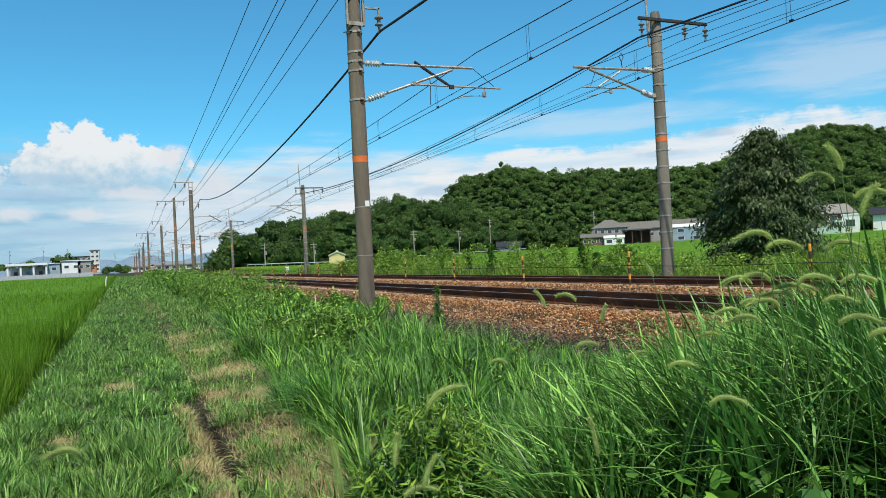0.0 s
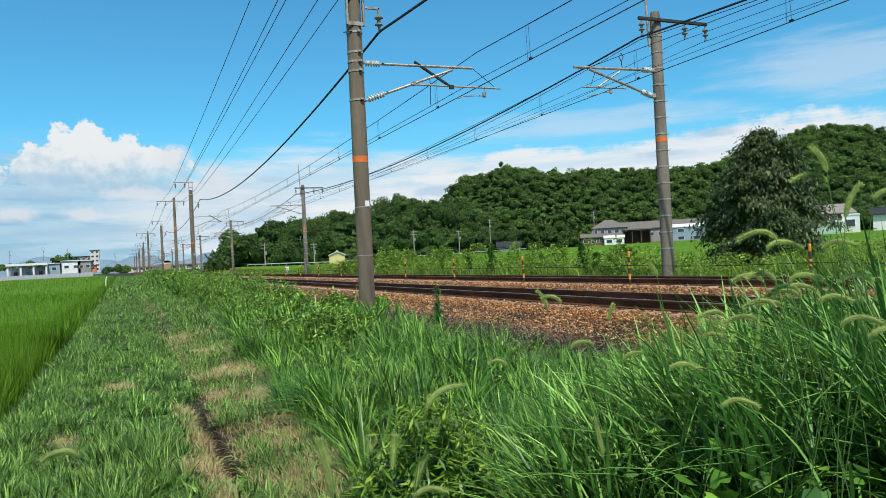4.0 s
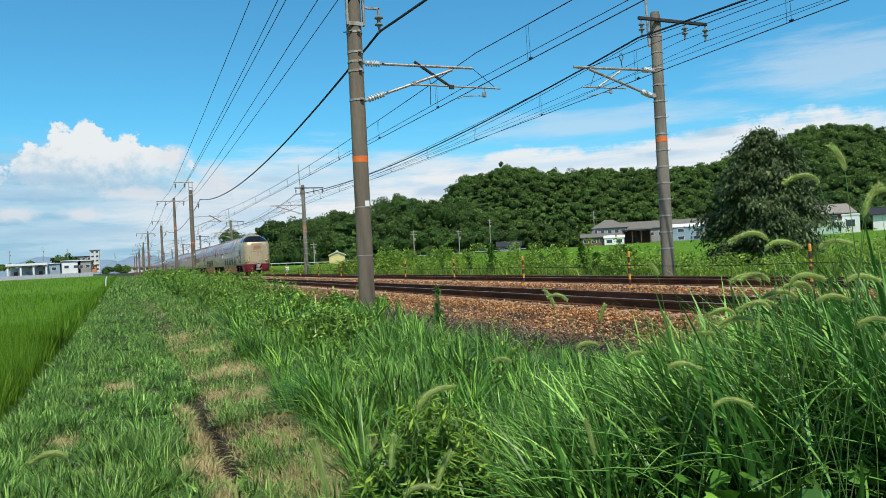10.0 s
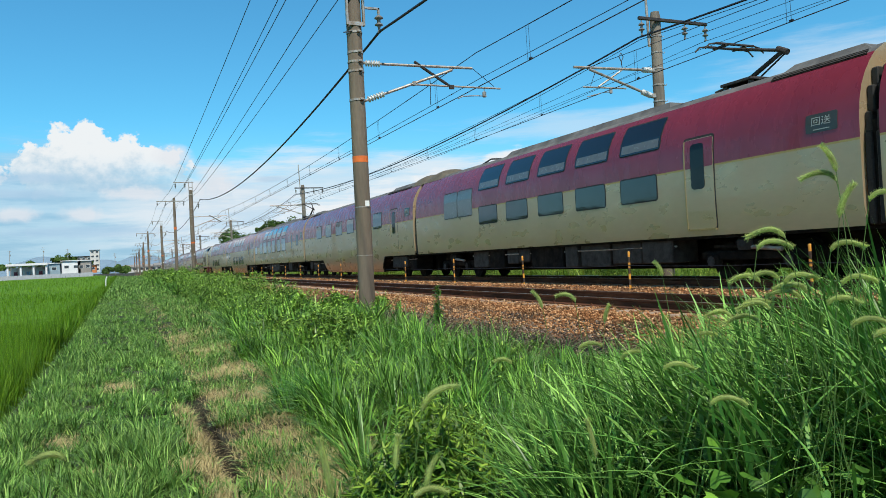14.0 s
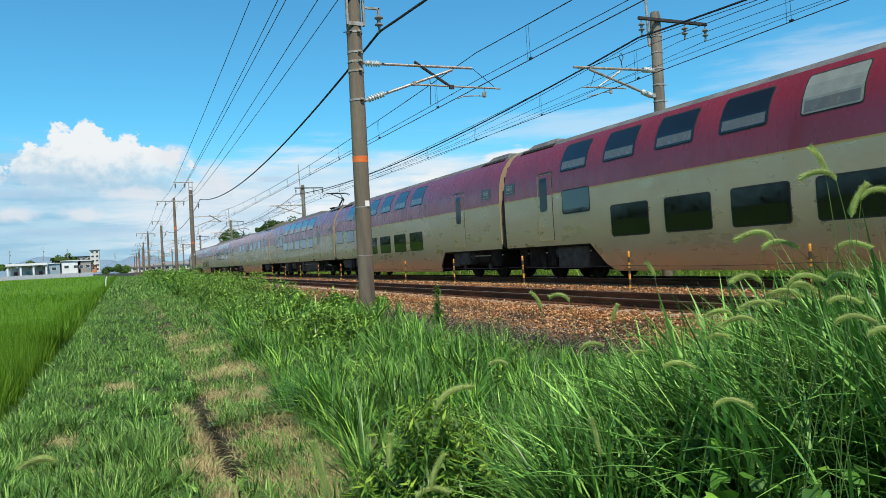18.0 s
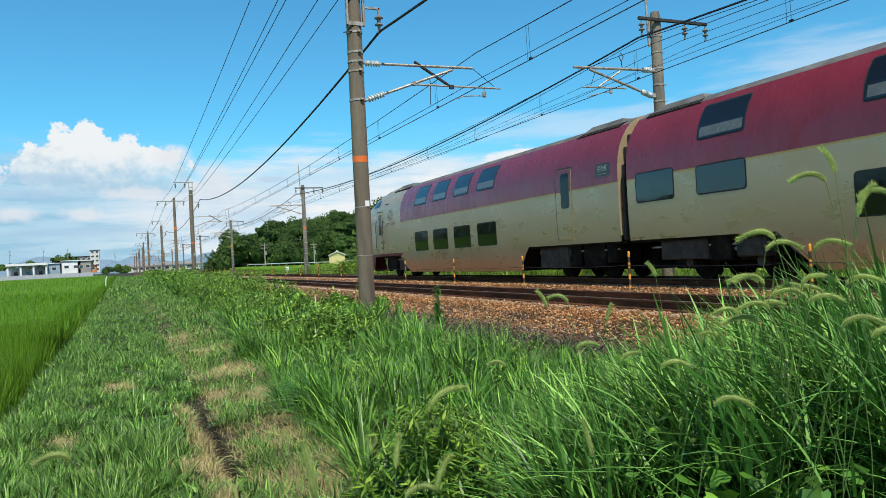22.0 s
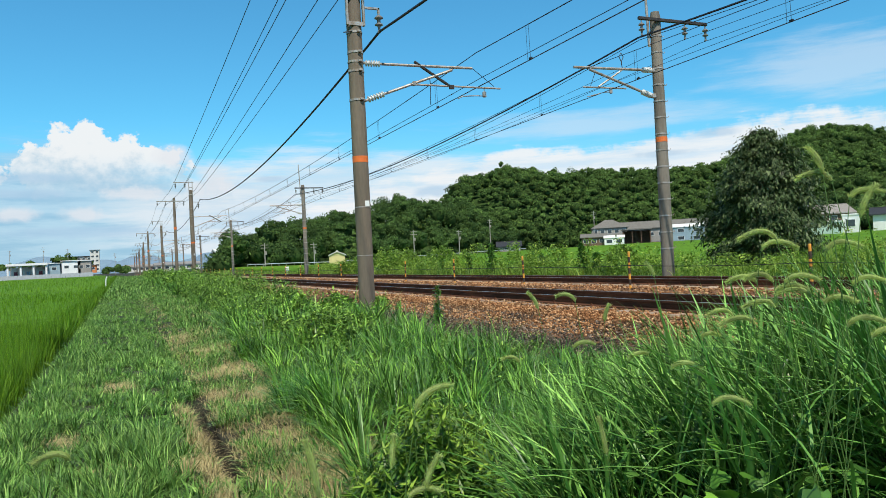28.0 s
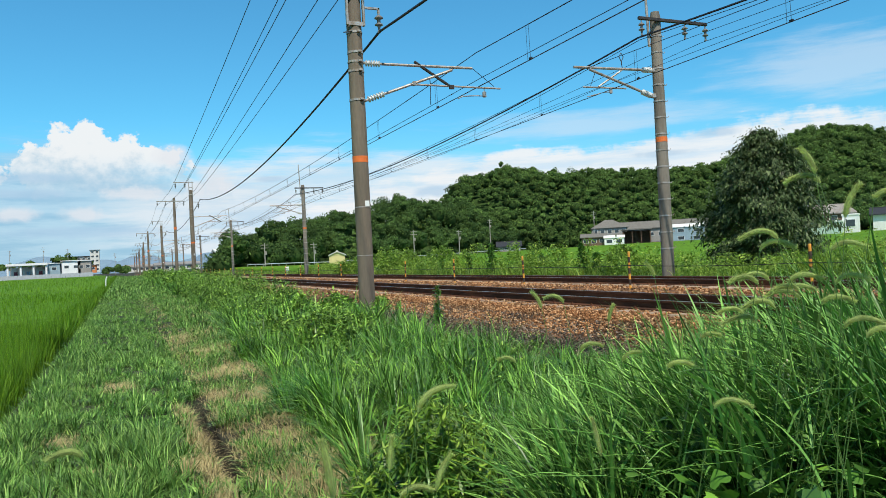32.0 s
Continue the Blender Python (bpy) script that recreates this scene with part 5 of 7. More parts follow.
def feeder_pole(top):
    m = thing("feeder_pole", "slender grey concrete pole with a three-insulator crossarm", "utility pole", "feeder poles along the line")
    part("pole", Shape().turned([(0, 0.2), (0.98, 0.14), (1, 0.12)], (0, 0, -1.0), (0, 0, top), 14), CONCRETE, m, smooth=True)
    part("orange_band", Shape().turned([(0, 0.168), (1, 0.168)], (0, 0, top - 3.7), (0, 0, top - 3.4), 14), ORANGE, m, "faded orange band")
    c = part("crossarm", Shape().box(-0.4, -0.17, top - 0.4, 3.1, 0.1, 0.1, 0.012), GALV, m)
    for x in (-1.85, -0.95, 1.05):
        part("insulator", hanging_insulator(x, -0.17, top - 0.44), DARKPORCELAIN, c)
    return m


fp = feeder_pole(9.3)
fp.matrix_basis = pose(5.85, 92.0, 0)
for x, y in ((4.4, 143.0), (4.9, 194.0), (4.9, 244.0), (4.9, 294.0), (4.9, 344.0)):
    copy_thing(fp, pose(x, y, -1.2))


def wire(name, supports, sag, r, mat=WIRE, label="", category="wire", steps=14):
    """A wire that hangs from support to support."""
    pts = []
    for (a, b), s in zip(zip(supports, supports[1:]), sag if isinstance(sag, (list, tuple)) else [sag] * 99):
        for k in range(steps):
            t = k / steps
            p = Vector(a).lerp(Vector(b), t)
            p.z -= 4 * s * t * (1 - t)
            pts.append(p)
    pts.append(Vector(supports[-1]))
    ob = new(name, Shape().path(pts, r, 5).mesh(name, mat))
    return tagged(ob, label, category, "overhead wires")


FAR_Y = [-31.7, 18.9, 69.5, 120.1, 170.7, 221.3, 271.9, 322.5, 373.1]
NEAR_Y = [-34.0, 16.0, 66.0, 117.0, 168.0, 218.0, 268.0, 318.0, 368.0]
wire("contact_wire", [(TRACK1, y, 4.88) for y in NEAR_Y], 0.0, 0.011, PALEWIRE, "straight contact wire over the near track")
wire("contact_wire", [(TRACK2, y, 5.40) for y in FAR_Y], 0.0, 0.011, PALEWIRE, "straight contact wire over the far track")
wire("messenger_wire", [(TRACK1 - 0.02, y, 5.70) for y in NEAR_Y], 0.42, 0.011, WIRE, "sagging messenger wire over the near track", steps=36)
wire("messenger_wire", [(TRACK2 + 0.02, y, 6.32) for y in FAR_Y], 0.55, 0.009, WIRE, "sagging messenger wire over the far track", steps=36)
wire("auxiliary_wire", [(TRACK1 + 0.12, y, 5.12) for y in NEAR_Y], 0.1, 0.008, WIRE, "thin auxiliary wire over the near track")
wire("auxiliary_wire", [(TRACK2 + 0.1, y, 5.62) for y in FAR_Y], 0.1, 0.0055, WIRE, "thin auxiliary wire over the far track")
for x, z, s, ys in ((TRACK1, (4.88, 5.70), 0.42, NEAR_Y), (TRACK2, (5.40, 6.32), 0.55, FAR_Y)):
    for a, b in zip(ys[:5], ys[1:5]):
        for k in range(10):
            t = (k + 0.5) / 10
            y = a + (b - a) * t
            if y < 2:
                continue
            ztop = z[1] - 4 * s * t * (1 - t)
            d = new("dropper", Shape().path([(x, y, z[0]), (x - 0.02, y, ztop)], 0.0045, 4).path([(x, y + 0.12, z[0]), (x - 0.02, y + 0.1, ztop)], 0.0045, 4)
                    .box(x, y, z[0] + 0.02, 0.04, 0.09, 0.05).mesh("dropper", WIRE))
            tagged(d, "thin dropper between contact and messenger wire", "dropper", "overhead droppers")
wire("feeder_cable", [(6.0, -34, 6.2), (5.57, 15.92, 6.0), (6.3, 66, 6.75), (6.2, 117, 6.7), (5.9, 168, 6.7), (5.9, 218, 6.7), (5.9, 268, 6.7)], [1.0, 1.12, 1.15, 1.1, 1.1, 1.1], 0.030, WIRE,
     "thick black feeder cable hanging in deep curves", "cable", 40)
wire("feeder_cable", [(15.21, y, 7.42) for y in FAR_Y], [0.9] * 8, 0.030, WIRE, "thick black feeder cable hanging from the far masts", "cable", 40)
wire("feeder_cable", [(15.27, y, 7.36) for y in FAR_Y], [0.98] * 8, 0.010, WIRE, "black feeder cable hanging from the far masts", "cable", 40)
for x in (16.92, 17.77):
    wire("feeder_wire", [(x, y, 7.44) for y in FAR_Y], 0.5, 0.008, WIRE, "thin feeder wire hanging from the far masts")
for x0, x1, z0, z1 in ((4.05, 4.05, 9.6, 7.7), (4.88, 4.9, 9.6, 7.7), (5.12, 5.0, 9.55, 7.75), (5.85, 5.95, 9.2, 7.6), (6.3, 6.35, 8.95, 7.6)):
    wire("feeder_wire", [(x0, -34, z0), (x0, 16, z0), (x1, 66, z1), (x1 - 0.15, 92, 8.4), (x1 - 0.1, 117, 7.7), (x1 - 0.8, 143, 7.2), (x1 - 0.2, 194, 7.3), (x1, 268, 7.3), (x1, 368, 7.3)], [0.2, 0.15, 0.15, 0.15, 0.2, 0.3, 0.3, 0.3],
         0.013, WIRE, "thin feeder wire hanging beside the near track")


def marker_post():
    m = thing("marker_post", "slim yellow and black striped marker post between the tracks", "marker post", "striped posts between the tracks")
    zs = np.linspace(-0.30, 0.74, 9)
    for k in range(8):
        z0, z1 = zs[k], zs[k + 1]
        prof = [(0, 0.028), (1, 0.028)] if k < 7 else [(0, 0.028), (0.9, 0.028), (1, 0.02)]
        part("band", Shape().turned(prof, (0, 0, z0), (0, 0, z1), 10), POSTYELLOW if k % 2 else POSTBLACK, m)
    part("rope_ring", Shape().turned([(0, 0.034), (1, 0.034)], (0, 0, 0.40), (0, 0, 0.43), 10), POSTBLACK, m)
    return m


POST_X, POST_Y = 10.867, 9.255
mp = marker_post()
mp.matrix_basis = pose(POST_X, POST_Y, 0, 0, -0.6)
for k in range(1, 34):
    copy_thing(mp, pose(POST_X, POST_Y + 5 * k, 0, 0.8 * math.sin(k * 2.3), 1.2 * math.sin(k * 5.1 + 1)))
wire("post_rope", [(POST_X, POST_Y + 5 * k, 0.415) for k in range(-1, 24)], 0.035, 0.007, WIRE, "thin dark rope strung between the striped posts", "rope", 4)

# ---- hill, woods, trees ----
# two wooded ridges round the fields: bearing and treetop angle in degrees, foot and crest distance
NEAR_RIDGE = ([6.0, 6.6, 7.2, 9.2, 11, 12.2, 13.4, 15, 16.6, 18.2, 20.3, 21.5, 22, 22.6, 23.6, 25, 27, 29],
              [0.2, 1.3, 2.5, 2.9, 3.25, 3.7, 4.0, 3.75, 4.1, 4.6, 5.0, 4.7, 4.5, 4.75, 4.7, 4.2, 3.0, 0.5], [6, 23.5, 25.5, 29], [165, 197, 222, 238], [205, 237, 250, 266])
HIGH_RIDGE = ([20, 23.4, 24.2, 25.2, 25.9, 27, 28.1, 29.6, 31.9, 33, 35.1, 37.1, 40.4, 42.7, 46, 48.4, 49.9, 51.6, 53, 54.5, 60, 75],
              [1.0, 4.0, 5.2, 6.05, 6.4, 6.3, 6.8, 6.6, 6.25, 6.0, 6.1, 5.85, 5.75, 5.75, 6.4, 7.0, 7.45, 7.35, 7.2, 6.7, 6.0, 3.0],
              [20, 30, 36, 44, 48, 75], [255, 255, 285, 280, 230, 220], [320, 330, 360, 370, 390, 380])
TREE = 7.0


def ridge_z(x, y, ridge):
    az_list, el_list, marks, feet, crests = ridge
    az, d = np.degrees(np.arctan2(x, y)), np.hypot(x, y)
    foot, crest = np.interp(az, marks, feet), np.interp(az, marks, crests)
    el = np.interp(az, az_list, el_list, left=0.0, right=0.0)
    top = np.maximum(0.0, 0.8 + crest * np.tan(np.radians(el)) - TREE - ground_z(x, y))
    t = np.clip((d - foot) / (crest - foot), 0, 1)
    back = np.clip((d - crest) / 90.0, 0, 1)
    return np.where((d > foot) & (el > 0.05), 0.4 + top * np.sin(t * np.pi / 2) ** 1.25 * (1 - back * back), 0.0)


def hill_z(x, y):
    x, y = np.asarray(x, float), np.asarray(y, float)
    return np.maximum(ridge_z(x, y, NEAR_RIDGE), ridge_z(x, y, HIGH_RIDGE)) + ground_z(x, y) - 0.3


hx, hy = np.arange(8, 520, 6.0), np.arange(60, 520, 6.0)
HX, HY = np.meshgrid(hx, hy)
hi = np.arange(HX.size).reshape(HX.shape)
# hill skin in the painted shade tone, visible in gaps between crowns
tagged(new("hill", raw_mesh("hill", np.stack((HX, HY, hill_z(HX, HY) - 0.25), -1).reshape(-1, 3), np.stack((hi[:-1, :-1], hi[:-1, 1:], hi[1:, 1:], hi[1:, :-1]), -1).reshape(-1, 4), [], WOODSHADE, True)),
       "low wooded hill behind the fields", "hill", kind="structure")


def clumps(pos, normal, size, rng):
    """Small uneven leaf patches that face outwards, each a bent quad."""
    n = len(pos)
    nr = normal + rng.normal(0, 0.24, (n, 3))
    nr /= np.linalg.norm(nr, axis=1)[:, None] + 1e-6
    u = np.cross(nr, rng.normal(0, 1, (n, 3)))
    u /= np.linalg.norm(u, axis=1)[:, None] + 1e-6
    w = np.cross(nr, u)
    s = size[:, None]
    k = rng.uniform(0.55, 1.15, (n, 4, 1))
    verts = np.stack((pos - u * s * k[:, 0], pos - w * s * 0.75 * k[:, 1] - nr * s * 0.25, pos + u * s * k[:, 2], pos + w * s * 0.75 * k[:, 3] - nr * s * 0.25), 1).reshape(-1, 3)
    return verts, (np.arange(n) * 4)[:, None] + np.array([[0, 1, 2, 3]]), np.zeros((0, 3), int)


def crowns(centres, radii, per, size, rng, flat=0.85, lobes=5):
    """Leaf patches over the uneven surfaces of many crowns."""
    n = len(centres)
    out = rng.normal(0, 1, (n, lobes, 3))
    out[..., 2] = np.abs(out[..., 2]) * 0.9 - 0.25
    out /= np.linalg.norm(out, axis=-1)[..., None]
    lc = centres[:, None] + out * radii[:, None, None] * rng.uniform(0.15, 0.72, (n, lobes, 1)) * np.array([1, 1, 0.9])
    lr = radii[:, None] * rng.uniform(0.28, 0.52, (n, lobes))
    m = per // lobes
    d = rng.normal(0, 1, (n, lobes, m, 3))
    d[..., 2] = np.abs(d[..., 2]) - 0.15
    d /= np.linalg.norm(d, axis=-1)[..., None]
    p = lc[:, :, None] + d * lr[:, :, None, None] * rng.uniform(0.75, 1.08, (n, lobes, m, 1)) * np.array([1, 1, flat])
    return clumps(p.reshape(-1, 3), d.reshape(-1, 3), size * rng.uniform(0.6, 1.4, n * lobes * m), rng)


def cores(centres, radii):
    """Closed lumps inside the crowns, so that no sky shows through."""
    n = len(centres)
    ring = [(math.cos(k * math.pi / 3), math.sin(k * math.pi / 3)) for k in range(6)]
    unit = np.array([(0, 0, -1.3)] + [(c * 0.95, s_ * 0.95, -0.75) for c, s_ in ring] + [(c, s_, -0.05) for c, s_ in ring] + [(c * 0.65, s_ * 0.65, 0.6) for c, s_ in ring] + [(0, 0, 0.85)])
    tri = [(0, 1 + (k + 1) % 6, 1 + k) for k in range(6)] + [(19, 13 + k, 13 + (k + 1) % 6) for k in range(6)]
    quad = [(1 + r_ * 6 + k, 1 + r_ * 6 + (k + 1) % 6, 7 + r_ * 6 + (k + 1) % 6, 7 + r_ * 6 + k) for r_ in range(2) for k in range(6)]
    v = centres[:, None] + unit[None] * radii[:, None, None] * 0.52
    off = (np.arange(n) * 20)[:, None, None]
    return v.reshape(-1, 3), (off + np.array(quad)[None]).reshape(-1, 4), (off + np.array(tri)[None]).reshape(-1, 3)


rng = np.random.default_rng(11)
NC = 60000
cand = np.stack((rng.uniform(14, 420, NC), rng.uniform(90, 420, NC)), 1)
hz = hill_z(cand[:, 0], cand[:, 1]) - ground_z(cand[:, 0], cand[:, 1])
dist, azi = np.hypot(cand[:, 0], cand[:, 1]), np.arctan2(cand[:, 0], cand[:, 1])
keep, cells, crest = [], set(), {}
for i in np.argsort(dist):
    x, y = cand[i]
    if hz[i] < 0.08 or not 0.112 < azi[i] < 1.12:
        continue
    near = dist[i] < 250 and azi[i] < 0.44
    cell = 6.0 if near else 4.5
    key = (int(x / cell), int(y / cell))
    if key in cells:
        continue
    # trees that stand deep behind the near slope are left out
    slope, lane = (hz[i] + 6.5) / dist[i], int(azi[i] / 0.012)
    if slope < crest.get(lane, -1) - 0.014:
        continue
    crest[lane] = max(crest.get(lane, -1), slope)
    cells.add(key)
    keep.append(i)
keep = np.array(keep)
tx, ty = cand[keep, 0], cand[keep, 1]
tr = rng.uniform(2.6, 4.2, len(keep)) * rng.choice([0.7, 1.0, 1.0, 1.25], len(keep))
tr = np.where(dist[keep] < 250, tr * 1.05, tr * 0.84)
low_az = np.interp(np.degrees(azi[keep]), [6.2, 7.4], [0.3, 1.0])
tz = hill_z(tx, ty) + (TREE + rng.uniform(-1.6, 1.5, len(keep))) * low_az - tr * 0.98
centres = np.stack((tx, ty, tz), 1)
# a skirt of low growth along the foot of the woods
foot_i = np.where(hz[keep] < 3.5)[0]
skirt = np.stack((tx[foot_i] + rng.normal(0, 1.5, len(foot_i)), ty[foot_i] + rng.normal(0, 1.5, len(foot_i)), hill_z(tx[foot_i], ty[foot_i]) + 1.2), 1)
skirt_r = rng.uniform(1.3, 2.4, len(foot_i))
close = dist[keep] < 250
ever = crowns(centres[close], tr[close], 1100, 0.27, rng, 0.9, 14)
chunks = [crowns(centres[~close], tr[~close], 320, 0.33, rng, 0.9, 8), crowns(skirt, skirt_r, 200, 0.26, rng)]


def join(chunks_):
    v, qd, tr_, off = [], [], [], 0
    for a_, b_, c_ in chunks_:
        v.append(a_), qd.append(np.asarray(b_).reshape(-1, 4) + off), tr_.append(np.asarray(c_).reshape(-1, 3) + off)
        off += len(a_)
    return np.concatenate(v), np.concatenate(qd), np.concatenate(tr_)


belt_a, belt_r = np.radians(rng.uniform(-75, -11, 130)), rng.uniform(150, 200, 130)
belt = np.stack((belt_r * np.sin(belt_a), belt_r * np.cos(belt_a), rng.uniform(2.5, 6.5, 130)), 1)
belt_size = rng.uniform(3.5, 6.5, 130)
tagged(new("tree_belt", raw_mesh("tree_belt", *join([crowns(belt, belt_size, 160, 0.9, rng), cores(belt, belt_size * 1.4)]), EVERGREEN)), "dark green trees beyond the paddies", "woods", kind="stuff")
# leafy undergrowth between the crowns
low = np.where((hz > 1.0) & (azi > 0.112) & (azi < 1.12) & (dist > 165))[0]
low_up = rng.normal(0, 0.5, (len(low), 3)) + np.array([-0.2, -0.5, 1.0])
chunks.append(clumps(np.stack((cand[low, 0], cand[low, 1], hill_z(cand[low, 0], cand[low, 1]) + rng.uniform(0.3, 2.6, len(low))), 1), low_up / np.linalg.norm(low_up, axis=1)[:, None], rng.uniform(0.5, 1.0, len(low)), rng))
tagged(new("woods", raw_mesh("woods", *join(chunks), WOODS)), "dense dark green broadleaf woods on the hill", "woods", kind="stuff")
tagged(new("evergreen_woods", raw_mesh("evergreen_woods", *ever, EVERGREEN)), "dark evergreen trees crowded along the low ridge", "woods", kind="stuff")
# lumps coloured as the shade inside the crowns, not as leaves
tagged(new("wood_interior", raw_mesh("wood_interior", *join([cores(centres, tr), cores(skirt, skirt_r)]), WOODSHADE)), "dark lumps inside the crowns, coloured as inner shade", "woods", kind="stuff")


CROWN_R = ([0.0, 0.10, 0.24, 0.40, 0.54, 0.66, 0.78, 0.90, 1.0], [0.55, 0.85, 1.0, 1.0, 0.80, 0.62, 0.46, 0.28, 0.06])


def drooping(pos, size, out, rng):
    """Long leaves that hang from their twigs, folded along the middle."""
    n = len(pos)
    a = out + rng.normal(0, 0.9, n)
    tilt = rng.normal(-0.75, 0.38, n)
    fwd = np.stack((np.cos(a) * np.cos(tilt), np.sin(a) * np.cos(tilt), np.sin(tilt)), 1)
    side = np.stack((-np.sin(a), np.cos(a), rng.normal(0, 0.3, n)), 1)
    s = size[:, None]
    mid = pos + fwd * s * 0.45
    verts = np.stack((pos, mid + side * s * 0.2, pos + fwd * s, mid - side * s * 0.2), 1).reshape(-1, 3)
    return verts, (np.arange(n) * 4)[:, None] + np.array([[0, 1, 2, 3]]), np.zeros((0, 3), int)


def tree(name, label, x, y, z, height, radius, sprays, per, leaf_size, mat, seed, trunk_r=0.16):
    """A short trunk, limbs out to the crown's rim, and flat leafy sprays in tiers with gaps between them."""
    r = np.random.default_rng(seed)
    t = thing(name, label, "tree", m=pose(x, y, z))
    part("trunk", Shape().path([(0, 0, -0.3), (0.05, 0.02, height * 0.25), (-0.05, 0.05, height * 0.5), (0.02, 0, height * 0.8), (-0.1, 0.1, height * 0.97)], [trunk_r, trunk_r * 0.8, trunk_r * 0.5, trunk_r * 0.25, 0.02], 8), BARK, t)
    pos, out = [], []
    for k in range(sprays):
        f = (k + r.uniform(0, 1)) / sprays
        f = 0.05 + 0.93 * f ** 1.15
        a = 2.4 * k + r.normal(0, 0.25)
        rr = radius * float(np.interp(f, *CROWN_R)) * (1 + 0.17 * math.sin(3 * a + 6 * f) + 0.10 * math.sin(7 * a - 11 * f)) * math.sqrt(r.uniform(0.25, 1.0))
        tip = np.array((math.cos(a) * rr, math.sin(a) * rr, height * f))
        h0 = height * max(0.1, f - 0.16)
        if k % 2 == 0:
            part("limb", Shape().path([(0, 0, h0), (tip[0] * 0.5, tip[1] * 0.5, h0 + (tip[2] - h0) * 0.6 + 0.1), tuple(tip)], [trunk_r * 0.3 * (1.1 - f), trunk_r * 0.18, 0.012], 5), BARK, t)
        m = int(per * r.uniform(0.6, 1.3))
        along = r.normal(0, 1, (m, 3)) * np.array((0.42, 0.30, 0.13)) * (0.75 if f > 0.8 else 1.0)
        c, s_ = math.cos(a), math.sin(a)
        px_ = tip[0] + along[:, 0] * c - along[:, 1] * s_
        py_ = tip[1] + along[:, 0] * s_ + along[:, 1] * c
        pos.append(np.stack((px_, py_, tip[2] + along[:, 2] - 0.28 * along[:, 0]), 1))
        out.append(np.full(m, a))
    pos, out = np.concatenate(pos), np.concatenate(out)
    pos[:, 2] = np.maximum(pos[:, 2], height * 0.03)
    part("crown", raw_mesh("crown", *drooping(pos, leaf_size * r.uniform(0.6, 1.3, len(pos)), out, r), mat), mat, t)
    return t


tree("broadleaf_tree", "dark green spreading broadleaf tree at the field's edge", 29.2, 27.4, -0.55, 6.9, 2.95, 210, 190, 0.21, DARKLEAF, 21)

# ---- buildings across the fields ----
def on_ground(x, y):
    return float(ground_z(x, y))


def house(name, label, x, y, w, d, h, roof_h, rot, wall, roof, style="gable", z=None, win=3, over=0.5, storeys=1, door=True):
    z = on_ground(x, y) if z is None else z
    t = thing(name, label, "house", m=pose(x, y, z, 0, 0, rot))
    part("wall", Shape().box(0, 0, h / 2 - 0.15, w, d, h + 0.3), wall, t)
    hw, hd = w / 2 + over, d / 2 + over
    r = Shape()
    th = 0.18
    if style == "gable":
        r.add([(-hw, -hd, h - 0.1), (hw, -hd, h - 0.1), (hw, 0, h + roof_h), (-hw, 0, h + roof_h), (hw, hd, h - 0.1), (-hw, hd, h - 0.1),
               (-hw, -hd, h - 0.1 + th), (hw, -hd, h - 0.1 + th), (hw, 0, h + roof_h + th), (-hw, 0, h + roof_h + th), (hw, hd, h - 0.1 + th), (-hw, hd, h - 0.1 + th)],
              [(0, 3, 2, 1), (3, 5, 4, 2), (6, 7, 8, 9), (9, 8, 10, 11), (0, 1, 7, 6), (4, 5, 11, 10), (1, 2, 8, 7), (2, 4, 10, 8), (3, 0, 6, 9), (5, 3, 9, 11)])
        part("gable_wall", Shape().add([(-w / 2, -d / 2, h - 0.05), (-w / 2, d / 2, h - 0.05), (-w / 2, 0, h + roof_h * 0.92), (w / 2, -d / 2, h - 0.05), (w / 2, d / 2, h - 0.05), (w / 2, 0, h + roof_h * 0.92)],
                                        [(0, 2, 1), (3, 4, 5)]), wall, t)
    elif style == "hip":
        k = max(0.0, hw - hd)
        r.add([(-hw, -hd, h), (hw, -hd, h), (hw, hd, h), (-hw, hd, h), (-k, 0, h + roof_h), (k, 0, h + roof_h)], [(0, 1, 5, 4), (1, 2, 5), (2, 3, 4, 5), (3, 0, 4), (3, 2, 1, 0)])
    else:
        r.box(0, 0, h + 0.1, 2 * hw, 2 * hd, 0.25, 0.03)
    part("roof", r, roof, t)
    if style == "gable":
        part("ridge", Shape().box(0, 0, h + roof_h + th, 2 * hw, 0.3, 0.16, 0.04), roof, t)
    for s in range(storeys):
        for k in range(win):
            wx = -w / 2 + (k + 0.5) * w / win
            zc = (h / storeys) * (s + 0.55)
            ww, wh = min(1.6, w / win * 0.55), min(1.1, h / storeys * 0.42)
            wd = part("window", Shape().box(wx, -d / 2 - 0.02, zc, ww + 0.16, 0.08, wh + 0.16, 0.01), WHITEPAINT, t)
            part("pane", Shape().box(wx, -d / 2 - 0.06, zc, ww, 0.03, wh), HOUSEGLASS, wd)
    if door:
        part("door", Shape().box(w * 0.32, -d / 2 - 0.03, 1.0, 0.9, 0.06, 2.0, 0.01), BROWNWALL, t)
    return t


# houses under the hill; the fronts face the railway
F = -38
house("white_house", "small white house with two windows beside the rice field", 131.5, 178.8, 5.6, 4.5, 2.2, 0.5, F + 2, WHITEWALL, WHITEWALL, win=2, z=1.75, door=False, over=0.2)
house("old_house", "low brown house with a grey tiled roof", 128.5, 184.5, 7, 5, 2.5, 0.9, F + 2, BROWNWALL, TILEGREY, win=3, z=1.9)
house("farmhouse", "large farmhouse with a weathered grey roof", 150.0, 206.5, 11.5, 9, 5.2, 2.8, F + 4, GREYWALL, TILEGREY, "hip", win=5, storeys=2, z=2.5)
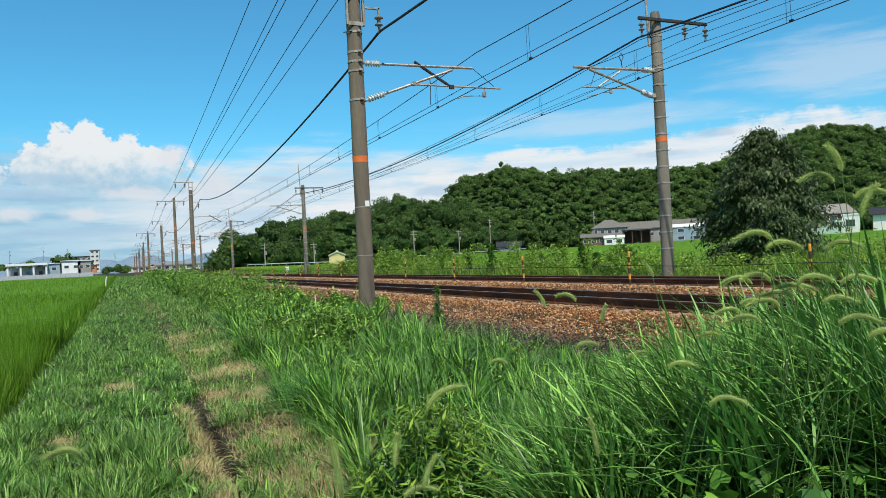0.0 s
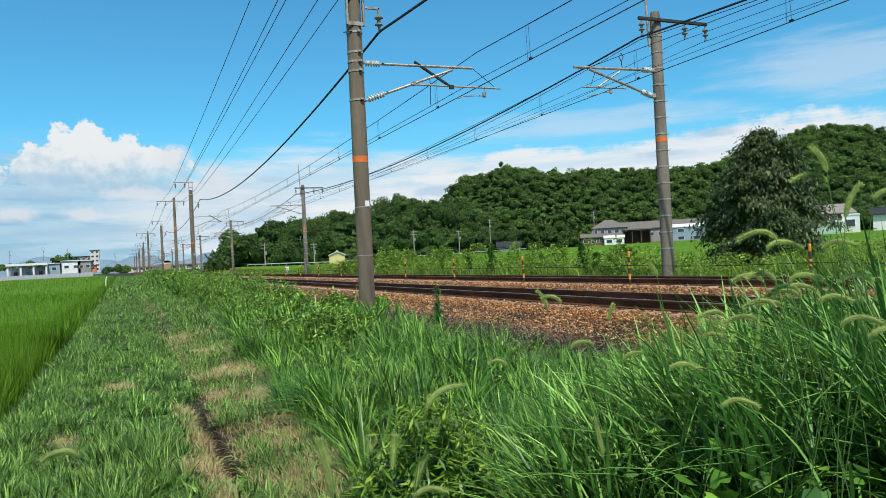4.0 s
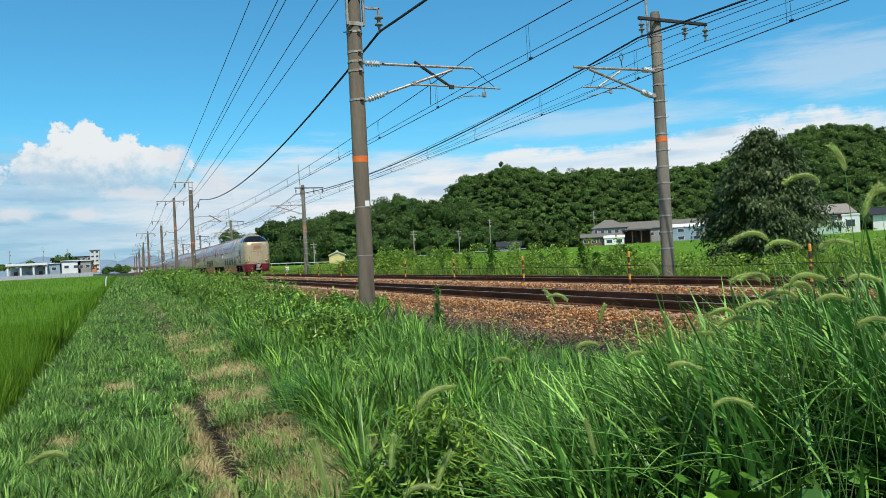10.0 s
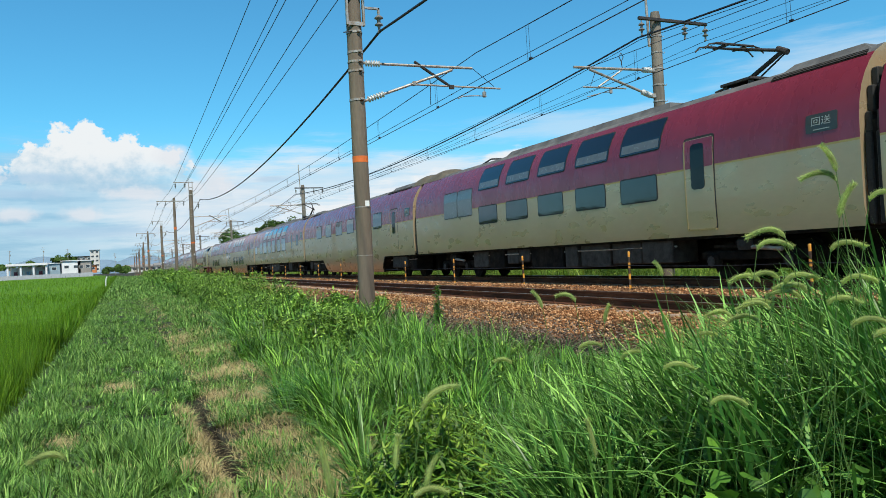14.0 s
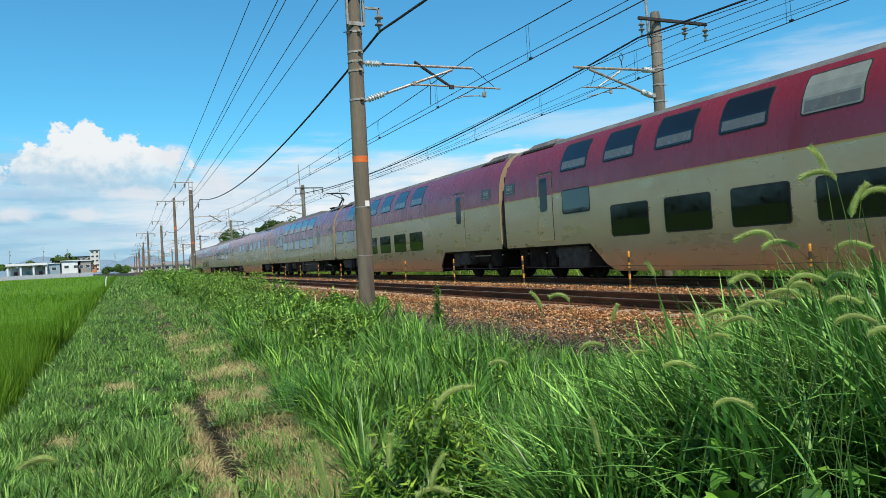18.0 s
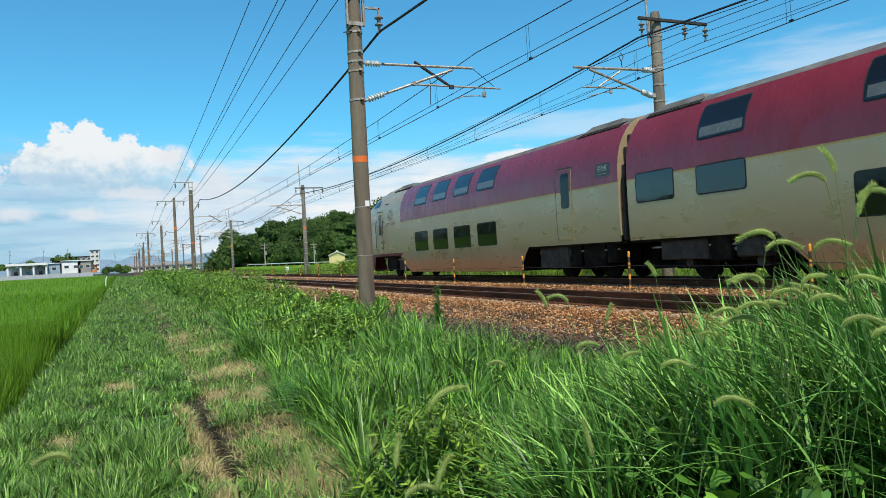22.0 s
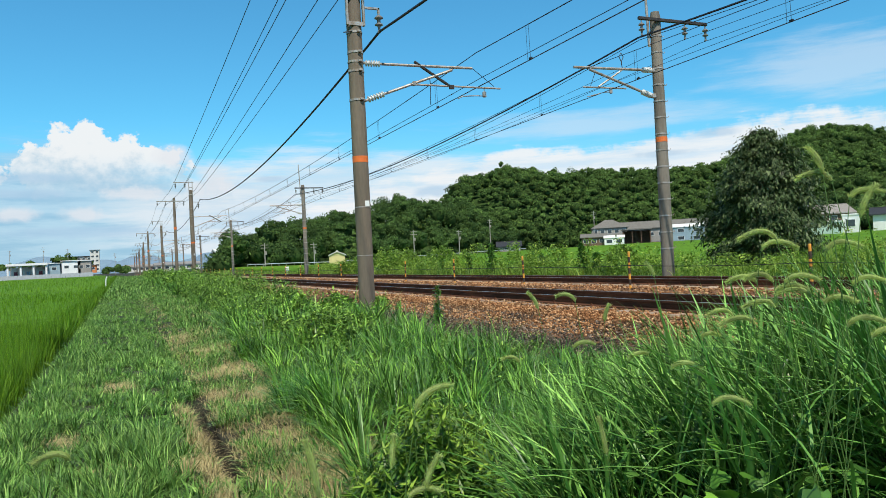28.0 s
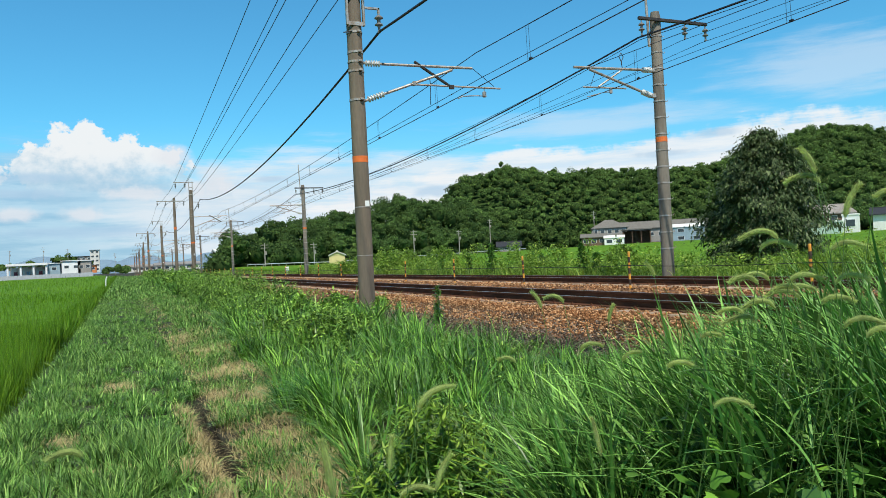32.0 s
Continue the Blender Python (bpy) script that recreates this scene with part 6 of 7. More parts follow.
house("farmhouse", "long weathered grey-roofed building under the hill", 168, 202, 29, 9, 4.4, 2.3, F - 2, GREYWALL, TILEGREY, win=9, z=2.7)
house("blue_barn", "blue-grey metal-clad barn with small windows", 149.6, 168, 8.6, 6, 4.3, 0.7, F - 4, BLUEWALL, WHITEWALL, win=2, storeys=2, door=False, over=0.25, z=1.7)
house("field_hut", "black-roofed hut with white shutters", 102.3, 189.1, 6.4, 5, 1.6, 1.3, F + 12, GREYWALL, TILEDARK, win=4, door=False)
house("yellow_hut", "small cream hut with a pale gable roof", 39.4, 144.7, 3.6, 3.1, 2.0, 0.7, 75, YELLOWWALL, PLASTER, win=0, door=False, over=0.25)
house("village_house", "two-storey dark boarded house with a silver roof", 116.6, 95.7, 7.0, 5.5, 3.8, 1.5, -24, BROWNWALL, GALV, win=3, storeys=2, z=1.3)
house("white_annex", "white flat-roofed annex with a small window", 112, 87, 2.4, 3, 2.9, 0.2, F - 18, WHITEWALL, WHITEPAINT, "flat", win=1, z=1.5, door=False, over=0.1)
house("green_annex", "pale green low annex of a village house", 108.2, 89.5, 6.2, 3, 1.9, 0.2, F - 18, MINTWALL, WHITEPAINT, "flat", win=0, z=1.5, door=False, over=0.1)
house("white_shed", "white shed with a dark roof", 122.8, 87, 6.5, 5, 2.6, 1.1, F - 16, WHITEWALL, TILEDARK, win=0, z=1.8)


def open_shed(x, y, z, w, d, h, rot):
    t = thing("open_shed", "dark open-fronted shed with a low metal roof", "shed", m=pose(x, y, z, 0, 0, rot))
    part("roof", Shape().box(0, 0, h + 0.25, w + 0.8, d + 0.8, 0.3, 0.04), TILEGREY, t)
    part("back_wall", Shape().box(0, d / 2, h / 2, w, 0.15, h), BROWNWALL, t)
    for sx in (-1, 1):
        part("side_wall", Shape().box(sx * w / 2, 0, h / 2, 0.15, d, h), BROWNWALL, t)
    for k in range(4):
        part("post", Shape().box(-w / 2 + 0.2 + k * (w - 0.4) / 3, -d / 2, h / 2, 0.16, 0.16, h), BROWNWALL, t)


open_shed(144.6, 185.2, 2.0, 8.2, 7, 4.0, F)


def canopy(x, y, z, w, d, h):
    t = thing("filling_station", "white filling station canopy on columns", "filling station", m=pose(x, y, z))
    part("roof", Shape().box(0, 0, h, w, d, 0.9, 0.05), WHITEWALL, t)
    for k in range(4):
        part("column", Shape().box(-w * 0.46 + k * w * 0.307, -d * 0.4, h / 2 - 0.3, 0.7, 0.7, h + 0.4, 0.04), WHITEWALL, t)
    part("kiosk", Shape().box(0, d * 0.45, h * 0.4, w * 0.9, 0.4, h * 0.8), WHITEWALL, t)
    for k in range(3):
        part("pump", Shape().box(-w * 0.3 + k * w * 0.3, 0, 0.9, 1.2, 0.8, 1.8, 0.1), BLUEWALL if k % 2 else SKIRTRED, t)


canopy(-35.5, 348, 1.6, 15, 9, 4.6)
house("shop", "white flat-roofed shop with a grey front", -19.5, 350, 7, 9, 5.4, 0.3, 0, WHITEWALL, WHITEWALL, "flat", win=2, z=1.6, door=False)
house("shop", "white flat-roofed shop with glazing", -26, 352, 4.5, 9, 4.6, 0.3, 0, BLUEWALL, WHITEWALL, "flat", win=1, z=1.6, door=False)
house("grey_shop", "grey-fronted shop with a flat white roof", -14.5, 350, 5, 9, 5.2, 0.3, 0, GREYWALL, WHITEWALL, "flat", win=2, z=1.6, door=False)
house("warehouse", "low building with an orange front", -14.5, 400, 6, 9, 3.4, 0.4, 0, ORANGEWALL, GREYWALL, "flat", win=2, z=2.0, door=False)
house("apartment_block", "narrow beige apartment tower with balconies", -15.0, 500, 5.0, 9, 13.0, 0.4, 0, PLASTER, GREYWALL, "flat", win=2, storeys=5, z=2.6, door=False)
house("apartment_block", "low grey apartment block", -24, 505, 14, 9, 9.5, 0.4, 0, GREYWALL, TILEDARK, "flat", win=5, storeys=3, z=2.6, door=False)
house("white_hall", "white factory hall beyond the trees", 40, 329, 8, 12, 7.0, 0.9, 0, WHITEWALL, WHITEWALL, win=1, z=1.0, door=False)
house("grey_hall", "row of low grey sheds beside the line", 22, 345, 18, 10, 2.4, 0.9, 0, PLASTER, GALV, win=6, z=1.0)
house("grey_hall", "low houses beyond the line", 8, 380, 14, 10, 2.2, 0.9, 0, PLASTER, GALV, win=5, z=1.2)
fence = thing("fence", "long pale grey panel fence at the field's end", "fence", kind="structure")
for k in range(56):
    x = -62 + 1.0 * k
    part("panel", Shape().box(x, 198, float(ground_z(-6, 198)) + 0.75, 0.97, 0.06, 1.1, 0.01), FENCEGREY, fence)
rail = thing("guard_rail", "pale roadside guard rail behind the rice field", "guard rail", kind="structure")
for k in range(56):
    a, b = [(23 + 1.55 * j, 152 + max(0.0, j - 14) * 0.95) for j in (k, k + 1)]
    za, zb = on_ground(*a) + 0.75, on_ground(*b) + 0.75
    part("beam", Shape().tube((*a, za), (*b, zb), 0.09, 0.09, 6), FENCEGREY, rail)
    part("rail_post", Shape().tube((*a, za - 0.9), (*a, za), 0.06, 0.06, 6), GREYWALL, rail)
marker = thing("paddy_stake", "slim white plastic stake at the paddy's corner", "stake", m=pose(-1.42, 73, float(ground_z(-1.42, 73))))
part("stake", Shape().path([(0, 0, -0.2), (0, 0, 0.8), (0.03, 0, 1.2), (0.12, 0, 1.42)], 0.05, 6), WHITEPAINT, marker)

# street poles along the village road
def street_pole(x, y, h, arms=2):
    t = thing("utility_pole", "grey concrete utility pole with short crossarms", "utility pole", "village utility poles", m=pose(x, y, on_ground(x, y)))
    part("pole", Shape().tube((0, 0, -0.5), (0, 0, h), 0.14, 0.09, 8), GREYWALL, t)
    for k in range(arms):
        part("crossarm", Shape().box(0, 0, h - 0.4 - 0.6 * k, 1.5, 0.1, 0.1, 0.01), GALV, t)
    part("transformer", Shape().turned([(0, 0.2), (1, 0.2)], (0.25, 0, h - 2.4), (0.25, 0, h - 1.7), 10), GALV, t)


for x, y, h in ((58, 150, 6.5), (77, 168, 6.5), (100, 196, 10), (134, 192, 11), (150, 180, 9.5), (38, 158, 5), (27, 155, 5)):
    street_pole(x, y, h)
for x, y, h in ((-52, 360, 13), (-44, 365, 12), (-31, 362, 13), (-22, 370, 12), (-3, 380, 10), (6, 360, 9), (12, 366, 9)):
    street_pole(x, y, h)

# far woods and hills on the horizon
rg = np.random.default_rng(3)
fx = np.concatenate((rg.uniform(-75, -42, 40), rg.uniform(-32, -22, 14), rg.uniform(-26, -14, 8), rg.uniform(-4.4, 1.2, 16), rg.uniform(-44, -36, 6)))
fy = np.concatenate((rg.uniform(410, 430, 40), rg.uniform(415, 425, 14), rg.uniform(440, 450, 8), rg.uniform(205, 222, 16), rg.uniform(418, 425, 6)))
fr = np.concatenate((rg.uniform(2.0, 3.6, 40), rg.uniform(2.6, 4.2, 14), rg.uniform(2, 3, 8), rg.uniform(0.7, 1.3, 16), rg.uniform(2.4, 3.4, 6)))
fz = np.concatenate((2.5 + rg.uniform(0, 2, 40), 3.5 + rg.uniform(0.5, 3.5, 14), 3 + rg.uniform(0, 2, 8), 0.5 + rg.uniform(0, 0.8, 16), 3 + rg.uniform(0, 3, 6)))
tagged(new("far_trees", raw_mesh("far_trees", *crowns(np.stack((fx, fy, fz + fr * 0.7), 1), fr, 160, 0.5, rg), WOODS)), "dark green trees behind the far buildings", "trees", kind="stuff")


def distant_ridge(name, x0, x1, y, z, amp, seed, label):
    r = np.random.default_rng(seed)
    xs = np.linspace(x0, x1, 80)
    t = (xs - x0) / (x1 - x0)
    h = amp * np.sin(np.pi * t) ** 0.5 * (0.62 + 0.24 * np.sin(t * 6 + seed) + 0.10 * np.sin(t * 13 + seed * 2) + 0.03 * np.sin(t * 37))
    s = Shape()
    s.grid([[(x, y + 120, -5) for x in xs], [(x, y + 40, z + hh) for x, hh in zip(xs, h)], [(x, y - 60, -5) for x in xs]])
    tagged(new(name, s.mesh(name, FARHILL)), label, "hill", kind="structure")


distant_ridge("distant_hills", 150, 700, 2600, 0, 105, 2, "blue distant hills in summer haze")
distant_ridge("distant_hills", -500, 130, 2900, 0, 82, 5, "low blue distant hills in summer haze")
distant_ridge("distant_hills", -60, 330, 2300, 0, 88, 8, "blue distant hills in summer haze")

# small white and blue trackside board
tb = thing("trackside_board", "small white and blue trackside board on a short post", "sign", m=pose(16.6, 82.0, on_ground(16.6, 82.0)))
part("board_post", Shape().tube((0, 0, -0.2), (0, 0, 1.0), 0.05, 0.05, 8), GALV, tb)
part("board", Shape().box(0, -0.06, 1.2, 0.42, 0.05, 0.36, 0.01), WHITEPAINT, tb)
part("board_stripe", Shape().box(0, -0.09, 0.94, 0.42, 0.05, 0.12, 0.01), BLUEWALL, tb)


def spire_weed(x, y, h, r_, seed, n=1500, leaf=(0.1, 0.2), label="dark green upright conical weed beyond the far track", group="upright weeds beyond the far track"):
    rs = np.random.default_rng(seed)
    w = thing("tall_weed", label, "weed", group, m=pose(x, y, on_ground(x, y)))
    part("stem", Shape().path([(0, 0, -0.1), (0.02, 0, h * 0.5), (0, 0.02, h)], [0.025, 0.018, 0.006], 6), BARK, w)
    t_ = rs.uniform(0.05, 1, n)
    a_, q_ = rs.uniform(0, 6.28, n), rs.uniform(0.1, 1, n) * r_ * (1.08 - t_)
    part("foliage", raw_mesh("foliage", *leaves(np.stack((np.cos(a_) * q_, np.sin(a_) * q_, t_ * h), 1), rs.uniform(*leaf, n), 0.4, rs, 0.35), LEAF), LEAF, w)


for k, (x, y, h, r_) in enumerate(((17.5, 34.3, 2.2, 0.55), (17.3, 36.6, 1.7, 0.4), (17.6, 26.2, 1.9, 0.6), (18.2, 30.5, 1.5, 0.45), (17.2, 24.6, 1.5, 0.45), (17.4, 40.5, 1.5, 0.4))):
    spire_weed(x, y, h, r_, 90 + k)

for k, (x, y, h, r_) in enumerate(((5.45, 13.0, 0.62, 0.13), (5.1, 12.2, 0.36, 0.16), (5.0, 27.0, 0.95, 0.24), (4.95, 13.8, 0.40, 0.2))):
    spire_weed(x, y, h, r_, 190 + k, 260, (0.05, 0.10), "narrow upright green weed at the ballast's edge", "upright weeds by the near track")

# bright bushes beyond the far track
for x, y, h, r_ in ((19.6, 56.0, 2.6, 2.0), (21.4, 57.5, 2.3, 1.8), (31.5, 73.5, 2.4, 1.9), (17.6, 49.5, 1.9, 1.4), (16.9, 57, 2.0, 1.6), (37.5, 50, 1.7, 1.3)):
    rb = np.random.default_rng(int(x * 10))
    b = thing("bush", "bright green leafy bush beyond the far track", "bush", "bushes beyond the far track", m=pose(x, y, on_ground(x, y)))
    for k in range(5):
        part("branch", Shape().path([(0, 0, -0.1), (0.3 * math.cos(k * 1.3), 0.3 * math.sin(k * 1.3), h * 0.4), (r_ * 0.6 * math.cos(k * 1.3), r_ * 0.6 * math.sin(k * 1.3), h * 0.75)], [0.04, 0.03, 0.01], 5), BARK, b)
    n = 2200
    a_, q_ = rb.uniform(0, 6.28, n), np.sqrt(rb.uniform(0, 1, n))
    zz_ = h * (1 - 0.6 * q_ ** 2) * rb.uniform(0.25, 1.0, n) ** 0.5 + 0.15 * np.sin(a_ * 3)
    part("foliage", raw_mesh("foliage", *leaves(np.stack((np.cos(a_) * q_ * r_, np.sin(a_) * q_ * r_, zz_), 1), rb.uniform(0.14, 0.3, n), 0.5, rb), YELLOWLEAF if k else LEAF), YELLOWLEAF, b)

# ---- grasses and weeds ----
vg = np.random.default_rng(17)


def field_of(n, x0, x1, y0, y1, power=1.0):
    x = vg.uniform(x0, x1, n)
    y = y0 + (y1 - y0) * vg.uniform(0, 1, n) ** power
    return x, y


def blade_patch(n, x0, x1, y0, y1, h0, h1, w0, w1, lean=0.35, curl=0.35, power=1.0, segs=3, lift=0.0, thin=None, wind=None):
    x, y = field_of(n, x0, x1, y0, y1, power)
    if thin is not None:
        k = vg.uniform(0, 1, n) < thin(x, y)
        x, y = x[k], y[k]
    m = len(x)
    pos = np.stack((x, y, ground_z(x, y) + lift - 0.02), 1)
    az = vg.uniform(0, 2 * np.pi, m) if wind is None else vg.normal(wind, 1.1, m)
    return blades(pos, vg.uniform(h0, h1, m), vg.uniform(w0, w1, m), az, np.abs(vg.normal(0, lean, m)), vg.uniform(0.0, curl * 2, m), segs)


def stuff(name, chunks, mat, label, category):
    tagged(new(name, raw_mesh(name, *merge(*chunks), mat)), label, category, kind="stuff")


stuff("rice_plants", [blade_patch(50000, -4.5, -1.44, 7, 24, 0.5, 0.84, 0.005, 0.010, 0.16, 0.16, 1.5, 2),
                      blade_patch(26000, -12, -1.40, 18, 60, 0.5, 0.85, 0.012, 0.022, 0.16, 0.14, 1.4, 2),
                      blade_patch(26000, -45, -1.35, 45, 170, 0.5, 0.85, 0.03, 0.06, 0.16, 0.12, 1.3, 2), blade_patch(5000, -5, -1.34, -12, 7, 0.5, 0.82, 0.008, 0.014, 0.16, 0.16, 1.0, 2), blade_patch(18000, -1.8, -1.30, 18, 190, 0.45, 0.85, 0.018, 0.04, 0.2, 0.14, 1.7, 2)], RICE, "upright bright green rice plants at the paddy's edge", "rice")


def tufts(n, per, x0, x1, y0, y1, spread, h0, h1, w0, w1, power=1.4, segs=3, thin=None, curl=0.5):
    """Tufts: blades that fan out from one root."""
    x, y = field_of(n, x0, x1, y0, y1, power)
    if thin is not None:
        k = vg.uniform(0, 1, n) < thin(x, y)
        x, y = x[k], y[k]
    m = len(x)
    hh = np.repeat(vg.uniform(h0, h1, m), per)
    x, y = np.repeat(x, per), np.repeat(y, per)
    az = vg.uniform(0, 2 * np.pi, m * per)
    rr = spread * vg.uniform(0, 1, m * per)
    px, py = x + np.cos(az) * rr, y + np.sin(az) * rr
    return blades(np.stack((px, py, ground_z(px, py) - 0.02), 1), hh * vg.uniform(0.6, 1.1, m * per), vg.uniform(w0, w1, m * per), az + vg.normal(0, 0.5, m * per), 0.08 + np.abs(vg.normal(0, 0.30, m * per)),
                  vg.uniform(0.05, curl * 1.5, m * per), segs)


no_ditch = lambda x, y: np.where((x > 0.58) & (x < 0.84) & (y > 5.8) & (y < 9.4), 0.05, 1.0)
# worn and dried-out spots: x, y, radius
BARE = [(-0.55, 7.4, 0.18), (-0.2, 6.05, 0.16), (0.33, 5.9, 0.14), (1.4, 11.0, 0.42), (1.68, 11.3, 0.28), (1.42, 8.6, 0.3), (1.32, 6.9, 0.28), (1.32, 5.2, 0.32), (1.05, 9.3, 0.16), (-0.1, 10.5, 0.25), (1.25, 14.0, 0.35), (1.45, 18.0, 0.5)]


def bareness(x, y):
    """1 on a worn spot, 0 away from it, with ragged rims."""
    out = np.zeros_like(x)
    for bx_, by_, br_ in BARE:
        out = np.maximum(out, np.clip(1.7 - np.hypot(x - bx_, (y - by_) * 0.7) / br_ + 0.5 * wobble(x * 3, y * 3, 3.0), 0, 1))
    return out


bank_line = lambda y: np.interp(y, [3, 5, 6, 7.3, 9, 13, 24, 47, 80], [1.40, 1.40, 1.50, 1.42, 1.60, 1.86, 2.5, 3.0, 3.2])
verge = lambda x, y: np.where((x > 0.84) & (x < bank_line(y)), np.clip(0.72 + 0.5 * wobble(x, y, 1.6), 0.2, 1), 1.0)
patchy = lambda x, y: np.clip(0.75 + 0.8 * wobble(x, y, 4.1), 0.1, 1) * no_ditch(x, y) * verge(x, y) * (1 - 0.72 * bareness(x, y)) * np.where((x > 0.44) & (x < 0.64) & (y < 9), 0.15, 1)
lush = lambda x, y: np.clip(wobble(x, y, 2.2) * 1.3 + 0.35, 0.03, 1) * (1 - bareness(x, y)) * no_ditch(x, y)
stuff("path_grass", [tufts(3700, 20, -1.06, 1.6, 4.0, 15, 0.06, 0.09, 0.22, 0.007, 0.014, 1.5, 2, patchy, 0.8), tufts(2600, 9, 1.3, 3.1, 15, 62, 0.08, 0.12, 0.30, 0.010, 0.018, 1.3, 2), tufts(5600, 11, -1.1, 1.8, 13, 48, 0.06, 0.08, 0.20, 0.006, 0.012, 1.4, 2, verge),
                     blade_patch(12000, -1.6, 2.5, 45, 150, 0.15, 0.35, 0.03, 0.06, 0.5, 0.4, 1.3, 2), blade_patch(9000, -7, 6, 140, 230, 0.2, 0.55, 0.06, 0.12, 0.4, 0.4, 1.0, 2),
                     tufts(5200, 8, -1.3, 2.2, -12, 4.2, 0.06, 0.08, 0.20, 0.012, 0.022, 1.0, 2), blade_patch(22000, -1.3, 1.6, 4.0, 16, 0.05, 0.13, 0.004, 0.007, 0.35, 0.3, 1.5, 2, thin=patchy)],
      SHORT, "short trodden grass on a field path", "grass")
stuff("path_tufts", [tufts(520, 26, -1.1, 0.5, 4.0, 22, 0.05, 0.16, 0.34, 0.006, 0.011, 1.4, 3, lush, 0.35), tufts(60, 40, -0.25, 0.25, 5.0, 7.0, 0.06, 0.22, 0.36, 0.005, 0.010, 1.0, 3, None, 0.4),
                     tufts(800, 18, -1.08, -0.72, 4.4, 36, 0.05, 0.14, 0.32, 0.006, 0.012, 1.4, 3), tufts(420, 16, 0.9, 1.7, 4.6, 16, 0.04, 0.12, 0.26, 0.004, 0.008, 1.3, 3, lambda x, y: 1 - bareness(x, y))], SHORT,
      "green grass tufts on a field path", "grass")


def straw_spots(per):
    out = []
    for bx_, by_, br_ in BARE:
        n = int(per * br_ * br_ * 10)
        x, y = bx_ + vg.normal(0, br_ * 0.62, n), by_ + vg.normal(0, br_ * 0.95, n)
        out.append(blades(np.stack((x, y, ground_z(x, y) + 0.005), 1), vg.uniform(0.06, 0.17, n), vg.uniform(0.004, 0.009, n), vg.normal(1.2, 1.1, n), vg.uniform(0.95, 1.45, n), vg.uniform(0, 0.25, n), 2))
    return merge(*out)


stuff("dry_grass", [straw_spots(1000), blade_patch(46000, 0.80, 1.85, 4.2, 18, 0.06, 0.17, 0.004, 0.008, 0.75, 0.5, 1.4, 2, thin=lambda x, y: np.clip(0.5 + 0.5 * wobble(x, y, 2.0), 0.15, 1)),
                    blade_patch(9000, 0.45, 0.63, 4.4, 9.0, 0.06, 0.16, 0.004, 0.008, 1.2, 0.3, 1.2, 2, thin=lambda x, y: np.clip(0.75 + 0.6 * wobble(x, y, 3.7), 0.3, 1)), blade_patch(20000, 0.8, 2.9, 12, 50, 0.06, 0.2, 0.008, 0.014, 1.0, 0.5, 1.2, 2, thin=lambda x, y: np.clip(0.35 + wobble(x, y, 1.4), 0.02, 1))], STRAW, "dry straw-coloured grass along a ditch", "grass")


def tussocks(n, per, x0, x1, y0, y1, h0, h1, w0, w1, thin=None, spread=0.07, curl=0.55, power=1.2, segs=4, bow=0.0):
    """Dense tussocks: fine blades that rise together, fan out and arch over, combed to one side by the wind."""
    x, y = field_of(n, x0, x1, y0, y1, power)
    if thin is not None:
        k = vg.uniform(0, 1, n) < thin(x, y)
        x, y = x[k], y[k]
    m = len(x)
    hh = np.repeat(vg.uniform(h0, h1, m), per)
    comb = np.repeat(vg.normal(2.6, 1.0, m), per)
    x, y = np.repeat(x, per), np.repeat(y, per)
    k = m * per
    own = vg.uniform(0, 2 * np.pi, k)
    dx, dy = np.cos(own) + bow * np.cos(comb), np.sin(own) + bow * np.sin(comb)
    rr = spread * np.sqrt(vg.uniform(0, 1, k))
    px_, py_ = x + np.cos(own) * rr, y + np.sin(own) * rr
    return blades(np.stack((px_, py_, ground_z(px_, py_) - 0.02), 1), hh * vg.uniform(0.45, 1.15, k), vg.uniform(w0, w1, k), np.arctan2(dy, dx), 0.08 + np.abs(vg.normal(0, 0.28, k)),
                  vg.uniform(0.05, curl * 2, k) ** 1.3, segs)


bank_edge = lambda x, y: np.where(x > bank_line(y) + 0.16 * wobble(x, y, 1.9), 1.0, 0.0)
edge_low = lambda x, y: bank_edge(x, y) * np.clip((4.9 - x) * 1.4 + 0.3 * wobble(x, y, 3.0), 0, 1)
tall_spots = lambda x, y: edge_low(x, y) * np.clip(0.45 + 0.9 * wobble(x, y, 1.5), 0.05, 1)
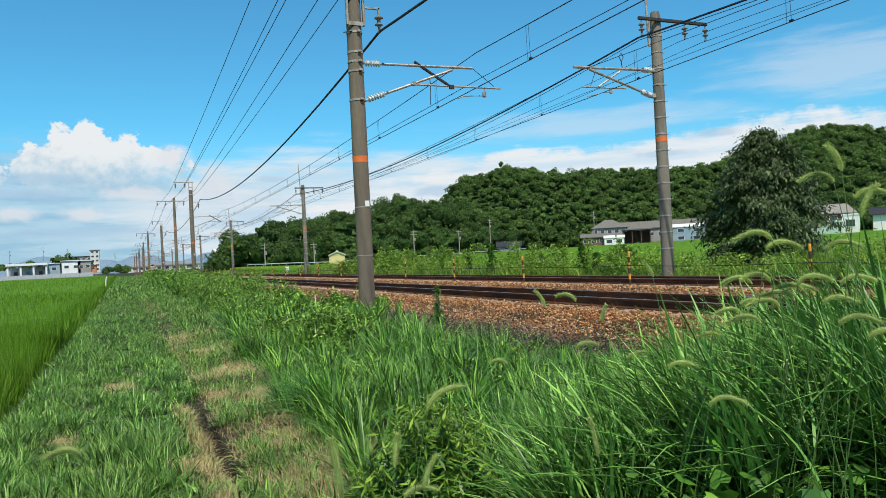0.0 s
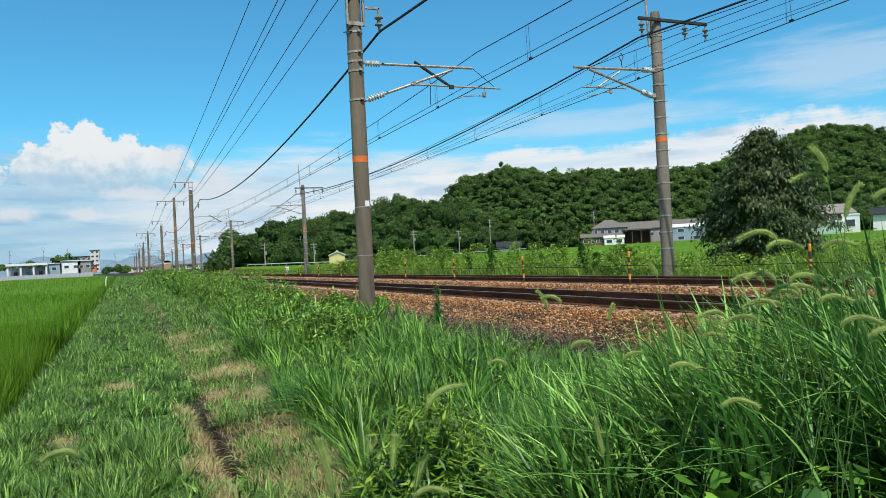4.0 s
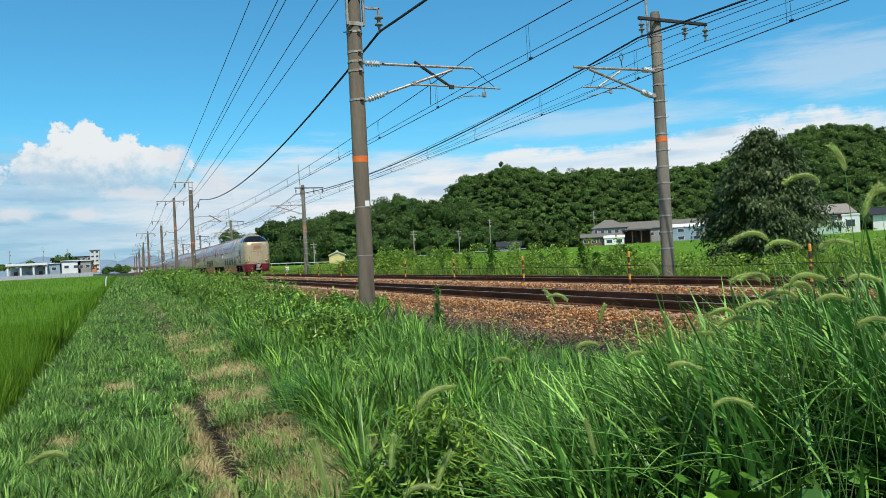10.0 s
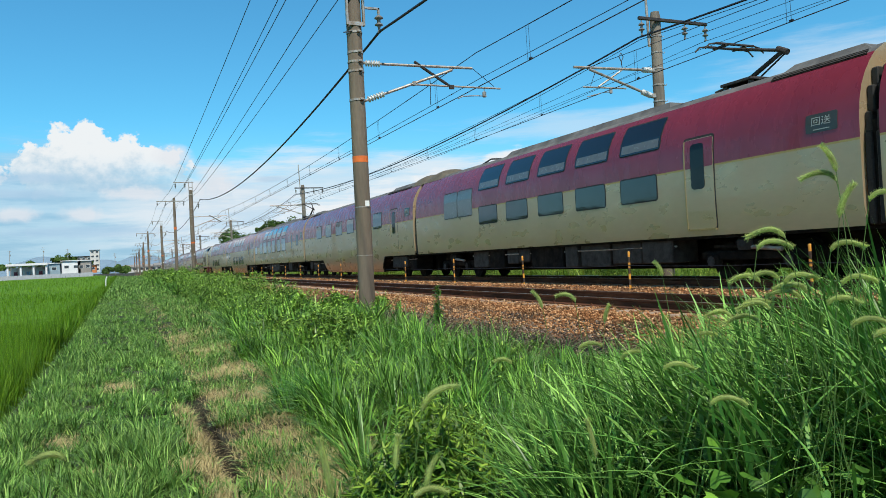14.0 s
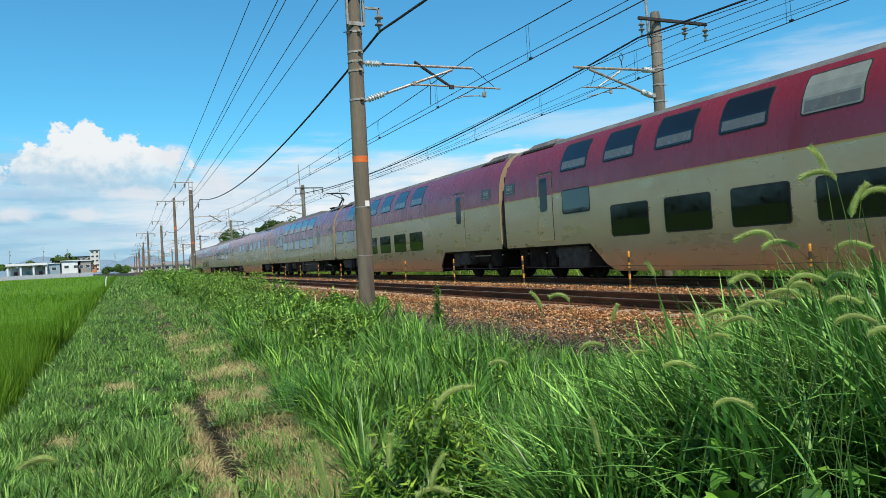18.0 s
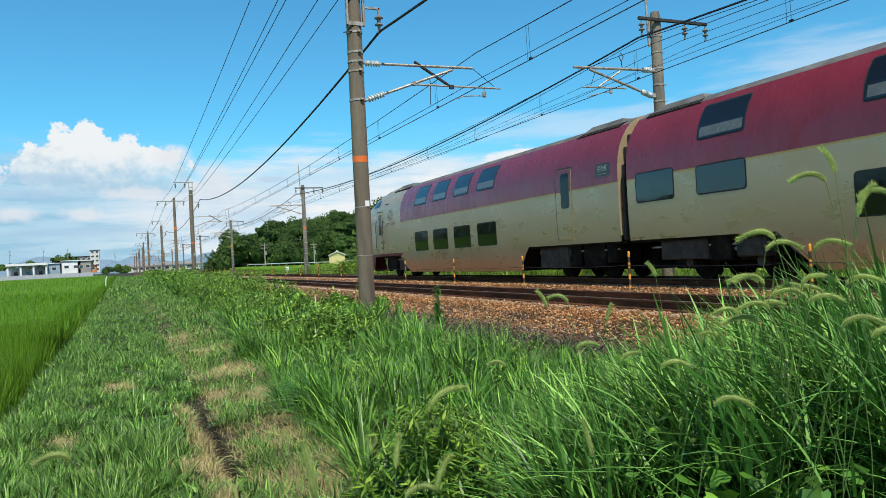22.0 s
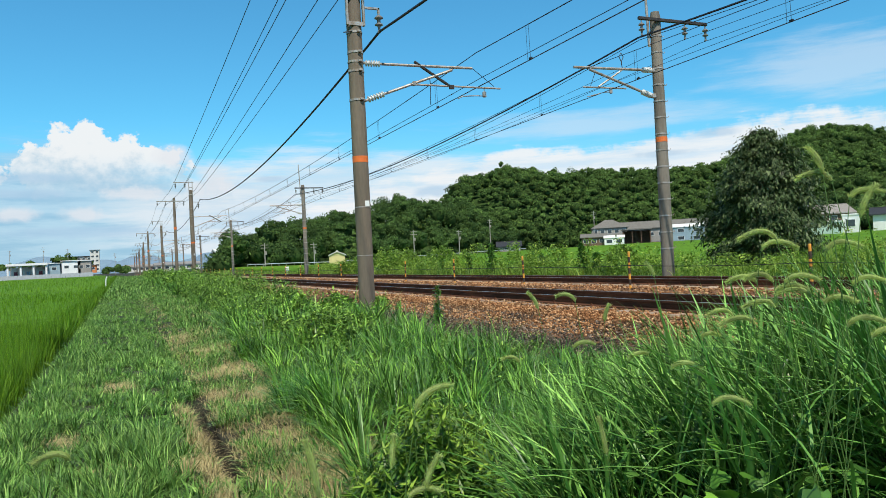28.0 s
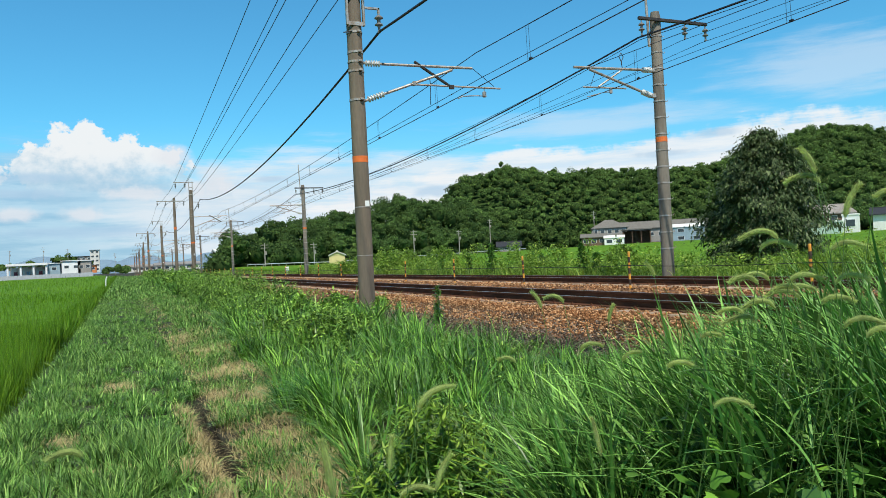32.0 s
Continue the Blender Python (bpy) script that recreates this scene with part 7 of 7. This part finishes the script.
stuff("bank_grass", [tussocks(760, 24, 1.4, 4.9, 4.4, 16, 0.22, 0.46, 0.008, 0.016, edge_low, 0.08, 0.5), tussocks(560, 36, 1.4, 4.3, 4.6, 14, 0.36, 0.66, 0.010, 0.020, tall_spots, 0.08, 0.5, bow=0.6),
                     tufts(1300, 12, 3.4, 5.3, 5.0, 18, 0.04, 0.08, 0.22, 0.005, 0.010, 1.1, 2, edge_low), tussocks(240, 14, 1.8, 4.8, -12, 1.4, 0.3, 0.6, 0.013, 0.024, None, 0.1, 0.5, 1.0, 3),
                     tussocks(260, 16, 3.0, 4.8, 0.5, 4.6, 0.3, 0.6, 0.010, 0.018, None, 0.1, 0.5, 1.0, 3), blade_patch(12000, 1.2, 5.0, 4.5, 16, 0.10, 0.26, 0.004, 0.008, 0.5, 0.4, 1.2, 2, thin=edge_low),
                     tussocks(800, 22, 1.7, 4.8, 13, 45, 0.35, 0.8, 0.018, 0.032, tall_spots, 0.14, 0.5, 1.3, 3, 0.5), tufts(1500, 12, 1.6, 4.8, 13, 45, 0.10, 0.2, 0.4, 0.013, 0.024, 1.3, 2, edge_low),
                     blade_patch(8000, 2.6, 5.0, 42, 150, 0.5, 1.1, 0.04, 0.08, 0.3, 0.4, 1.3, 2)], GRASS, "rough green grass on the railway bank", "grass")
stuff("toe_weeds", [tufts(520, 9, 4.3, 6.2, 5.0, 20, 0.03, 0.05, 0.16, 0.004, 0.009, 1.2, 2, lambda x, y: np.clip(1.6 - (x - 4.4) * 1.1 + 0.8 * wobble(x, y, 3.3), 0, 1)),
                    tufts(160, 8, 6.4, 7.4, 6, 22, 0.03, 0.04, 0.10, 0.004, 0.008, 1.2, 2, lambda x, y: np.clip(wobble(x, y, 2.0), 0, 1))], SHORT, "sparse low weeds on the ballast's edge", "weeds")
stuff("far_side_weeds", [blade_patch(17000, 15.9, 20.5, 6, 24, 0.6, 1.05, 0.014, 0.028, 0.3, 0.4, 1.1, 3), blade_patch(17000, 15.9, 20.5, 22, 75, 0.7, 1.25, 0.022, 0.045, 0.3, 0.4, 1.2, 3),
                         blade_patch(9000, 15.9, 20, 70, 190, 0.25, 0.55, 0.05, 0.1, 0.3, 0.4, 1.3, 2), blade_patch(9000, 18, 24, 6, 17, 1.1, 1.8, 0.02, 0.04, 0.3, 0.4, 1.0, 3),
                         blade_patch(9000, 22, 60, 14, 60, 0.45, 0.7, 0.04, 0.08, 0.2, 0.3, 1.0, 2)], WEED,
      "tall weeds beyond the far track", "weeds")


def stand_height(az, r):
    """The stand of tall grass: higher towards the track, falling away from the tripod."""
    return np.clip(1.485 - r * np.interp(np.degrees(az), [20, 26, 30, 34, 40, 44, 50, 56], [0.25, 0.230, 0.202, 0.172, 0.138, 0.106, 0.070, 0.042]), 0.35, 1.42)


def tillers(n, per, az0, az1, r0, r1, k0, k1, w0, w1):
    """Stems that carry long arching blades from several heights, mostly bowed the way the wind goes."""
    az = np.radians(vg.uniform(az0, az1, n))
    r = np.sqrt(vg.uniform(r0 * r0, r1 * r1, n))
    x, y = r * np.sin(az), r * np.cos(az)
    z = ground_z(x, y)
    top = stand_height(az, r) * vg.uniform(k0, k1, n) * (1 + 0.10 * wobble(x, y, 4.0))
    bowed = np.interp(np.degrees(az), [28, 42, 50], [0.62, 0.72, 0.8])
    turn = np.where(vg.uniform(0, 1, n) < bowed, vg.normal(2.5, 0.55, n), vg.normal(-0.5, 1.0, n))
    tilt = np.abs(vg.normal(0.12, 0.09, n))
    stems = blades(np.stack((x, y, z - 0.02), 1), top * 0.78, np.full(n, 0.005), turn, tilt, np.full(n, 0.05), 3)
    out = [stems]
    for j in range(per):
        f = (0.12 + 0.62 * j / max(1, per - 1)) * vg.uniform(0.8, 1.2, n)
        rise = top * 0.74 * f
        bx_, by_ = x + np.cos(turn) * np.sin(tilt) * rise, y + np.sin(turn) * np.sin(tilt) * rise
        side = turn + vg.normal(0, 0.4, n) + (np.pi if j % 2 else 0.0) * (vg.uniform(0, 1, n) < 0.2)
        length = np.maximum(0.20, (top - rise * np.cos(tilt)) * vg.uniform(0.85, 1.25, n))
        out.append(keeled(np.stack((bx_, by_, z + rise * np.cos(tilt)), 1), length, vg.uniform(w0, w1, n), side, 0.07 + np.abs(vg.normal(0, 0.13, n)), vg.uniform(0.05, 0.85, n) ** 1.5 * (0.35 + bowed), 7))
    return merge(*out)


tall_grass = []
for k in range(12):
    a0 = 29.4 + 2.5 * k
    parts_ = [tillers(20, 5, a0 + 2.0, a0 + 4.75, 2.7, 3.4, 0.74, 1.0, 0.011, 0.021), tillers(56, 5, a0, a0 + 2.75, 3.3, 5.4, 0.72, 1.02, 0.014, 0.026), tillers(40, 4, a0, a0 + 2.75, 2.8, 4.6, 0.35, 0.7, 0.011, 0.021)]
    v_, q_, t_ = merge(*parts_)
    foot = Vector((3.4 * math.sin(radians(a0 + 1.4)), 3.4 * math.cos(radians(a0 + 1.4)), -0.7))
    ob = new("tall_grass", raw_mesh("tall_grass", v_ - np.array(foot), q_, t_, REED))
    ob.matrix_basis = Matrix.Translation(foot)
    tagged(ob, "stand of tall green grass with long arching blades", "grass", "tall grass on the bank", "stuff")
    tall_grass.append(ob)
stuff("grass_undergrowth", [tussocks(420, 22, 2.0, 4.6, 2.2, 5.4, 0.25, 0.55, 0.007, 0.013, lambda x, y: np.where((np.degrees(np.arctan2(x, y)) > 27) & (np.hypot(x, y) > 2.6), 1.0, 0.0), 0.12, 0.5, 1.0, 3)], REED, "dense lower blades under the tall grass", "grass")


def weeds(n, x0, x1, y0, y1, h0, h1, r0, r1, leaf, per, thin=None):
    x, y = field_of(n, x0, x1, y0, y1, 1.2)
    if thin is not None:
        k = vg.uniform(0, 1, n) < thin(x, y)
        x, y = x[k], y[k]
    m = len(x)
    h, r = vg.uniform(h0, h1, m), vg.uniform(r0, r1, m)
    z = ground_z(x, y)
    a = vg.uniform(0, 2 * np.pi, (m, per))
    t = vg.uniform(0.1, 1, (m, per)) ** 0.6
    rr = r[:, None] * (1.05 - 0.6 * t) * vg.uniform(0.2, 1, (m, per))
    pos = np.stack((x[:, None] + np.cos(a) * rr, y[:, None] + np.sin(a) * rr, z[:, None] + h[:, None] * t), -1).reshape(-1, 3)
    return leaves(pos, leaf * vg.uniform(0.6, 1.3, m * per), 0.55, vg, 0.34)


lumpy = lambda x, y: bank_edge(x, y) * np.clip(0.45 + 0.9 * wobble(x, y, 1.3), 0.03, 1)


def mound(cx, cy, n, rx, ry, h, leaf, per, reach=0.16):
    """Leafy shoots crowded into a rounded mound."""
    a, q = vg.uniform(0, 2 * np.pi, n), np.sqrt(vg.uniform(0, 1, n))
    x, y = cx + np.cos(a) * q * rx, cy + np.sin(a) * q * ry
    tall = h * (1 - 0.55 * q ** 2) * vg.uniform(0.8, 1.12, n)
    t = vg.uniform(0.25, 1, (n, per)) ** 0.7
    b = vg.uniform(0, 2 * np.pi, (n, per))
    rr = reach * (1.1 - 0.7 * t) * vg.uniform(0.1, 1, (n, per))
    pos = np.stack((x[:, None] + np.cos(b) * rr, y[:, None] + np.sin(b) * rr, ground_z(x, y)[:, None] + tall[:, None] * t), -1).reshape(-1, 3)
    return leaves(pos, leaf * vg.uniform(0.6, 1.25, n * per), 0.5, vg, 0.36)


stuff("leafy_weeds", [weeds(150, 1.9, 4.5, 6.5, 14, 0.15, 0.40, 0.10, 0.24, 0.055, 60, lumpy), weeds(200, 2.2, 4.6, 13, 30, 0.25, 0.6, 0.2, 0.4, 0.075, 90, lumpy),
                      mound(3.05, 12.2, 130, 0.75, 1.3, 0.62, 0.085, 46), mound(2.55, 13.8, 90, 0.5, 0.9, 0.55, 0.085, 46), mound(3.7, 13.4, 70, 0.5, 0.8, 0.45, 0.08, 40)], HEDGE, "leafy green weeds on the railway bank", "weeds")
stuff("mast_vine", [mound(4.35, 16.2, 60, 0.45, 0.7, 0.62, 0.13, 26), mound(3.75, 17.6, 60, 0.5, 0.9, 0.62, 0.13, 26), mound(5.28, 16.1, 22, 0.2, 0.4, 0.42, 0.11, 26), mound(4.0, 20.0, 50, 0.5, 1.2, 0.8, 0.13, 26)], HEDGE,
      "dark broad-leaved vines heaped round the mast's foot", "vine")
stuff("bank_hedge", [weeds(240, 2.5, 4.7, 18, 40, 0.35, 0.9, 0.25, 0.5, 0.07, 150, lumpy), weeds(280, 2.9, 4.8, 26, 62, 0.5, 1.2, 0.35, 0.7, 0.11, 130), weeds(170, 2.9, 5.0, 50, 130, 0.8, 1.6, 0.5, 1.0, 0.24, 100)], HEDGE,
      "dark leafy scrub along the railway bank", "scrub")
stuff("far_leafy_weeds", [weeds(240, 16.0, 20.5, 6, 24, 0.7, 1.3, 0.3, 0.6, 0.14, 80), weeds(420, 16.0, 20.5, 22, 75, 0.9, 1.55, 0.35, 0.7, 0.16, 90), weeds(160, 16, 21, 45, 80, 0.8, 1.35, 0.5, 0.9, 0.22, 80), weeds(90, 18, 24, 7, 17, 1.2, 1.9, 0.4, 0.7, 0.14, 110), weeds(60, 16.5, 21, 24, 60, 1.6, 2.3, 0.25, 0.45, 0.18, 130)], WEED, "leafy weeds and vines beyond the far track", "weeds")


# ---- foxtail grasses: stem, drooping seed head, a leaf or two ----
def foxtail(px_az, elev, dist, head, droop, side, seed):
    """A foxtail whose head is seen at an azimuth and elevation (degrees) from the tripod; side: +1 droops to the right."""
    r = random.Random(seed)
    a = radians(px_az)
    hx_, hy_ = dist * math.sin(a), dist * math.cos(a)
    hz_ = EYE[2] + dist * math.tan(radians(elev))
    right = Vector((math.cos(a), -math.sin(a), 0))
    lean = r.uniform(0.10, 0.25) * side * min(1.0, droop + 0.1)
    bx, by = hx_ - right.x * lean, hy_ - right.y * lean + r.uniform(-0.05, 0.05)
    gz = float(ground_z(bx, by))
    t = thing("foxtail_grass", "green foxtail grass with a bristly drooping seed head", "grass plant", "foxtail grasses on the bank", m=pose(bx, by, gz))
    top = Vector((hx_ - bx, hy_ - by, hz_ - gz))
    stem = [Vector((0, 0, -0.05)), top * 0.5 + Vector((0, 0, 0.03)) - right * side * 0.03, top * 0.85 + Vector((0, 0, 0.012)) - right * side * 0.012, top]
    part("stem", Shape().path(stem, [0.0018, 0.0016, 0.0013, 0.0011], 5), STEM, t)
    d0 = (stem[3] - stem[2]).normalized()
    pts, p, d = [top], top.copy(), d0.copy()
    n = 10
    for k in range(n):
        d = (d + right * side * droop * 0.16 + Vector((0, 0, -droop * 0.17))).normalized()
        p = p + d * head / n
        pts.append(p.copy())
    rad = [0.003] + [0.0075 * math.sin(math.pi * (0.12 + 0.80 * k / n)) ** 0.6 for k in range(1, n)] + [0.002]
    hd = part("seed_head", Shape().path(pts, rad, 8), SEED, t, "bristly green seed head", True)
    br = np.random.default_rng(seed)
    m = 760
    ti = br.uniform(0.2, n - 0.3, m)
    i0 = ti.astype(int)
    P = np.array([tuple(q_) for q_ in pts])
    base = P[i0] + (P[np.minimum(i0 + 1, n)] - P[i0]) * (ti - i0)[:, None]
    tang = P[np.minimum(i0 + 1, n)] - P[i0]
    tang /= np.linalg.norm(tang, axis=1)[:, None]
    rnd = br.normal(0, 1, (m, 3))
    rnd -= (rnd * tang).sum(1)[:, None] * tang
    rnd /= np.linalg.norm(rnd, axis=1)[:, None]
    tip = base + rnd * 0.0140 + tang * 0.010
    wv = np.cross(rnd, tang) * 0.0010
    V = np.stack((base - wv, base + wv, tip), 1).reshape(-1, 3)
    part("bristles", raw_mesh("bristles", V, [], (np.arange(m) * 3)[:, None] + np.array([[0, 1, 2]]), SEED), SEED, hd)
    for k in range(2):
        f = 0.35 + 0.3 * k
        q0 = top * f
        az = r.uniform(0, 6.28)
        v, qd, tr_ = blades(np.array([tuple(q0)]), np.array([0.28]), np.array([0.009]), np.array([az]), np.array([0.5]), np.array([0.5]), 5)
        part("leaf", raw_mesh("leaf", v, qd, tr_, REED), REED, t)
    return t


FOXTAILS = [
    (21.5, -11.6, 1.8, 0.12, 0.7, 1), (13.6, -17.3, 1.6, 0.13, 0.06, -1), (18.66, -15.6, 2.0, 0.09, 0.02, 1), (21.28, -17.2, 1.9, 0.10, 0.25, 1), (34.37, -15.2, 2.5, 0.13, 0.05, -1), (42.7, -11.72, 2.3, 0.12, 1.2, 1), (47.35, 0.04, 2.3, 0.12, 1.3, -1), (46.65, -0.72, 2.5, 0.12, 1.3, 1), (50.9, 3.82, 2.4, 0.11, 1.2, -1), (51.2, 4.45, 2.4, 0.09, 0.3, -1), (46.29, -2.91, 2.6, 0.11, 1.3, -1), (48.93, -4.17, 2.6, 0.12, 1.2, -1), (45.76, -5.89, 2.5, 0.12, 1.3, -1), (39.62, -9.07, 2.5, 0.11, 1.2, 1), (33.11, -7.51, 2.9, 0.1, 1.0, 1), (32.87, -3.89, 3.2, 0.1, 1.0, -1)]
FOXTAILS += [
    (30.94, -4.24, 3.3, 0.09, 0.3, -1), (35.52, -5.47, 3.3, 0.08, 0.2, 1), (39.17, -2.24, 3.2, 0.07, 0.3, -1), (-3.8, -12.4, 2.0, 0.09, 1.2, -1), (52.13, 1.3, 2.3, 0.1, 0.3, 1), (50.49, -0.91, 2.5, 0.11, 1.2, 1), (51.6, -6.12, 2.3, 0.12, 1.2, 1), (47.7, -3.74, 2.7, 0.11, 1.2, 1), (19.63, -17.72, 1.9, 0.1, 1.0, 1), (53.01, 2.38, 2.4, 0.1, 1.2, 1), (44.48, -5.27, 2.8, 0.1, 1.3, -1), (36.4, -8.41, 2.9, 0.09, 0.8, 1), (28.15, -8.4, 3.0, 0.08, 1.0, -1), (53.05, -6.86, 2.2, 0.11, 1.2, 1), (42.1, -6.85, 3.0, 0.08, 1.0, 1)]
FOXTAILS += [(46.84, -2.93, 2.5, 0.10, 1.2, -1), (48.34, -3.17, 2.4, 0.11, 1.2, 1), (49.03, -3.58, 2.6, 0.09, 1.3, -1), (47.29, -4.72, 2.5, 0.11, 1.3, -1),
    (51.27, -3.25, 2.5, 0.11, 1.2, 1), (45.64, -4.69, 2.7, 0.09, 1.1, 1), (50.14, -4.58, 2.4, 0.10, 1.2, 1)]
fox = [foxtail(*row, 40 + k) for k, row in enumerate(FOXTAILS)]


# ---- shrub, vines and a flowering weed near the tripod ----
def shrub(x, y, h, radius, stems, seed):
    r = np.random.default_rng(seed)
    t = thing("goldenrod_shrub", "bushy weed with whorls of narrow yellow-green leaves", "shrub", m=pose(x, y, float(ground_z(x, y))))
    lp, ls, tp, ts = [], [], [], []
    for k in range(stems):
        a, q_ = r.uniform(0, 6.28), radius * math.sqrt(r.uniform(0, 1))
        top = np.array((math.cos(a) * q_, math.sin(a) * q_, h * (1 - 0.35 * (q_ / radius) ** 2) * r.uniform(0.8, 1.05)))
        part("stem", Shape().path([(top[0] * 0.3, top[1] * 0.3, -0.05), (top[0] * 0.8, top[1] * 0.8, top[2] * 0.5), tuple(top)], [0.004, 0.003, 0.002], 4), STEM, t)
        for j in range(105):
            f = r.uniform(0.35, 1.0)
            pos = np.array((top[0] * (0.3 + 0.7 * f), top[1] * (0.3 + 0.7 * f), top[2] * f))
            (tp if f > 0.86 else lp).append(pos)
            (ts if f > 0.86 else ls).append(r.uniform(0.06, 0.10))
    part("leaves", raw_mesh("leaves", *leaves(np.array(lp), np.array(ls), 0.55, r, 0.18), LEAF), LEAF, t)
    part("young_leaves", raw_mesh("young_leaves", *leaves(np.array(tp), np.array(ts) * 0.85, 0.35, r, 0.19), YELLOWLEAF), YELLOWLEAF, t, "yellowish young leaves")
    return t


shrub(1.18, 3.02, 0.88, 0.34, 84, 71)
shrub(1.50, 3.55, 0.80, 0.26, 40, 72)
shrub(0.98, 3.30, 0.52, 0.18, 18, 73)
shrub(1.72, 4.3, 0.62, 0.25, 26, 74)
shrub(1.75, 12.2, 0.5, 0.3, 20, 75)

def vine_leaves(n):
    """Heart-shaped leaves, each a fan round its middle, hung through the grass."""
    az, rad_ = np.radians(vg.uniform(36, 58, n)), vg.uniform(2.0, 3.2, n)
    x, y = rad_ * np.sin(az), rad_ * np.cos(az)
    pos = np.stack((x, y, ground_z(x, y) + vg.uniform(0.1, 0.8, n)), 1)
    outline = np.array([(0, 0.05), (0.34, -0.10), (0.52, 0.22), (0.34, 0.66), (0, 1.0), (-0.34, 0.66), (-0.52, 0.22), (-0.34, -0.10)])
    a, tilt = vg.uniform(0, 6.28, n), vg.normal(-0.5, 0.4, n)
    fwd = np.stack((np.cos(a) * np.cos(tilt), np.sin(a) * np.cos(tilt), np.sin(tilt)), 1)
    side = np.stack((-np.sin(a), np.cos(a), vg.normal(0, 0.25, n)), 1)
    up = np.cross(fwd, side)
    size = vg.uniform(0.035, 0.075, n)
    rim = pos[:, None] + (side[:, None] * outline[None, :, :1] + fwd[:, None] * outline[None, :, 1:] - up[:, None] * (np.abs(outline[None, :, :1]) * 0.3)) * size[:, None, None]
    mid = (pos + fwd * 0.4 * size[:, None])[:, None]
    verts = np.concatenate((mid, rim), 1).reshape(-1, 3)
    tri = np.array([(0, 1 + k, 1 + (k + 1) % 8) for k in range(8)])
    return verts, np.zeros((0, 4), int), ((np.arange(n) * 9)[:, None, None] + tri[None]).reshape(-1, 3)


stuff("vine_leaves", [vine_leaves(420)], LEAF, "broad vine leaves climbing through the tall grass", "vine")


def flower_weed(x, y, h, seed):
    r = random.Random(seed)
    t = thing("flowering_weed", "thin branching weed with small cream-white flowers", "flower", m=pose(x, y, float(ground_z(x, y))))
    part("stem", Shape().path([(0, 0, -0.05), (0.02, 0, h * 0.5), (-0.01, 0.01, h)], [0.003, 0.0025, 0.0015], 5), STEM, t)
    for k in range(16):
        z = h * r.uniform(0.72, 1.0)
        a = r.uniform(0, 6.28)
        tip = (math.cos(a) * 0.06 * (1.2 - z / h), math.sin(a) * 0.06 * (1.2 - z / h), z + 0.02)
        b = part("branch", Shape().path([(0, 0, z - 0.03), tip], 0.001, 4), STEM, t)
        part("flower", Shape().turned([(0, 0.001), (0.5, 0.004), (1, 0.0025)], tip, (tip[0], tip[1], tip[2] + 0.012), 6), PETAL, b)
    return t


flower_weed(2.14, 1.96, 1.0, 5)
flower_weed(2.28, 1.95, 0.94, 6)


def motions():
    """The train runs past at an even speed; foxtails and tall grass sway."""
    times = [0.0, 0.1] + [float(k) for k in range(1, 32)] + [31.9, 32.0]
    drift = {12.0: 0.45, 14.0: 0.1, 17.0: -0.16, 18.0: -1.75, 19.0: -0.65, 20.0: -0.37, 21.0: -0.42, 22.0: -0.64, 23.0: 0.3}
    for ob, rel in train:
        walk(ob, [(t, pose(TRACK2, COUPLING_Y + rel - SPEED * (t - COUPLING_T) + drift.get(t, 0.0), 0)) for t in times])
    for k, ob in enumerate(tall_grass):
        home = ob.matrix_basis.copy()
        walk(ob, [(0.8 * i, home @ pose(0, 0, 0, 0.35 * math.sin(1.0 * i + 0.5 * k), 0.55 * math.sin(0.82 * i + 0.6 * k) + 0.3 * math.sin(0.31 * i + 0.4 * k), 0)) for i in range(41)])
    # the wind rocks the foxtails about their roots
    for k, ob in enumerate(fox):
        home = ob.matrix_basis.copy()
        f1, f2, ph = 1.1 + 0.13 * (k % 5), 0.37 + 0.05 * (k % 7), 1.7 * k
        rows = []
        for i in range(41):
            t = 0.8 * i
            a = 0.9 * math.sin(f1 * t + ph) + 0.9 * math.sin(f2 * t + ph * 0.6)
            b = 0.7 * math.sin(f1 * 0.8 * t + ph * 1.3)
            rows.append((t, home @ pose(0, 0, 0, b, a, 0)))
        walk(ob, rows)


motions()
